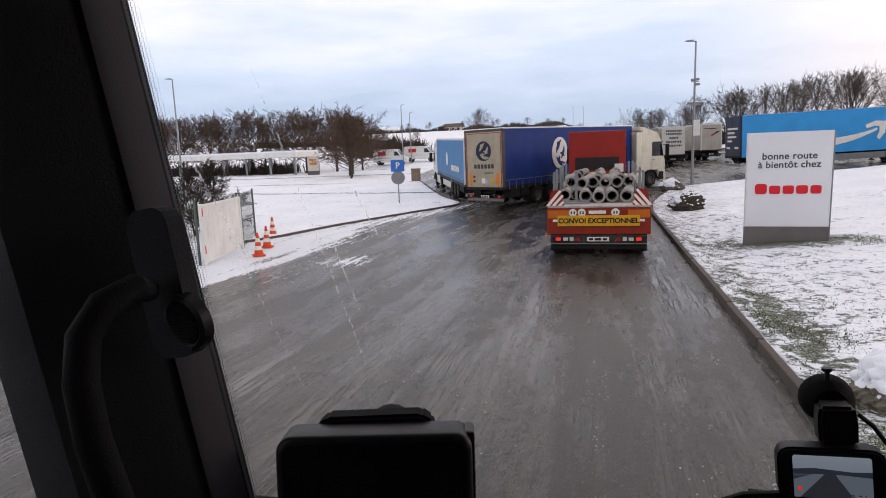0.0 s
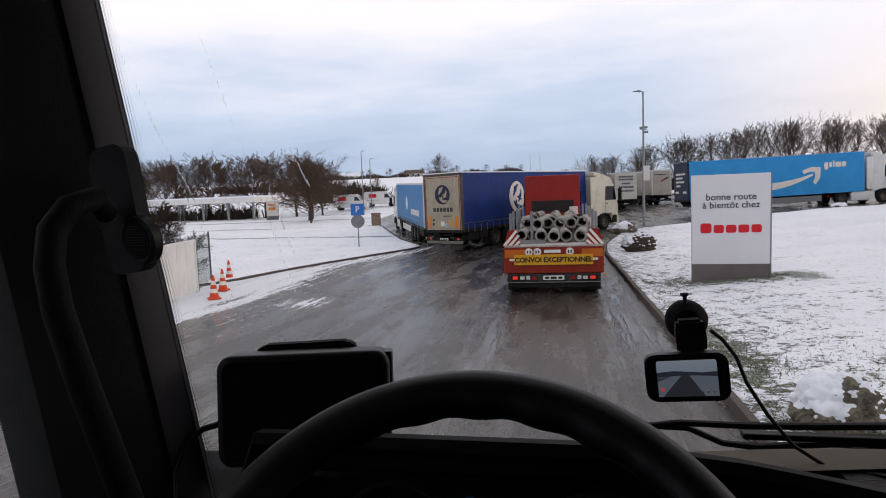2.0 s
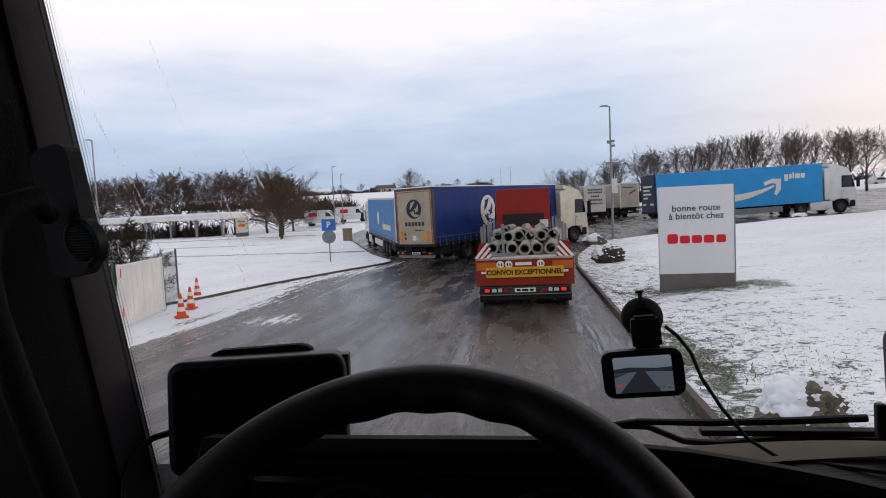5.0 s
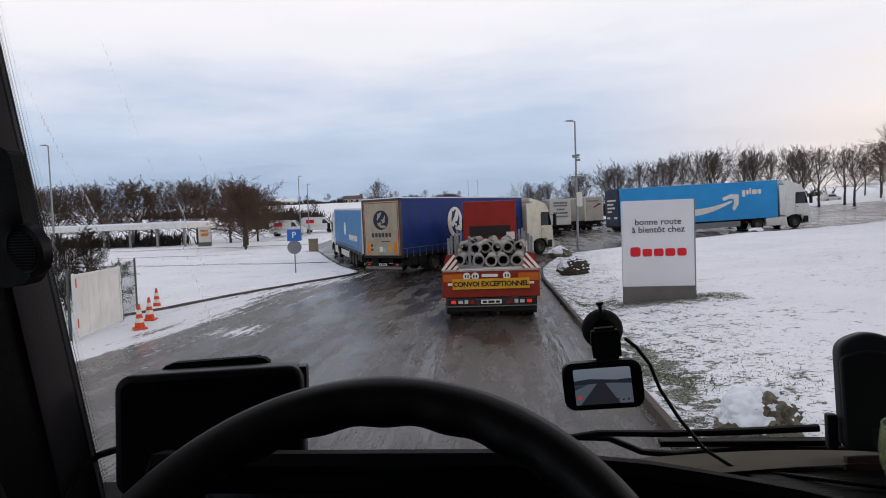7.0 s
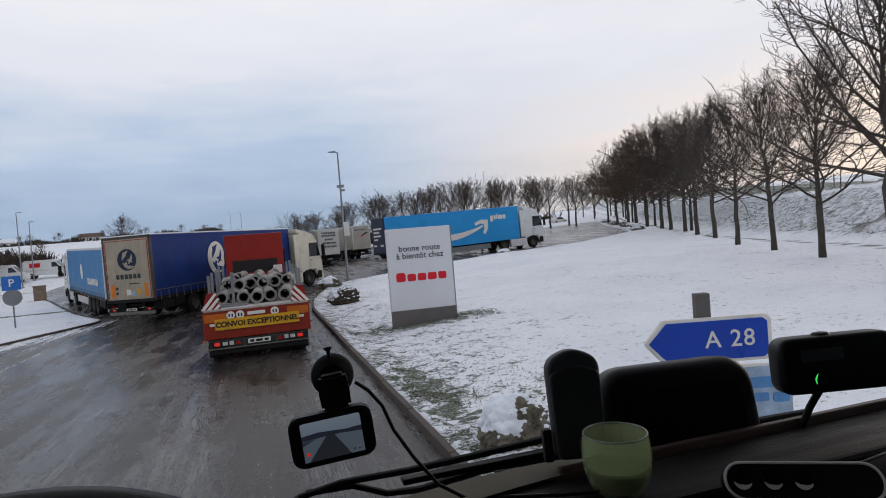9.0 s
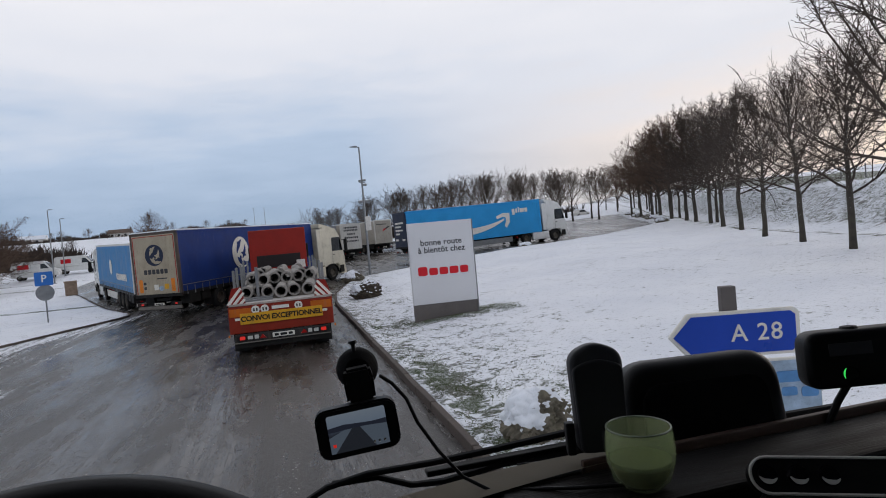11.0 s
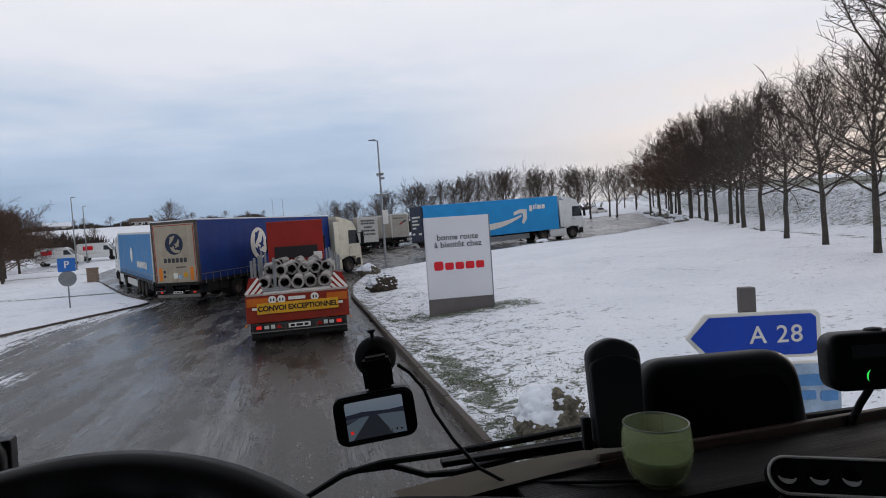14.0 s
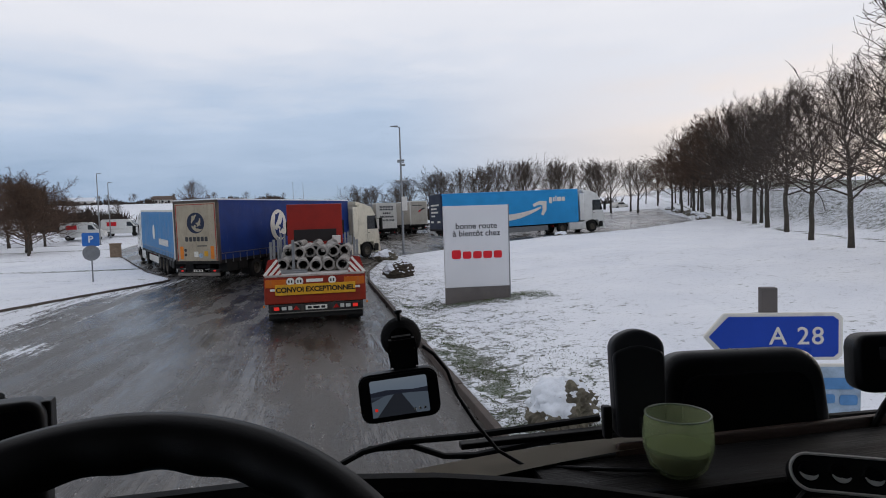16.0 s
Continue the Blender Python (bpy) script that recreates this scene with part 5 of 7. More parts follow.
# ---------- lawn things ----------
def top_of_lawn(x, y):
    return lawn_point(y, max(0.0, x - edge_right(y) - 0.12))[2]


sign = thing("totem_sign", "white fuel-station totem with grey foot, thanking drivers, on snowy lawn", "sign", m=pose(4.78, 17.75, top_of_lawn(4.78, 17.75) - 0.13, 0, 0, -4.0))
part("foot", box(-0.93, 0.93, -0.10, 0.10, -0.1, 0.52, 0.01), SIGN_GREY, sign, "brown-grey foot panel")
panel = part("panel", box(-0.935, 0.935, -0.105, 0.105, 0.523, 2.86, 0.012), SIGN_WHITE, sign, "white face panel")
part("edge_trim", box(0.936, 0.965, -0.11, 0.11, 0.0, 2.86, 0.005), STEEL, sign, "grey edge trim")
for txt, v in (("bonne route", 2.27), ("à bientôt chez", 2.06)):
    o = part("lettering", words(txt, 0.235, 0.004, 1.02, 0.004), INK, panel)
    o.location = (0, -0.108, v)
brand = [(-0.60, 1.47, 0.27, 0.26), (-0.29, 1.445, 0.25, 0.21), (0.01, 1.445, 0.25, 0.21), (0.31, 1.445, 0.26, 0.21), (0.61, 1.445, 0.24, 0.21)]
bars(panel, brand, SIGN_RED, lambda u, v, d: (u, -0.1055 - d, v), "brand_bar")


def boulder(x, y, w, d, h, seed, cap=0.5, turn=0, label="mossy pale boulder with a cap of snow on the lawn", stone=None):
    root = thing("boulder", label, "rock", "lawn boulders", m=pose(x, y, top_of_lawn(x, y) - 0.05, 0, 0, turn))
    bm = bmesh.new()
    bmesh.ops.create_icosphere(bm, subdivisions=5, radius=1)
    cp = bmesh.new()
    for v in bm.verts:
        n = v.co.normalized()
        q = n * 1.7 + Vector((seed * 3.1, 0, 0))
        f = 1 + 0.22 * noise.noise(q) + 0.20 * noise.noise(q * 2.3) + 0.20 * abs(noise.noise(q * 4.6)) + 0.12 * noise.noise(q * 10)
        v.co = Vector((n.x * w / 2 * f, n.y * d / 2 * f, max(-0.1, h * 0.40 + n.z * h * 0.60 * f)))
    bm.normal_update()
    def snowy(f):
        c = f.calc_center_median()
        crumbs = noise.noise(c * 9 + Vector((seed, 0, 0))) > -0.12 and f.normal.z > 0.0
        return c.z > h * 0.30 and ((c.x < w * (cap - 0.5) + 0.10 * noise.noise(c * 5) and c.z > h * 0.41 + 0.16 * noise.noise(c * 4)) or crumbs)

    on = [f for f in bm.faces if snowy(f)]
    on = set(on)
    depth = {}
    for f in on:
        for v in f.verts:
            inner = all(g in on for g in v.link_faces)
            depth[v] = (0.024 if v.co.x < w * (cap - 0.5) else 0.024) if inner else -0.006
    twin = {v: cp.verts.new(v.co + (v.normal * 0.8 + Vector((0, 0, 0.5))) * d * (0.8 + 0.5 * noise.noise(v.co * 6))) for v, d in depth.items()}
    for f in on:
        cp.faces.new([twin[v] for v in f.verts])
    bmesh.ops.smooth_vert(cp, verts=[v for v in cp.verts if v.co.x < w * (cap - 0.54)], factor=0.4, use_axis_x=True, use_axis_y=True, use_axis_z=True)
    part("stone", bm, stone or ROCK, root, smooth=False)
    snow = part("snow_cap", cp, CAP, root, "fresh snow cap")
    snow.data.polygons.foreach_set("use_smooth", [True] * len(snow.data.polygons))
    return root


boulder(3.07, 7.52, 0.78, 0.66, 0.53, 3, 0.44)
boulder(3.75, 27.2, 1.3, 0.9, 0.72, 7, 0.24, 0, "dark wet boulder streaked with snow on the lawn", ROCK_DARK)
boulder(4.35, 38.2, 1.3, 0.9, 0.62, 12, 0.6)
boulder(18.9, 45.2, 1.0, 0.8, 0.35, 17, 0.9)
for k in range(7):
    yy = 62 + k * 5.5
    boulder(edge_right(yy) + 1.2 + 0.5 * (k % 2), yy, 1.6, 1.2, 0.55, 21 + k, 0.5, k * 60, "low boulder in a row beside the far road")

# direction sign close to the cab
post = thing("direction_sign", "blue motorway arrow sign on a grey post in the snow", "road sign", m=pose(3.815, 5.08, top_of_lawn(3.83, 5.05) - 0.265, 0, 0.3, -17.5))
part("post", box(-0.06, 0.06, 0.03, 0.11, -0.1, 2.02, 0.01), SIGN_GREY, post, "grey steel post")
arrow = [(-0.52, 0.0), (-0.36, -0.185), (0.48, -0.185), (0.52, -0.15), (0.52, 0.15), (0.48, 0.185), (-0.36, 0.185)]
ap = part("arrow_board", prism([(a, b + 1.64) for a, b in arrow], -0.02, 0.02, "y", 0.006), WHITE_INK, post, "white-edged arrow board")
plate(ap, [(a * 0.93, b * 0.86 + 1.64) for a, b in arrow], SIGN_BLUE, lambda u, v, d: (u, -0.021 - d, v), "blue_face", 0.004)
o = part("lettering", words("A 28", 0.195, 0.004, 1.1, 0.001), WHITE_INK, ap)
o.location = (0.175, -0.028, 1.64)
lower = part("lower_board", box(0.14, 0.66, -0.015, 0.02, 0.95, 1.42, 0.01), WHITE_INK, post, "white-edged blue information board")
plate(lower, [(0.40 + a, 1.185 + b) for a, b in rounded(0.50, 0.43, 0.02)], PALE_BLUE, lambda u, v, d: (u, -0.016 - d, v), "blue_face", 0.004)
bars(lower, [(0.45, 1.27, 0.30, 0.09), (0.40, 1.15, 0.12, 0.07), (0.56, 1.14, 0.13, 0.08)], MAP_BLUE, lambda u, v, d: (u, -0.021 - d, v), "small_print_bar")


def lamp_post(x, y, h, arm_dir=-1, cameras=False, label="tall grey street lamp post with a short arm"):
    root = thing("street_lamp", label, "street lamp", "yard lamps", m=pose(x, y, land(x, y), 0, 0, 0))
    part("pole", tube([(0, 0, -0.2), (0, 0, 0.9), (0, 0, h)], [0.10, 0.09, 0.05], 10), POLE, root, smooth=True)
    part("base_plate", box(-0.16, 0.16, -0.16, 0.16, -0.02, 0.16, 0.01), POLE, root)
    part("arm", tube([(0, 0, h - 0.05), (arm_dir * 0.12, 0, h + 0.01), (arm_dir * 0.26, 0, h + 0.02)], 0.03, 6), POLE, root)
    part("lantern", prism([(arm_dir * 0.14, h - 0.01), (arm_dir * 0.62, h + 0.02), (arm_dir * 0.62, h + 0.05), (arm_dir * 0.14, h + 0.09)], -0.13, 0.13, "y", 0.012), POLE, root)
    if cameras:
        part("junction_box", box(-0.02, 0.34, -0.2, 0.16, 3.15, 4.1, 0.03), DOOR_WHITE, root, "white equipment box")
        part("camera_bracket", box(-0.22, 0.22, -0.03, 0.03, 6.42, 6.46), STEEL, root)
        part("camera_bracket", box(-0.30, 0.34, -0.03, 0.03, 5.02, 5.06), STEEL, root)
        for z, s, w in ((6.48, -1, 0.17), (6.5, 1, 0.2), (6.2, 1, 0.24), (5.08, -1, 0.3), (5.08, 1, 0.34)):
            c = part("camera_housing", box(*sorted((s * 0.06, s * (0.06 + w))), -0.08, 0.08, z, z + 0.14, 0.03), POLE, root, "small grey camera housing")
            part("snow_on_camera", box(*sorted((s * 0.08, s * (0.04 + w))), -0.07, 0.07, z + 0.138, z + 0.165, 0.01), CAP, c)
    return root


lamp_post(6.0, 42.0, 8.85, -1, True, "tall grey lamp post hung with small cameras")
lamp_post(-28.1, 88.0, 9.5, 1)
lamp_post(-29.3, 96.0, 8.1, 1)
lamp_post(-34.5, 46.0, 9.9, -1)
lamp_post(-7.0, 190.0, 11.2, -1)
lamp_post(-4.0, 190.0, 11.2, -1)

# parking sign on the verge
ps = thing("parking_sign", "blue parking sign above a round grey sign back, on a post", "road sign", m=pose(-11.75, 36.6, land(-11.75, 36.6) + 0.1, 0, 0, 14))
part("post", tube([(0, 0, -0.1), (0, 0, 2.62)], 0.035, 8), STEEL, ps)
pb = part("blue_board", prism([(a, b + 2.28) for a, b in rounded(0.82, 0.72, 0.06)], -0.06, -0.035, "y"), PARK_BLUE, ps, "blue square board")
o = part("letter", words("P", 0.52, 0.004, 1, 0.006), WHITE_INK, pb)
o.location = (0.0, -0.063, 2.28)
part("round_board", prism([(a, b + 1.55) for a, b in disc(0.42, 24)], -0.06, -0.03, "y"), STEEL, ps, "round grey sign seen from behind")
part("stiffener", box(-0.40, 0.40, -0.075, -0.06, 1.60, 1.64), STEEL, ps)
part("stiffener", box(-0.40, 0.40, -0.075, -0.06, 1.46, 1.50), STEEL, ps)

bn = thing("litter_bin", "square brown stone litter bin on the snowy verge", "bin", m=pose(-16.5, 56.0, land(-16.5, 56.0) + 0.1, 0, 0, 20))
part("body", box(-0.42, 0.42, -0.42, 0.42, 0, 1.05, 0.03), BRICK, bn)
part("lid", box(-0.46, 0.46, -0.46, 0.46, 1.05, 1.15, 0.02), BRICK, bn)


def cone(x, y, h=0.75):
    root = thing("traffic_cone", "orange and white striped traffic cone standing in slush", "traffic cone", "cones by the gate", m=pose(x, y, land(x, y) + 0.01, 0, 0, x * 40))
    part("foot", box(-0.19, 0.19, -0.19, 0.19, 0, 0.05, 0.02), CONE, root)
    body = part("body", lathe([(0.145, 0.05), (0.03, h), (0.0, h)], 20), CONE, root, smooth=True)
    for z0, z1 in ((0.20, 0.33), (0.45, 0.58)):
        f = lambda z: 0.145 - (0.115) * (z - 0.05) / (h - 0.05) + 0.003
        part("white_band", lathe([(f(z0), z0), (f(z1), z1)], 20), WHITE_INK, body, smooth=True)


cone(-10.25, 17.9)
cone(-10.95, 19.6)
cone(-12.45, 22.6)

# white gate, standing open, and the wire fence beside it
gt = thing("gate", "cream-painted sheet metal gate leaf standing open", "gate", m=pose(-11.0, 16.2, land(-11.0, 16.2), 0, 0, 14.0))
for i in range(4):
    part("panel", box(-0.02, 0.02, 0.08 + i * 0.79, 0.08 + (i + 1) * 0.79 - 0.010, 0.12, 1.72, 0.006), GATE, gt)
for y in (0.0, 3.24):
    part("stile", box(-0.05, 0.05, y, y + 0.09, 0.0, 1.82, 0.01), GATE, gt)
part("top_bar", box(-0.04, 0.04, 0.05, 3.28, 1.72, 1.80, 0.01), GATE, gt)
part("bottom_bar", box(-0.04, 0.04, 0.05, 3.28, 0.06, 0.14, 0.01), GATE, gt)
for k in range(3):
    part("reflective_tape", box(0.055, 0.062, -0.004, 0.06, 0.35 + k * 0.55, 0.6 + k * 0.55), CONE if k % 2 == 0 else WHITE_INK, gt, "red and white tape")


def mesh_fence(x, y, heading, length, h=1.9):
    root = thing("wire_fence", "grey-green welded wire fence panel beside the gate", "fence", m=pose(x, y, land(x, y), 0, 0, heading))
    for k in range(int(length / 2.5) + 1):
        part("post", box(-0.03, 0.03, k * 2.5 - 0.03, k * 2.5 + 0.03, 0, h + 0.05, 0.006, seg=1), FENCE, root)
    bm = bmesh.new()
    for k in range(10):
        box(-0.005, 0.005, 0, length, 0.08 + k * 0.2, 0.088 + k * 0.2, bm=bm)
    for k in range(int(length / 0.1)):
        box(-0.003, 0.003, k * 0.1, k * 0.1 + 0.006, 0.05, h, bm=bm)
    part("wire_mesh", bm, FENCE, root)


mesh_fence(-11.88, 19.6, 22, 2.5)
mesh_fence(-11.2, 16.25, 88, 7.5)


# ---------- trees ----------
def tree_meshes(seed, h, trunk_h, width, n1=22, kids=(8, 5, 3), r0=0.13, twig_r=0.005, low=1.05, high=0.25, lead=0.80, curl=0.5, bend=0.05, levels=4):
    """Trunk and crown of a bare tree, as two meshes: limbs leave a central leader and curve upwards into a rounded crown.
    low, high: how far the lowest and the highest limbs lean from upright, in radians; width: reach of the crown beside its height."""
    rnd = random.Random(seed)
    trunk = bmesh.new()
    pts, faces = [], []
    crown_h = h - trunk_h

    def limb(p, d, length, r, lev):
        n = (8, 4, 2, 2)[lev - 1]
        line, rad = [p.copy()], [r]
        q, dd = p.copy(), d.copy()
        rise = curl * (0.16, 0.12, 0.08, 0.05)[lev - 1]
        for i in range(n):
            dd = (dd + Vector((rnd.gauss(0, 1), rnd.gauss(0, 1), rnd.gauss(0, 0.8))) * (bend * (0.7 + 0.5 * lev)) + Vector((0, 0, rise))).normalized()
            q = q + dd * (length / n)
            line.append(q.copy())
            rad.append(max(twig_r * 0.75, r * (1 - 0.72 * (i + 1) / n)))
        sides = 5 if lev == 1 else 3
        for a, (c, rr) in enumerate(zip(line, rad)):
            t = (line[min(a + 1, n)] - line[max(a - 1, 0)]).normalized()
            s = t.cross(Vector((0.3, 0.2, 1))).normalized()
            u = t.cross(s)
            base = len(pts)
            pts.extend((c + (s * math.cos(k * math.tau / sides) + u * math.sin(k * math.tau / sides)) * rr)[:] for k in range(sides))
            if a:
                faces.extend((base - sides + k, base - sides + (k + 1) % sides, base + (k + 1) % sides, base + k) for k in range(sides))
        if lev >= levels:
            return
        m = kids[min(lev - 1, len(kids) - 1)]
        for k in range(m):
            f = 0.16 + 0.83 * (k + rnd.random()) / m
            i = min(n - 1, int(f * n))
            at = line[i].lerp(line[i + 1], f * n - i)
            t = (line[i + 1] - line[i]).normalized()
            side = Vector((rnd.gauss(0, 1), rnd.gauss(0, 1), rnd.gauss(0, 0.55))).normalized()
            side = (side - t * side.dot(t)).normalized()
            ang = rnd.uniform(0.5, 0.95)
            nd = (t * math.cos(ang) + side * math.sin(ang)).normalized()
            limb(at, nd, length * (1 - 0.5 * f) * rnd.uniform(0.36, 0.62), max(twig_r, rad[i] * 0.55), lev + 1)

    lean = Vector((rnd.uniform(-0.03, 0.03), rnd.uniform(-0.03, 0.03), 1))
    top = lean * trunk_h
    leader = top + Vector((rnd.uniform(-0.3, 0.3), rnd.uniform(-0.3, 0.3), crown_h * lead))
    stem = [Vector((0, 0, -0.2)), Vector((0, 0, 0.25))] + [lean * (trunk_h * k / 4) + Vector((rnd.uniform(-0.03, 0.03), rnd.uniform(-0.03, 0.03), 0)) for k in range(1, 5)]
    wob = [top.lerp(leader, k / 5) + Vector((rnd.uniform(-0.12, 0.12), rnd.uniform(-0.12, 0.12), 0)) * (k < 5) for k in range(1, 6)]
    tube(stem + wob, [r0 * 1.35, r0 * 1.15, r0 * 1.05, r0, r0 * 0.97, r0 * 0.95, r0 * 0.72, r0 * 0.5, r0 * 0.34, r0 * 0.2, r0 * 0.08], 8, trunk)
    path = [stem[-1]] + wob
    for k in range(n1):
        f = (k + 0.5 * rnd.random()) / n1
        a = k * 2.4 + rnd.uniform(-0.5, 0.5)
        i = min(4, int(f * 5))
        at = path[i].lerp(path[i + 1], f * 5 - i)
        tilt = low + (high - low) * f + rnd.uniform(-0.12, 0.12)
        d = Vector((math.cos(a) * math.sin(tilt), math.sin(a) * math.sin(tilt), math.cos(tilt)))
        reach = crown_h * width * (0.62 + 0.38 * math.sin(math.pi * min(1, f * 0.9 + 0.25))) * (1 - 0.45 * f) * rnd.uniform(0.85, 1.12)
        limb(at, d, reach, r0 * (0.40 - 0.2 * f), 1)
    me1 = bpy.data.meshes.new("trunk")
    bmesh.ops.recalc_face_normals(trunk, faces=trunk.faces)
    trunk.to_mesh(me1)
    trunk.free()
    me1.polygons.foreach_set("use_smooth", [True] * len(me1.polygons))
    me2 = bpy.data.meshes.new("crown")
    me2.from_pydata(pts, [], faces)
    return me1, me2


def tree_kind(label, bark, twig, *args, **kw):
    a, b = tree_meshes(*args, **kw)
    a.materials.append(bark)
    b.materials.append(twig)
    return label, a, b


ROW = [tree_kind("bare roadside tree with fanned twigs beside the snowy bank", BARK, TWIG, 100 + i, 9.2, 2.1, 0.66, n1=25, kids=(14, 7), r0=0.125, twig_r=0.0074, low=1.3, high=0.25, lead=0.66, curl=0.45, bend=0.085, levels=3) for i in range(4)]
DRY = [tree_kind("bare tree with russet twigs beside the far road", BARK, TWIG_DRY, 140 + i, 9.2, 2.1, 0.62, n1=24, kids=(13, 7), r0=0.13, twig_r=0.010, low=1.2, high=0.25, lead=0.66, curl=0.45, bend=0.06, levels=3) for i in range(3)]
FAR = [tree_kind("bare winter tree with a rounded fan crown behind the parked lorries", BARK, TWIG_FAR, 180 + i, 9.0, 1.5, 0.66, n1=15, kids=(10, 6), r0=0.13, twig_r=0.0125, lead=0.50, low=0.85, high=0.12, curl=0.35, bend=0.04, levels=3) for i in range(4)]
BUSH = [tree_kind("bushy bare tree with dull brown twigs", BARK, TWIG_DRY, 220 + i, 6.8, 0.8, 0.74, n1=30, kids=(10, 6, 2), r0=0.10, twig_r=0.011, low=1.25, curl=0.45, bend=0.09, lead=0.5) for i in range(3)]
HEDGE = [tree_kind("dark leafless hedge bush behind the fence", TWIG_DARK, TWIG_DARK, 260 + i, 2.7, 0.15, 0.52, n1=44, kids=(9, 6, 3), r0=0.035, twig_r=0.006, low=1.35, curl=0.25, bend=0.12, lead=0.75) for i in range(2)]


def plant(kind, x, y, scale=1.0, turn=0.0, lift=0.1, group=""):
    label, trunk, crown = kind
    root = thing("tree" if kind not in HEDGE else "hedge_bush", label, "tree" if kind not in HEDGE else "bush", group, m=pose(x, y, land(x, y) + lift, 0, 0, turn) @ Matrix.Diagonal((scale, scale, scale, 1)))
    part("trunk", trunk, None, root)
    part("crown", crown, None, root)
    return root


rnd = random.Random(2)
# avenue by the bank: a front row and a looser second row
AVENUE = ((16.6, 12.8, 10.2), (18.7, 16.8, 7.8), (21.7, 21.7, 8.2), (25.5, 27.8, 8.9), (31.7, 36.5, 10.9), (35.9, 43.3, 11.9), (39.9, 49.7, 12.5),
          (42.0, 54.5, 13.0), (43.7, 58.2, 13.4), (46.5, 64.7, 13.7), (48.9, 70.3, 13.9), (51.2, 75.4, 13.4), (54.0, 82.5, 12.8), (58.5, 92.0, 11.6), (68, 112, 10.5), (73.0, 125.0, 9.0))
for k, (x, y, h) in enumerate(AVENUE):
    kind = ROW[k % 4] if k < 8 else DRY[k % 3]
    plant(kind, x, y, h / 9.0, rnd.uniform(0, 360), 0.12, "avenue trees")
for k in range(10):
    s = 32 + k * 8.5
    plant((ROW if k < 5 else DRY)[(k + 1) % 3], 25.0 + s * 0.464 + rnd.random(), 21.0 + s * 0.886 + rnd.random(), 1.0 + 0.2 * rnd.random(), rnd.uniform(0, 360), 0.2, "avenue trees")
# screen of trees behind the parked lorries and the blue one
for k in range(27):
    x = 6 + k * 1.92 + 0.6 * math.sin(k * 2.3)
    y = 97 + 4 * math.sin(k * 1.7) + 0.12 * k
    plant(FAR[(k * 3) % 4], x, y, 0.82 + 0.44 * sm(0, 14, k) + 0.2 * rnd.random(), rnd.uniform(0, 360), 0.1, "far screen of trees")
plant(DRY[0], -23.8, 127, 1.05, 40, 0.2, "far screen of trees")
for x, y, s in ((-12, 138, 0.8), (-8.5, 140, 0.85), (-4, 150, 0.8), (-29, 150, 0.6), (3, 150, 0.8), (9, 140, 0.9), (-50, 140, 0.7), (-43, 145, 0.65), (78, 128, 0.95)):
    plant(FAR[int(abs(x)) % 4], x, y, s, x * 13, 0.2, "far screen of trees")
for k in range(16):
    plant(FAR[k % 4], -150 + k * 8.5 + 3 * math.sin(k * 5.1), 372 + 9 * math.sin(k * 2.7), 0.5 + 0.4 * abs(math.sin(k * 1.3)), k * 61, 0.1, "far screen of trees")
# bushy trees on the verge
for k, (x, y, s) in enumerate(((-26.4, 64.0, 1.3), (-29.6, 72.0, 1.3), (-27.9, 67.0, 1.2), (-25.4, 61.5, 1.0), (-38, 86, 1.7), (-41.5, 83, 1.6), (-45, 86, 1.75), (-49, 84, 1.6), (-53, 87, 1.8),
                               (-57, 85, 1.65), (-61, 88, 1.75), (-65, 86, 1.7), (-70, 88, 1.75), (-75, 90, 1.8), (-35.5, 90, 1.5), (-80, 92, 1.7))):
    plant(BUSH[k % 3], x, y, s, k * 77, 0.1, "verge trees")
for k in range(11):
    plant(HEDGE[k % 2], -14.4 - k * 1.2, 21.5 + 0.7 * math.sin(k * 2.1) - k * 0.15, 1.1 + 0.2 * rnd.random(), k * 50, 0.05, "hedge")


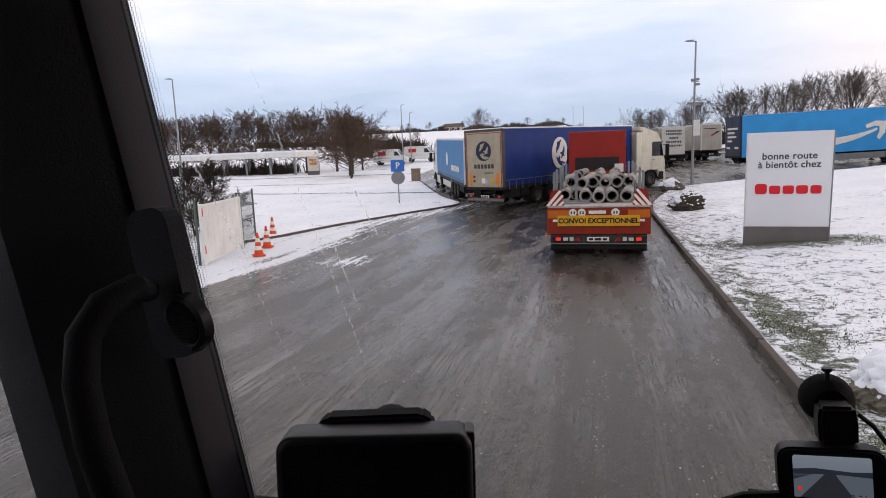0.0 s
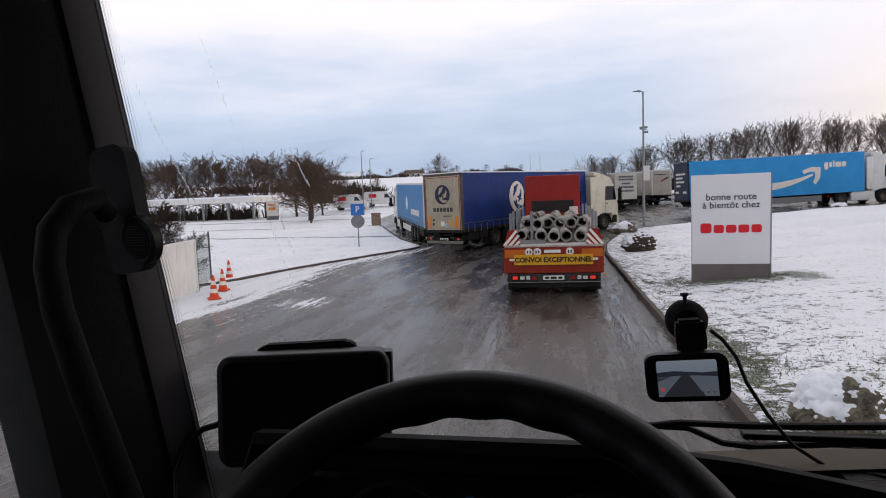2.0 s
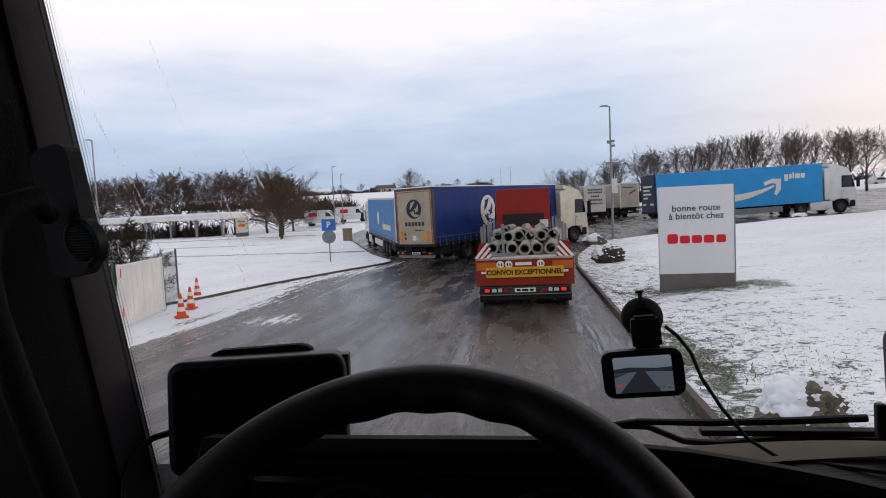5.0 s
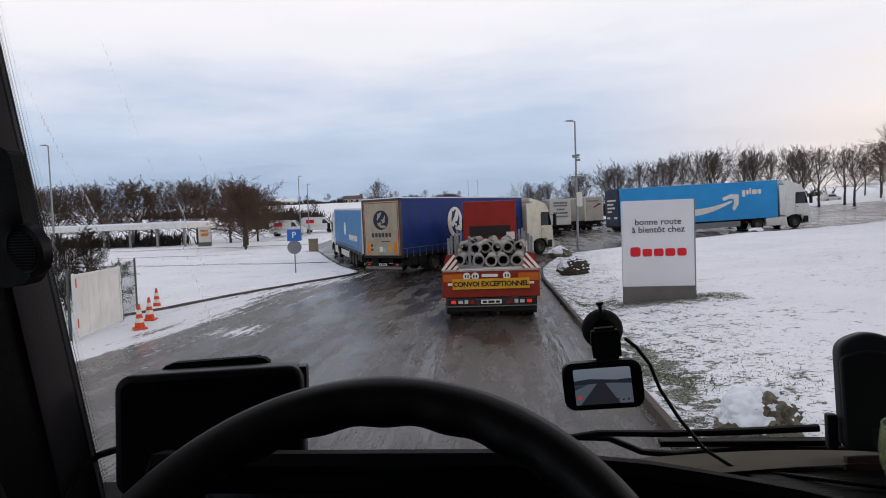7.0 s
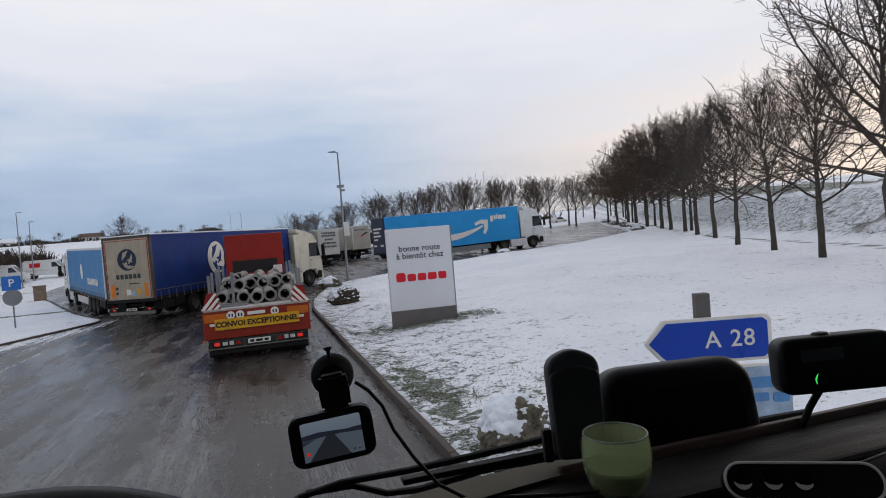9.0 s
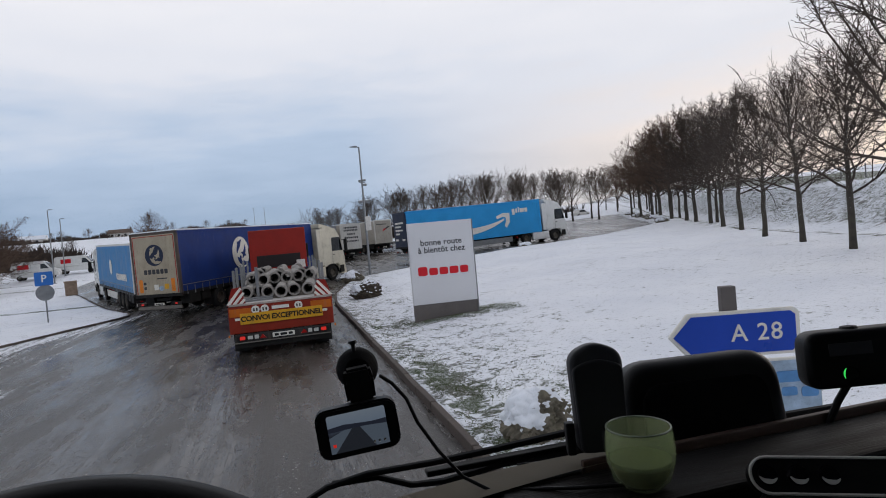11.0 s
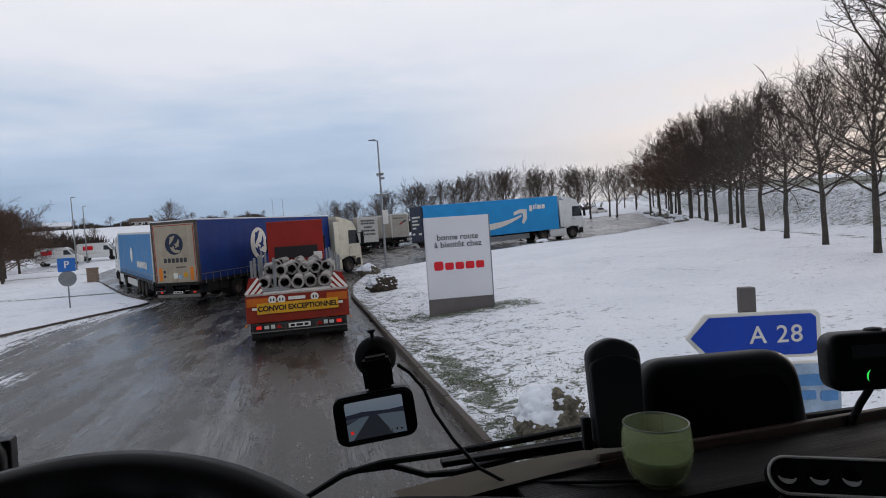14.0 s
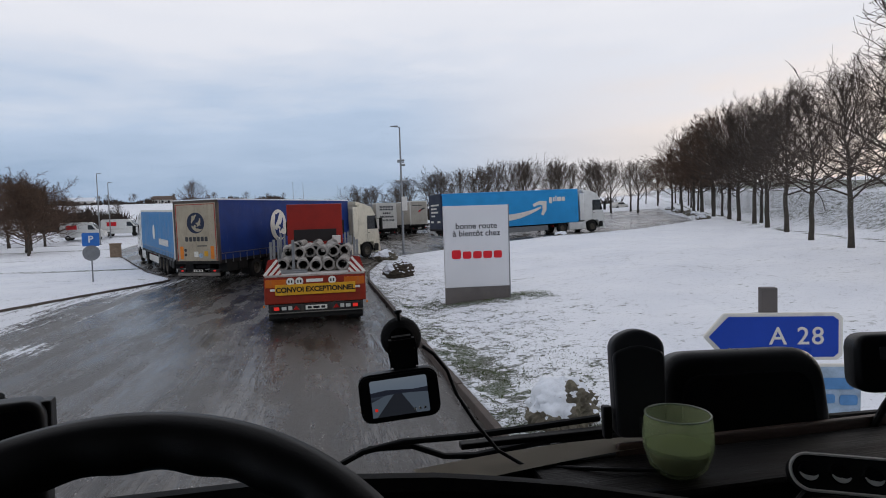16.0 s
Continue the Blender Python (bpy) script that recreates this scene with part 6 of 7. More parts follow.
def scrub():
    """Far hedgerows: many twigs in long low bands."""
    rnd = random.Random(8)
    pts, faces = [], []
    for x0, y0, x1, y1, h, n in ((-33.5, 116, -46, 118, 3.8, 2600), (-160, 385, -15, 405, 4.0, 1800), (-10, 118, 40, 112, 3.4, 3000), (-60, 300, 60, 300, 4, 1000), (30, 150, 75, 145, 3.5, 1000), (-120, 200, -60, 180, 4, 1000), (-44, 82, -78, 90, 2.4, 1500)):
        for _ in range(n):
            f = rnd.random()
            x, y = x0 + (x1 - x0) * f + rnd.gauss(0, 0.8), y0 + (y1 - y0) * f + rnd.gauss(0, 2.0)
            z = land(x, y)
            hh = h * rnd.uniform(0.35, 1.0) * (0.75 + 0.35 * math.sin(f * 40 + x0))
            w = rnd.uniform(0.03, 0.07) * (1 + y / 150)
            a = rnd.uniform(-0.35, 0.35)
            b = len(pts)
            bx, by = rnd.uniform(-0.9, 0.9), rnd.uniform(-0.5, 0.5)
            pts += [(x - w, y, z), (x + w, y, z), (x, y + w, z), (x + a * hh + bx, y + by, z + hh), (x + a * hh * 0.5 + bx * 0.4 - w, y, z + hh * 0.5), (x + a * hh * 0.5 + bx * 0.4 + w, y, z + hh * 0.5),
                    (x + a * hh * 0.5 + bx * 0.4, y + w, z + hh * 0.5), (x + a * hh - bx * 1.1, y - by, z + hh * 0.86)]
            faces += [(b, b + 1, b + 5, b + 4), (b + 1, b + 2, b + 6, b + 5), (b + 2, b, b + 4, b + 6), (b + 4, b + 5, b + 3), (b + 5, b + 6, b + 3), (b + 6, b + 4, b + 3), (b + 4, b + 5, b + 7), (b + 6, b + 4, b + 7)]
    me = bpy.data.meshes.new("scrub")
    me.from_pydata(pts, [], faces)
    me.materials.append(TWIG)
    tagged(new("scrub", me), "far leafless scrub and hedgerow", "hedgerow", kind="stuff")


scrub()


# fence on top of the bank
def bank_fence():
    root = thing("bank_fence", "thin wire fence on posts along the top of the bank", "fence")
    wires = {z: [] for z in (0.5, 0.95, 1.4)}
    for k in range(26):
        s = -14 + k * 5.0
        x, y = 21.7 + s * 0.464 + 15.5 * 0.886, 21.7 + s * 0.886 - 15.5 * 0.464
        z = land(x, y) + 0.1
        p = part("post", box(-0.04, 0.04, -0.04, 0.04, -0.2, 1.5, 0.006, seg=1), STEEL, root)
        p.location = (x, y, z)
        for h in wires:
            wires[h].append((x, y, z + h))
    for h, line in wires.items():
        part("wire", tube(line, 0.008, 3), STEEL, root)


bank_fence()


# vans and the shelter across the verge
def van(x, y, heading, mark=True):
    root = thing("van", "white panel van parked across the snowy verge", "van", "parked vans", m=pose(x, y, land(x, y) + 0.12, 0, 0, heading))
    prof = [(-2.7, 0.4), (-2.75, 1.0), (-2.7, 2.35), (-2.5, 2.5), (0.9, 2.5), (1.3, 2.35), (2.0, 1.45), (2.7, 1.2), (2.8, 0.9), (2.8, 0.4)]
    body = part("body", prism(prof, -0.97, 0.97, "x", 0.06), WHITE_CAB, root, smooth=True)
    for s in (-1, 1):
        part("side_window", prism([(0.75, 1.45), (0.8, 2.1), (1.25, 2.1), (1.75, 1.45)], *sorted((s * 0.95, s * 0.978)), "x"), AUTO_GLASS, body)
        for yy in (-1.75, 1.75):
            wheel(root, s * 0.86, yy, 0.34, s)
        if mark:
            part("red_mark", box(*sorted((s * 0.972, s * 0.980)), -1.9, -0.6, 1.5, 2.1), SIGN_RED, body)
            part("lower_stripe", box(*sorted((s * 0.972, s * 0.980)), -2.6, 0.4, 1.0, 1.12), LAMP_CLEAR, body)
    part("windscreen", prism([(1.36, 2.28), (1.40, 2.30), (2.02, 1.50), (1.98, 1.46)], -0.85, 0.85, "x"), AUTO_GLASS, body)


van(-32.3, 94.5, -85)
van(-28.2, 98.0, -88)
van(-23.5, 103.0, 80, False)

car = thing("car", "small car under snow parked by the far road", "car", m=pose(61.0, 115.0, land(61.0, 115.0), 0, 0, -70))
cb = part("body", prism([(-2.0, 0.3), (-2.05, 0.8), (-1.5, 0.95), (-1.1, 1.4), (0.5, 1.42), (1.1, 0.95), (1.95, 0.8), (2.0, 0.3)], -0.85, 0.85, "x", 0.08), DOOR_WHITE, car, smooth=True)
part("roof_snow", box(-0.75, 0.75, -1.1, 0.5, 1.40, 1.50, 0.05), CAP, car)
part("bonnet_snow", box(-0.75, 0.75, 1.1, 1.9, 0.86, 0.97, 0.05), CAP, car)
for s in (-1, 1):
    part("side_window", prism([(-1.2, 0.95), (-1.0, 1.3), (0.45, 1.3), (0.9, 0.95)], *sorted((s * 0.83, s * 0.857)), "x"), AUTO_GLASS, cb)
    for yy in (-1.3, 1.3):
        wheel(car, s * 0.76, yy, 0.31, s)

sh = thing("picnic_shelter", "long low open shelter with a snow-covered flat roof", "shelter", m=pose(-37.4, 76.0, land(-37.4, 76.0) + 0.1, 0, 0, 80.7))
part("roof", box(-3.0, 3.0, 0, 30, 2.35, 3.0, 0.03), GATE, sh)
part("roof_snow", box(-2.95, 2.95, 0.05, 29.95, 3.0, 3.2, 0.05), CAP, sh)
for k in range(8):
    for s in (-2.6, 2.6):
        part("post", box(s - 0.1, s + 0.1, 0.4 + k * 4.1, 0.6 + k * 4.1, 0, 2.35), POLE, sh)
bd = thing("notice_board", "upright pale notice board with a dark post", "board", m=pose(-35.0, 72.0, land(-35.0, 72.0) + 0.1, 0, 0, 25))
part("panel", box(-0.7, 0.7, -0.06, 0.06, 0.5, 2.4, 0.02), DOOR_WHITE, bd)
part("frame", box(-0.76, 0.76, -0.05, 0.05, 0, 0.5, 0.02), SIGN_GREY, bd)
bars(bd, [(0, 1.9, 0.9, 0.2), (0, 1.4, 0.9, 0.35)], LAMP_ORANGE, lambda u, v, d: (u, -0.061 - d, v), "picture_block")

# farm houses on the far rise
for k, (x, y, w) in enumerate(((-92, 396, 12), (-140, 402, 14))):
    hs_ = thing("farmhouse", "far farmhouse with a snowy roof on the rise", "house", "far houses", m=pose(x, y, land(x, y), 0, 0, 10 * k))
    part("wall", box(-w / 2, w / 2, -4, 4, -1.5, 2.2), RENDER_W, hs_)
    part("roof", prism([(-4.6, 2.1), (0, 4.6), (4.6, 2.1)], -w / 2 - 0.4, w / 2 + 0.4, "x"), CAP if k % 2 else ROOF_T, hs_)
    for j in range(3):
        part("window", box(-w / 2 + 2 + j * 3.5, -w / 2 + 3.2 + j * 3.5, -4.06, -3.9, 0.4, 1.6), AUTO_GLASS, hs_)

# ---------- the cab that the camera sits in ----------
CX = 0.85          # middle of the cab


def screen_y(x, z):
    return 2.0 - 0.28 * abs((x - CX) / 1.1) ** 4 - 0.16 * (z - 2.3)


cab = thing("truck_cab", "dark lorry cab interior with pillar, dashboard and steering wheel", "truck cab")

# windscreen: a curved pane with thickness left out of sight behind the trim
bm = bmesh.new()
gx = [-0.30 + 2.30 * i / 40 for i in range(41)]
gz = [2.02 + 1.45 * j / 16 for j in range(17)]
vs = [[bm.verts.new((x, screen_y(x, z), z)) for x in gx] for z in gz]
for j in range(16):
    for i in range(40):
        bm.faces.new((vs[j][i], vs[j][i + 1], vs[j + 1][i + 1], vs[j + 1][i]))
ws = part("windscreen", bm, WINDSCREEN, cab, "large clear windscreen with dried streaks", smooth=True)
ws.visible_shadow = False


def pillar_edge(z):
    return -0.205 - 0.175 * (z - 2.22)


# left pillar: a swept trim section
bm = bmesh.new()
sect = [(0.0, 0.0), (-0.012, -0.035), (-0.045, -0.075), (-0.085, -0.10), (-0.115, -0.125), (-0.185, -0.118), (-0.232, -0.080), (-0.24, -0.02), (-0.19, 0.05), (-0.05, 0.045), (-0.008, 0.02)]
rings = []
for k in range(15):
    z = 1.75 + 1.8 * k / 14
    rings.append([bm.verts.new((pillar_edge(z) + a, 1.70 + b, z)) for a, b in sect])
for r, s in zip(rings, rings[1:]):
    for i in range(len(sect)):
        bm.faces.new((r[i], r[(i + 1) % len(sect)], s[(i + 1) % len(sect)], s[i]))
bm.faces.new(rings[0])
bm.faces.new(rings[-1])
pil = part("pillar", bm, PILLAR, cab, "grey-black moulded pillar trim", smooth=True)
bm = bmesh.new()
strip = [(0.002, -0.004), (-0.009, -0.036), (-0.015, -0.044), (-0.012, -0.036), (-0.004, -0.018)]
rings = []
for k in range(15):
    z = 1.75 + 1.8 * k / 14
    rings.append([bm.verts.new((pillar_edge(z) + a, 1.698 + b, z)) for a, b in strip])
for r, s in zip(rings, rings[1:]):
    for i in range(len(strip)):
        bm.faces.new((r[i], r[(i + 1) % len(strip)], s[(i + 1) % len(strip)], s[i]))
part("edge_strip", bm, EDGE_TRIM, pil, "paler grey strip along the glass", smooth=True)
# dotted frit along the glass edge
pts, faces = [], []
for k in range(440):
    z = 2.05 + 1.25 * k / 439
    for j in range(4):
        r = 0.0013 * (1 - 0.2 * j)
        x = pillar_edge(z) + 0.001 + 0.0024 * j + (0.0012 if k % 2 else 0)
        y = 1.705 + 0.003 * j
        b = len(pts)
        pts += [(x + r * math.cos(a * math.tau / 6), y, z + r * math.sin(a * math.tau / 6)) for a in range(6)]
        faces.append(tuple(range(b, b + 6)))
me = bpy.data.meshes.new("frit_dots")
me.from_pydata(pts, [], faces)
me.materials.append(FRIT)
part("frit_dots", me, None, ws, "black dotted glass edge")["kind"] = "stuff"
# tweeter on its plate
plate_bm = bmesh.new()
merge(plate_bm, prism(rounded(0.062, 0.16, 0.02), -0.006, 0.014, "y"), Matrix.Translation((-0.240, 1.620, 2.575)) @ Matrix.Rotation(radians(-10), 4, "Z") @ Matrix.Rotation(radians(-9), 4, "Y"))
part("speaker_plate", plate_bm, PILLAR, pil, smooth=False)
tw = part("speaker", lathe([(0.0, -0.012), (0.026, -0.010), (0.030, -0.014), (0.036, -0.010), (0.037, 0.01), (0.0, 0.012)], 28, axis="y"), SATIN, pil, "round ribbed tweeter grille", smooth=True)
TW = Matrix.Translation((-0.208, 1.612, 2.537)) @ Matrix.Rotation(radians(-15), 4, "Z") @ Matrix.Rotation(radians(8), 4, "X") @ Matrix.Diagonal((0.84, 0.55, 0.84, 1))
tw.matrix_local = TW
bm = bmesh.new()
for k in range(13):
    u = -0.024 + k * 0.004
    hh = math.sqrt(max(0, 0.0262 ** 2 - u * u))
    box(-hh, hh, -0.0145, -0.011, u - 0.0012, u + 0.0012, bm=bm)
part("grille_ribs", bm, PLASTIC, pil).matrix_local = TW
# grab handle
part("grab_handle", tube([(-0.245, 1.60, 2.572), (-0.206, 1.540, 2.589), (-0.214, 1.512, 2.580), (-0.221, 1.494, 2.556), (-0.215, 1.480, 2.520), (-0.200, 1.470, 2.475), (-0.170, 1.462, 2.40), (-0.13, 1.462, 2.28), (-0.12, 1.50, 2.16)],
                         [0.012, 0.013, 0.014, 0.0145, 0.0145, 0.0145, 0.0145, 0.0145, 0.014], 14), PLASTIC, pil, "moulded black grab handle", smooth=True)

# shell of the cab, closed round the camera; window openings in both doors
def side_wall(x, t, name):
    bm = bmesh.new()
    a, b = sorted((x, x + t))
    box(a, b, -0.8, 1.68, 1.2, 2.12, bm=bm)
    box(a, b, -0.8, 1.68, 2.98, 3.55, bm=bm)
    box(a, b, -0.8, 0.35, 2.12, 2.98, bm=bm)
    return part(name, bm, PLASTIC, cab)


door_l = side_wall(-0.50, -0.06, "left_door")
part("door_glass", box(-0.535, -0.530, 0.35, 1.68, 2.12, 2.98), WINDSCREEN, door_l).visible_shadow = False
door_r = side_wall(2.20, 0.06, "right_door")
part("door_glass", box(2.230, 2.235, 0.35, 1.68, 2.12, 2.98), WINDSCREEN, door_r).visible_shadow = False
part("roof_lining", box(-0.56, 2.26, -0.8, 1.86, 3.47, 3.55), PLASTIC, cab)
part("rear_wall", box(-0.56, 2.26, -0.86, -0.8, 1.2, 3.55), PLASTIC, cab)
part("cab_floor", box(-0.56, 2.26, -0.8, 2.05, 1.15, 1.2), PLASTIC, cab)
part("right_pillar", tube([(2.02, 1.70, 1.9), (2.10, 1.60, 3.5)], 0.09, 10), PILLAR, cab, smooth=True)
mir = part("left_mirror", box(-1.02, -0.62, 1.80, 1.98, 2.56, 3.35, 0.05), PLASTIC, cab, "black wing mirror housing outside the door", smooth=True)
part("mirror_arm", tube([(-0.50, 1.72, 2.66), (-0.72, 1.85, 2.64)], 0.02, 8), PLASTIC, mir)

# lower body of the cab, down to its front wheels
low = part("lower_body", box(-0.56, 2.26, -0.8, 2.08, 0.42, 1.14, 0.03), WHITE_CAB, cab, "white lower cab body")
part("bumper", box(-0.54, 2.24, 1.95, 2.14, 0.32, 0.75, 0.04), DARK, low)
part("front_panel", box(-0.40, 2.10, 2.075, 2.12, 0.80, 1.95, 0.02), WHITE_CAB, cab)
for s, x in ((-1, -0.36), (1, 2.06)):
    wheel(cab, x, 0.6, 0.51, s)

# dashboard: hood over the dials, sloping down into the tray on the passenger side
def hood_z(x):
    return float(np.interp(x, (-0.42, -0.13, -0.07, 0.35, 0.49, 0.62, 0.82, 0.975, 1.3), (2.14, 2.15, 2.302, 2.302, 2.288, 2.264, 2.214, 2.190, 2.178)))


bm = bmesh.new()
rows = []
for i in range(53):
    x = -0.42 + 2.60 * i / 52
    h = hood_z(x)
    rows.append([bm.verts.new(p) for p in ((x, 1.62, 1.75), (x, 1.668, h - 0.22), (x, 1.664, h - 0.05), (x, 1.625, h - 0.026), (x, 1.598, h - 0.012), (x, 1.603, h),
                                           (x, 1.63, h - 0.006), (x, 1.66, h - 0.032), (x, 1.70, min(h - 0.05, 2.20)), (x, 1.75, min(h - 0.06, 2.172)), (x, 1.86, min(2.165 + 0.010 * sm(0.45, 0.6, x), h - 0.02)), (x, 1.96, min(2.13 + 0.018 * sm(0.45, 0.6, x), h - 0.03)), (x, 1.98, 1.75))])
for r, s in zip(rows, rows[1:]):
    for k in range(12):
        bm.faces.new((r[k], r[k + 1], s[k + 1], s[k]))
dash = part("dashboard", bm, DASH, cab, "black textured dashboard with a dial hood", smooth=True)
part("dash_mat", box(0.66, 2.0, 1.70, 1.826, 2.176, 2.190, 0.006), MAT_DARK, dash, "dark brown grained tray lining")
part("wood_rim", box(0.80, 2.0, 1.827, 1.838, 2.170, 2.205, 0.003), WOOD, dash, "dark wooden tray rim")
bm = bmesh.new()
up_, lo_ = [], []
for i in range(13):
    f = i / 12
    x = 0.50 + 0.62 * f
    up_.append(bm.verts.new((x, 1.935 - 0.02 * f, 2.158 + 0.02 * math.sin(math.pi * f))))
    lo_.append(bm.verts.new((x + 0.02, 1.80 + 0.05 * f, 2.186 + 0.012 * math.sin(math.pi * f))))
for i in range(12):
    bm.faces.new((up_[i], up_[i + 1], lo_[i + 1], lo_[i]))
bmesh.ops.solidify(bm, geom=bm.faces[:], thickness=0.006)
part("beige_trim", bm, BEIGE, dash, "beige strip along the windscreen", smooth=True)
part("tray_slot", box(0.70, 0.80, 1.70, 1.71, 2.186, 2.193, 0.002), PILLAR, dash)

# dials under the hood
clu = part("instrument_panel", box(-0.04, 0.47, 1.650, 1.664, 2.04, 2.236, 0.008), GLOSSY, cab, "dark instrument panel with two dials")
for u in (0.093, 0.338):
    M_ = Matrix.Translation((u, 1.648, 2.148))
    part("dial", lathe([(0.074, -0.003), (0.078, -0.006), (0.080, 0.003)], 32, axis="y"), PILLAR, clu, "dark dial ring").matrix_local = M_
    bm = bmesh.new()
    for k in range(25):
        a = radians(-40 + 260 * k / 24)
        box(0.044, 0.053, -0.002, 0.0, -0.0018, 0.0018, bm=bm, m=Matrix.Rotation(-a, 4, "Y"))
    part("dial_ticks", bm, LAMP_CLEAR, clu, "pale dial ticks").matrix_local = M_
for k in range(6):
    part("display_icon", box(0.178 + k * 0.0130, 0.189 + k * 0.0130, 1.645, 1.649, 2.197, 2.209, 0.001, seg=1), ICON_BLUE if k == 0 else ICON_GREY, clu, "blue lit icon" if k == 0 else "")

# steering wheel
WC, WT, WR = Vector((0.221, 1.324, 2.244)), 0.732, 0.225
WM = Matrix.Translation(WC) @ Matrix.Rotation(WT, 4, "X")
ring = [(WR * math.cos(a), WR * math.sin(a), 0) for a in (k * math.tau / 240 for k in range(240))]
rim_bm = tube(ring, 0.021, 12, closed=True)
for v in rim_bm.verts:      # finger grips on the inside of the upper rim
    a, r = math.atan2(v.co.y, v.co.x), math.hypot(v.co.x, v.co.y)
    if radians(48) < a < radians(132) and r < WR:
        k = 1 - 0.0035 * (0.5 + 0.5 * math.cos(a * 24)) * (WR - r) / 0.021 / r
        v.co.x, v.co.y = v.co.x * k, v.co.y * k
stw = part("steering_wheel", rim_bm, LEATHER, cab, "black leather steering wheel", smooth=True)
stw.matrix_local = WM
bm = bmesh.new()
for a in (-20, 200, 255, 285):
    c, s = math.cos(radians(a)), math.sin(radians(a))
    tube([(0.05 * c, 0.05 * s - 0.02, -0.02), (0.14 * c, 0.14 * s - 0.01, -0.012), (WR * c, WR * s, 0)], [0.03, 0.022, 0.016], 8, bm)
part("spokes", bm, SATIN, stw, smooth=True)
part("hub", lathe([(0.0, 0.02), (0.07, 0.012), (0.085, -0.02), (0.05, -0.09), (0.0, -0.09)], 24, at=(0, -0.02, -0.01)), SATIN, stw, smooth=True)
for a in (24, 156):
    c, s = math.cos(radians(a)), math.sin(radians(a))
    part("rim_joint", tube([((WR) * math.cos(radians(a - 0.4)), WR * math.sin(radians(a - 0.4)), 0), (WR * math.cos(radians(a + 0.4)), WR * math.sin(radians(a + 0.4)), 0)], 0.0216, 12), PLASTIC, stw)

# wipers outside the glass
def wiper(name, pts, r):
    w = part(name, tube([(x, screen_y(x, z) + 0.035 + dy, z) for x, z, dy in pts], r, 8), SATIN, cab, "black wiper arm resting below the glass", smooth=True)
    return w


w1 = wiper("wiper", [(0.36, 2.118, 0.0), (0.43, 2.150, 0), (0.50, 2.160, 0), (0.62, 2.157, 0), (0.74, 2.160, 0), (0.88, 2.166, 0)], [0.005, 0.006, 0.006, 0.0065, 0.007, 0.007])
part("blade", box(0.60, 0.90, 2.02, 2.04, 2.146, 2.157, 0.003), SATIN, w1)
part("screw", box(0.765, 0.785, 2.012, 2.018, 2.137, 2.142), CHROME, w1)
w2 = wiper("wiper", [(0.44, 2.150, 0.01), (0.52, 2.146, 0.01), (0.58, 2.118, 0.01), (0.64, 2.112, 0.01), (0.76, 2.125, 0.01), (1.5, 2.12, 0.01)], [0.006, 0.006, 0.006, 0.007, 0.008, 0.008])
part("scuttle", box(-0.25, 1.95, 1.99, 2.07, 1.95, 2.085, 0.02), SATIN, cab, "black scuttle panel below the windscreen")

# dried streaks and drops on the left of the windscreen
pts, faces = [], []


def streak(x0, z0, x1, z1, w, seed):
    rnd = random.Random(seed)
    n = 130
    for k in range(n):
        if rnd.random() < 0.45:
            continue
        f = k / n
        x, z = x0 + (x1 - x0) * f + rnd.uniform(-0.0008, 0.0008), z0 + (z1 - z0) * f
        ww, hh = w * rnd.uniform(0.2, 1.0), rnd.uniform(0.0008, 0.004)
        b = len(pts)
        y = screen_y(x, z) - 0.003
        pts.extend([(x - ww, y, z), (x, y, z - hh), (x + ww, y, z), (x, y, z + hh)])
        faces.append((b, b + 1, b + 2, b + 3))


for k, (x0, z0, x1, z1, w) in enumerate(((-0.17, 2.80, -0.10, 2.42, 0.0011), (-0.245, 2.78, -0.17, 2.40, 0.0009), (-0.23, 2.70, -0.20, 2.58, 0.0012), (-0.12, 2.60, -0.10, 2.50, 0.0009), (-0.09, 2.66, -0.07, 2.60, 0.0008))):
    streak(x0, z0, x1, z1, w, k)
me = bpy.data.meshes.new("water_streaks")
me.from_pydata(pts, [], faces)
me.materials.append(STREAK)
part("dried_water_film", me, None, ws, "dried pale water streaks")["kind"] = "stuff"

# ---------- loose devices in the cab ----------
gps = thing("satnav", "black satnav tablet on a windscreen mount, screen dark", "satnav", m=pose(-0.060, 1.732, 2.287, -6, 0.5, 14) @ Matrix.Diagonal((1.01, 1, 1.05, 1)))
gb = part("case", pillow(rounded(0.238, 0.148, 0.02, 6), -0.012, 0.040, 0.007), SATIN, gps, smooth=True)
part("screen", prism(rounded(0.220, 0.130, 0.012), -0.0135, -0.0125, "y"), GLOSSY, gb)
part("sun_hood", prism([(-0.082, 0.045), (-0.080, 0.070), (-0.066, 0.081), (0.056, 0.083), (0.071, 0.074), (0.077, 0.045)], 0.036, 0.070, "y", 0.004), PLASTIC, gps)
part("side_rail", box(0.110, 0.123, 0.006, 0.045, -0.02, 0.070, 0.004), SATIN, gps)
part("mount_arm", tube([(0, 0.015, 0.03), (0.01, 0.06, 0.04), (0.01, 0.10, 0.036)], 0.012, 10), SATIN, gps, smooth=True)
part("suction_cup", lathe([(0.0, -0.01), (0.02, -0.01), (0.036, 0.012), (0.036, 0.016), (0.0, 0.018)], 20, axis="y", at=(0.01, 0.105, 0.036)), SATIN, gps, smooth=True)
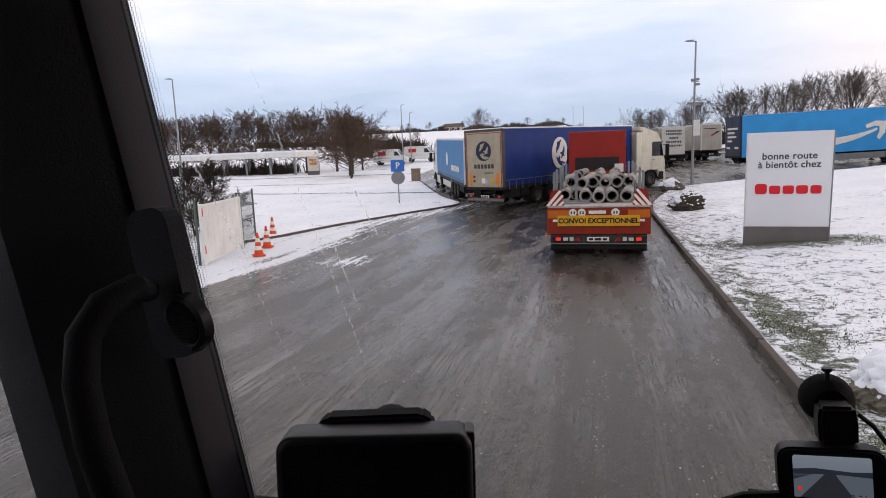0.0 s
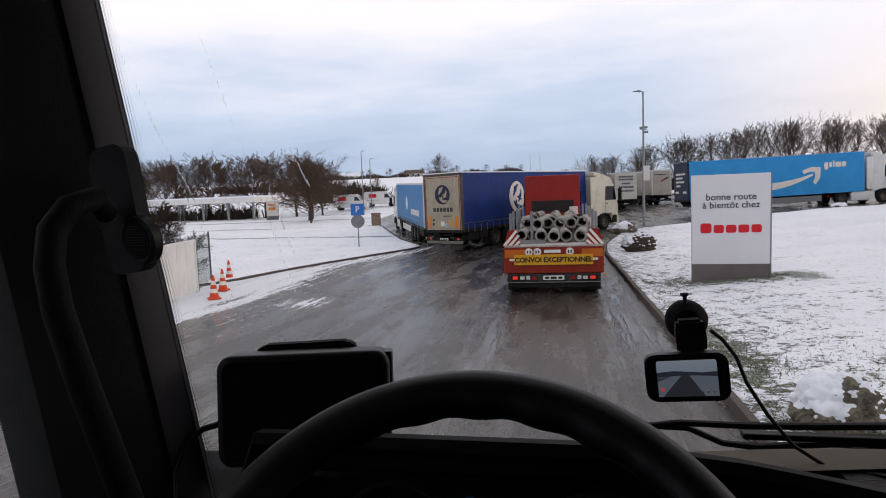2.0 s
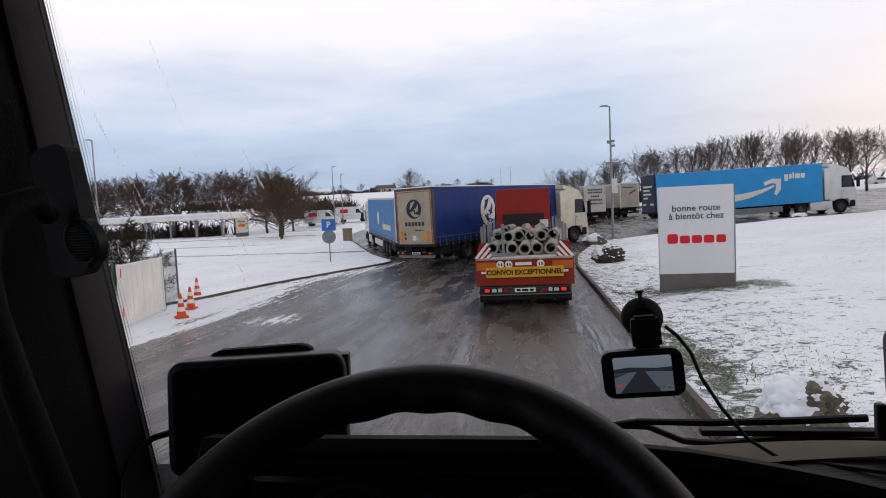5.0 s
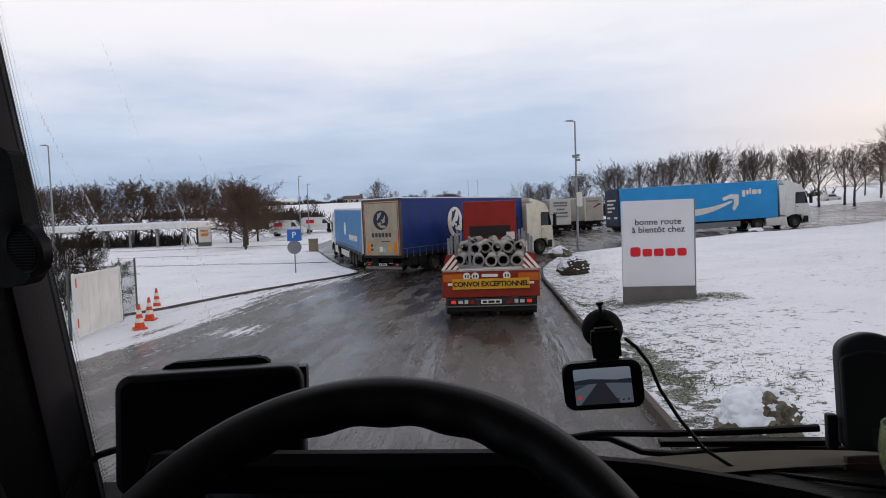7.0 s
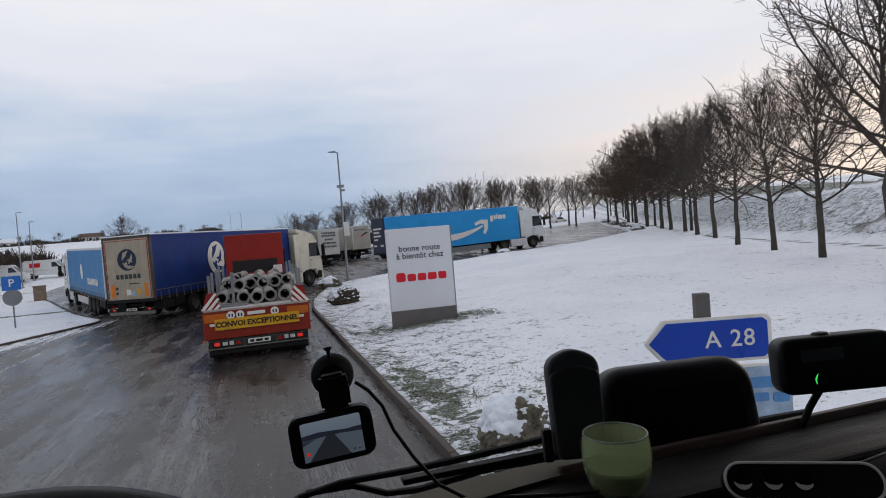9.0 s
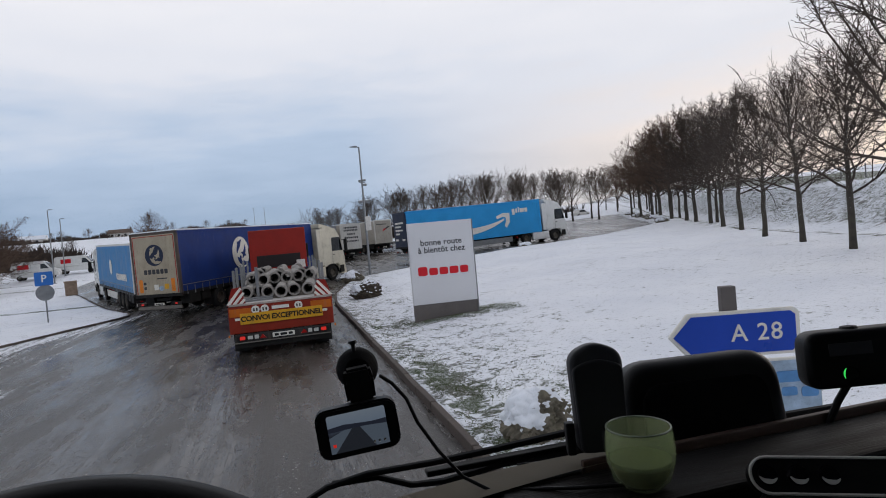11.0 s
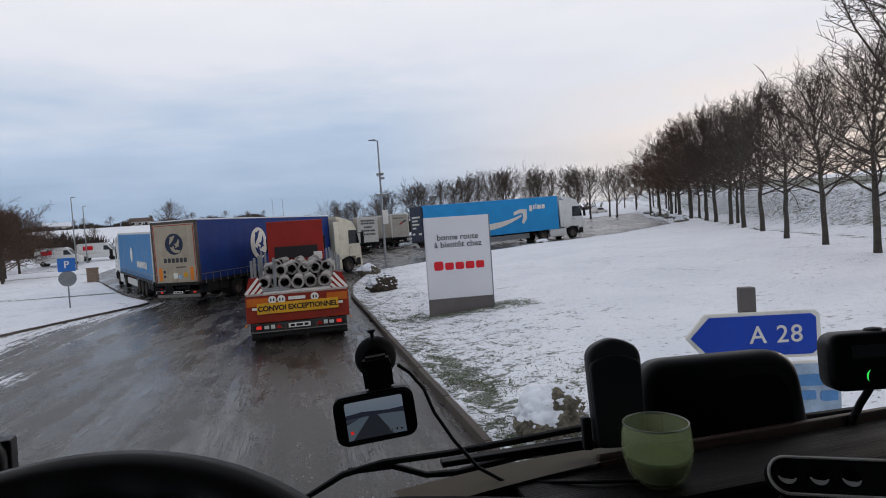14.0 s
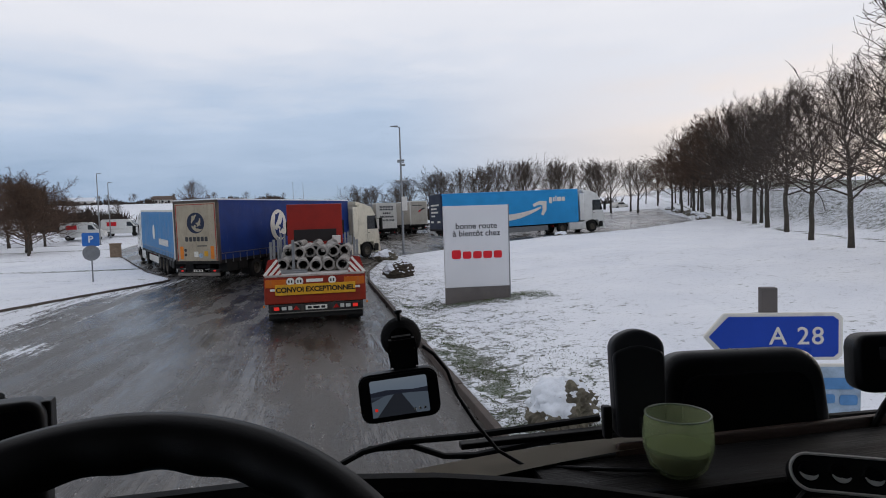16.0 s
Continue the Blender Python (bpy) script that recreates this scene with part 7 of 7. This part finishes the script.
gc = tagged(part("power_cable", tube([(-0.172, 1.71, 2.27), (-0.195, 1.69, 2.267), (-0.212, 1.67, 2.25), (-0.214, 1.65, 2.22), (-0.195, 1.62, 2.18), (-0.15, 1.60, 2.15)], [0.005, 0.0045, 0.0028, 0.0028, 0.0028, 0.0028], 8), SATIN, smooth=True),
            "thin black power cable looping from the satnav", "cable")

dc = thing("dash_camera", "black dash camera hanging from a suction mount, screen lit", "dash camera", m=pose(0.473, 1.845, 2.308, -4, -5, -6))
body = part("case", prism(rounded(0.112, 0.068, 0.015, 6), -0.012, 0.014, "y", 0.003), SATIN, dc, smooth=True)
part("screen", prism(rounded(0.080, 0.051, 0.003), -0.0136, -0.0125, "y"), SCREEN, body, "lit screen showing the road ahead")
sf = lambda u, v, d: (u, -0.0136 - d, v)
plate(body, [(-0.040, -0.0255), (0.040, -0.0255), (0.040, 0.003), (0.012, 0.006), (-0.012, 0.006), (-0.040, -0.004)], SCREEN_SNOW, sf, "screen_snow", 0.0002)
plate(body, [(-0.034, -0.0255), (0.022, -0.0255), (0.002, 0.006), (-0.006, 0.006)], SCREEN_ROAD, sf, "screen_road", 0.0003)
plate(body, [(-0.040, 0.003), (-0.012, 0.004), (0.012, 0.004), (0.040, 0.002), (0.040, 0.009), (0.02, 0.008), (-0.018, 0.011), (-0.040, 0.009)], SCREEN_DARK, sf, "screen_horizon", 0.0004)
for k in range(3):
    part("screen_icon", box(0.018 + k * 0.007, 0.021 + k * 0.007, -0.0146, -0.0136, -0.0215, -0.0185), WHITE_INK, body)
part("record_icon", box(-0.036, -0.032, -0.0146, -0.0136, -0.017, -0.013), LAMP_RED, body)
part("stem", prism([(-0.008, 0.033), (0.032, 0.033), (0.033, 0.062), (0.030, 0.080), (-0.006, 0.080), (-0.009, 0.062)], 0.0, 0.03, "y", 0.004), SATIN, dc, smooth=True)
part("suction_cup", lathe([(0.0, -0.012), (0.018, -0.012), (0.028, -0.002), (0.031, 0.012), (0.031, 0.018), (0.0, 0.02)], 24, axis="y", at=(0.012, 0.045, 0.072)), PLASTIC, dc, smooth=True)
part("locking_knob", lathe([(0.0, 0.006), (0.006, 0.006), (0.0065, 0.003), (0.003, 0.0), (0.003, -0.014)], 12, at=(0.012, 0.045, 0.109)), SATIN, dc, smooth=True)
tagged(part("camera_cable", tube([(0.515, 1.885, 2.366), (0.532, 1.888, 2.352), (0.552, 1.89, 2.325), (0.565, 1.885, 2.288), (0.59, 1.875, 2.245), (0.62, 1.86, 2.205), (0.655, 1.84, 2.185), (0.70, 1.81, 2.19), (0.76, 1.77, 2.196), (0.82, 1.75, 2.196)], 0.0028, 8), SATIN, smooth=True),
       "thin black cable running down from the dash camera", "cable")
tagged(part("dash_cable", tube([(0.87, 1.60, 2.196), (0.92, 1.62, 2.197), (0.98, 1.66, 2.197), (1.06, 1.67, 2.197), (1.14, 1.655, 2.197), (1.25, 1.67, 2.197)], 0.0025, 8), SATIN, smooth=True),
       "thin dark cable lying on the dashboard tray", "cable")

tg = thing("toll_badge", "upright dark grey toll badge on the windscreen", "toll badge", m=pose(0.849, 1.858, 2.289, -8, 0, -16))
CASE_GREY = surf("dark_grey_case", (0.040, 0.040, 0.043), 0.5, var=0.1, scale=8)
arch = [(-0.038, -0.083, 0.014), (0.039, -0.083, 0.014), (0.042, 0.068, 0.018), (0.0, 0.088, 0.022), (-0.041, 0.068, 0.018)]
part("case", pillow(softened(arch), -0.014, 0.020, 0.007), CASE_GREY, tg, smooth=True)
part("front_cover", pillow(softened([(-0.036, -0.081, 0.012), (0.037, -0.081, 0.012), (0.040, 0.048, 0.010), (0.0, 0.062, 0.022), (-0.039, 0.048, 0.010)]), -0.019, -0.010, 0.004), surf("charcoal_cover", (0.022, 0.022, 0.024), 0.5, var=0.1, scale=8), tg, "darker front cover", smooth=True)
part("label", box(-0.004, 0.034, -0.0202, -0.0185, -0.074, -0.050), CASE_GREY, tg, "small grey label")
for k in range(3):
    part("label_bar", box(0.0, 0.030, -0.0208, -0.0202, -0.070 + k * 0.007, -0.068 + k * 0.007), PILLAR, tg)
part("clip", box(-0.056, -0.042, -0.01, 0.012, -0.085, -0.035, 0.004), SATIN, tg)

bx = thing("monitor_back", "large black rounded monitor housing beside the toll badge", "device", m=pose(1.063, 1.902, 2.229, -10, 0, -12) @ Matrix.Diagonal((0.91, 1, 1, 1)))
part("case", pillow(softened([(-0.158, -0.085, 0.01), (0.158, -0.085, 0.01), (0.152, 0.088, 0.06), (-0.150, 0.083, 0.06)], 8), -0.034, 0.034, 0.026, 6), SATIN, bx, smooth=True)
part("back_cover", pillow(softened([(-0.125, -0.080, 0.01), (0.125, -0.080, 0.01), (0.120, 0.050, 0.04), (-0.118, 0.046, 0.04)], 8), -0.0375, -0.028, 0.004), PLASTIC, bx, smooth=True)
part("top_seam", box(-0.001, 0.001, -0.012, 0.020, 0.082, 0.0865), CHROME, bx)

al = thing("driver_monitor", "small black cab device on a bent arm with a green light", "device", m=pose(1.299, 1.79, 2.303, -6, -2.5, -24))
part("case", pillow(softened([(-0.094, -0.048, 0.025), (0.092, -0.046, 0.025), (0.092, 0.046, 0.020), (-0.090, 0.046, 0.025)], 6), -0.020, 0.030, 0.010), SATIN, al, smooth=True)
part("display_strip", box(-0.057, 0.008, -0.0212, -0.0195, 0.006, 0.026), CASE_GREY, al)
part("green_lamp", lathe([(0.010, -0.0205), (0.0105, -0.0225), (0.0125, -0.0225), (0.013, -0.0205)], 20, axis="y", at=(-0.030, 0, -0.024)), PLASTIC, al, "lamp bezel")
part("green_lamp_lit", prism(crescent(0.0120, 120, 215, 0.0022, -0.030, -0.024), -0.0228, -0.0222, "y"), GREEN_LED, al, "small green light")
part("top_button", lathe([(0.0, 0.052), (0.012, 0.050), (0.016, 0.045)], 14, at=(-0.012, 0.004, 0)), SATIN, al)
part("arm", tube([(-0.02, 0.01, -0.04), (-0.04, 0.02, -0.075), (-0.06, 0.03, -0.12)], 0.006, 8), SATIN, al, smooth=True)
part("cable", tube([(0.09, 0.0, -0.015), (0.15, 0.0, 0.0), (0.28, 0.02, 0.01), (0.5, 0.03, -0.02)], 0.005, 8), SATIN, al, smooth=True)

cd = thing("candle_glass", "pale green candle in a rounded glass on the dashboard", "candle", m=pose(0.846, 1.745, 2.191) @ Matrix.Diagonal((0.90, 0.90, 0.84, 1)))
part("glass", lathe([(0.0, 0.002), (0.030, 0.002), (0.043, 0.016), (0.0505, 0.042), (0.0525, 0.062), (0.0510, 0.085), (0.0490, 0.100), (0.0470, 0.100), (0.0485, 0.085), (0.049, 0.062), (0.047, 0.042)], 40), CANDLE_GLASS, cd, smooth=True)
part("wax", lathe([(0.0, 0.050), (0.040, 0.051), (0.0462, 0.048), (0.0440, 0.034), (0.038, 0.018), (0.027, 0.007), (0.0, 0.006)], 40), WAX, cd, "dull green wax", smooth=True)
part("rim", tube([(0.048 * math.cos(a), 0.048 * math.sin(a), 0.1005) for a in (k * math.tau / 40 for k in range(40))], 0.0016, 8, closed=True), GLASS_RIM, cd, smooth=True)

bt = thing("button_panel", "black pill-shaped control with a pale rim and three round buttons", "control panel", m=pose(1.04, 1.625, 2.212, -32, 3, -22))
part("case", prism(rounded(0.196, 0.047, 0.0225, 6), -0.006, 0.012, "y", 0.002), SATIN, bt, smooth=True)
outl = rounded(0.194, 0.045, 0.022, 6)
part("rim", tube([(a, -0.006, b) for a, b in outl], 0.0021, 6, closed=True), DOOR_WHITE, bt)
for k in range(3):
    part("button", lathe([(0.0, -0.010), (0.011, -0.0095), (0.013, -0.006)], 18, axis="y", at=(-0.077 + k * 0.0375, 0, 0)), GLOSSY, bt)
    # glint on each button, put in as a pale crescent plate
    part("button_glint", prism(crescent(0.0115, 190, 340, 0.005, -0.077 + k * 0.0375, 0.0), -0.0106, -0.0098, "y"), LAMP_CLEAR, bt, "pale crescent drawn as a glint on the button")
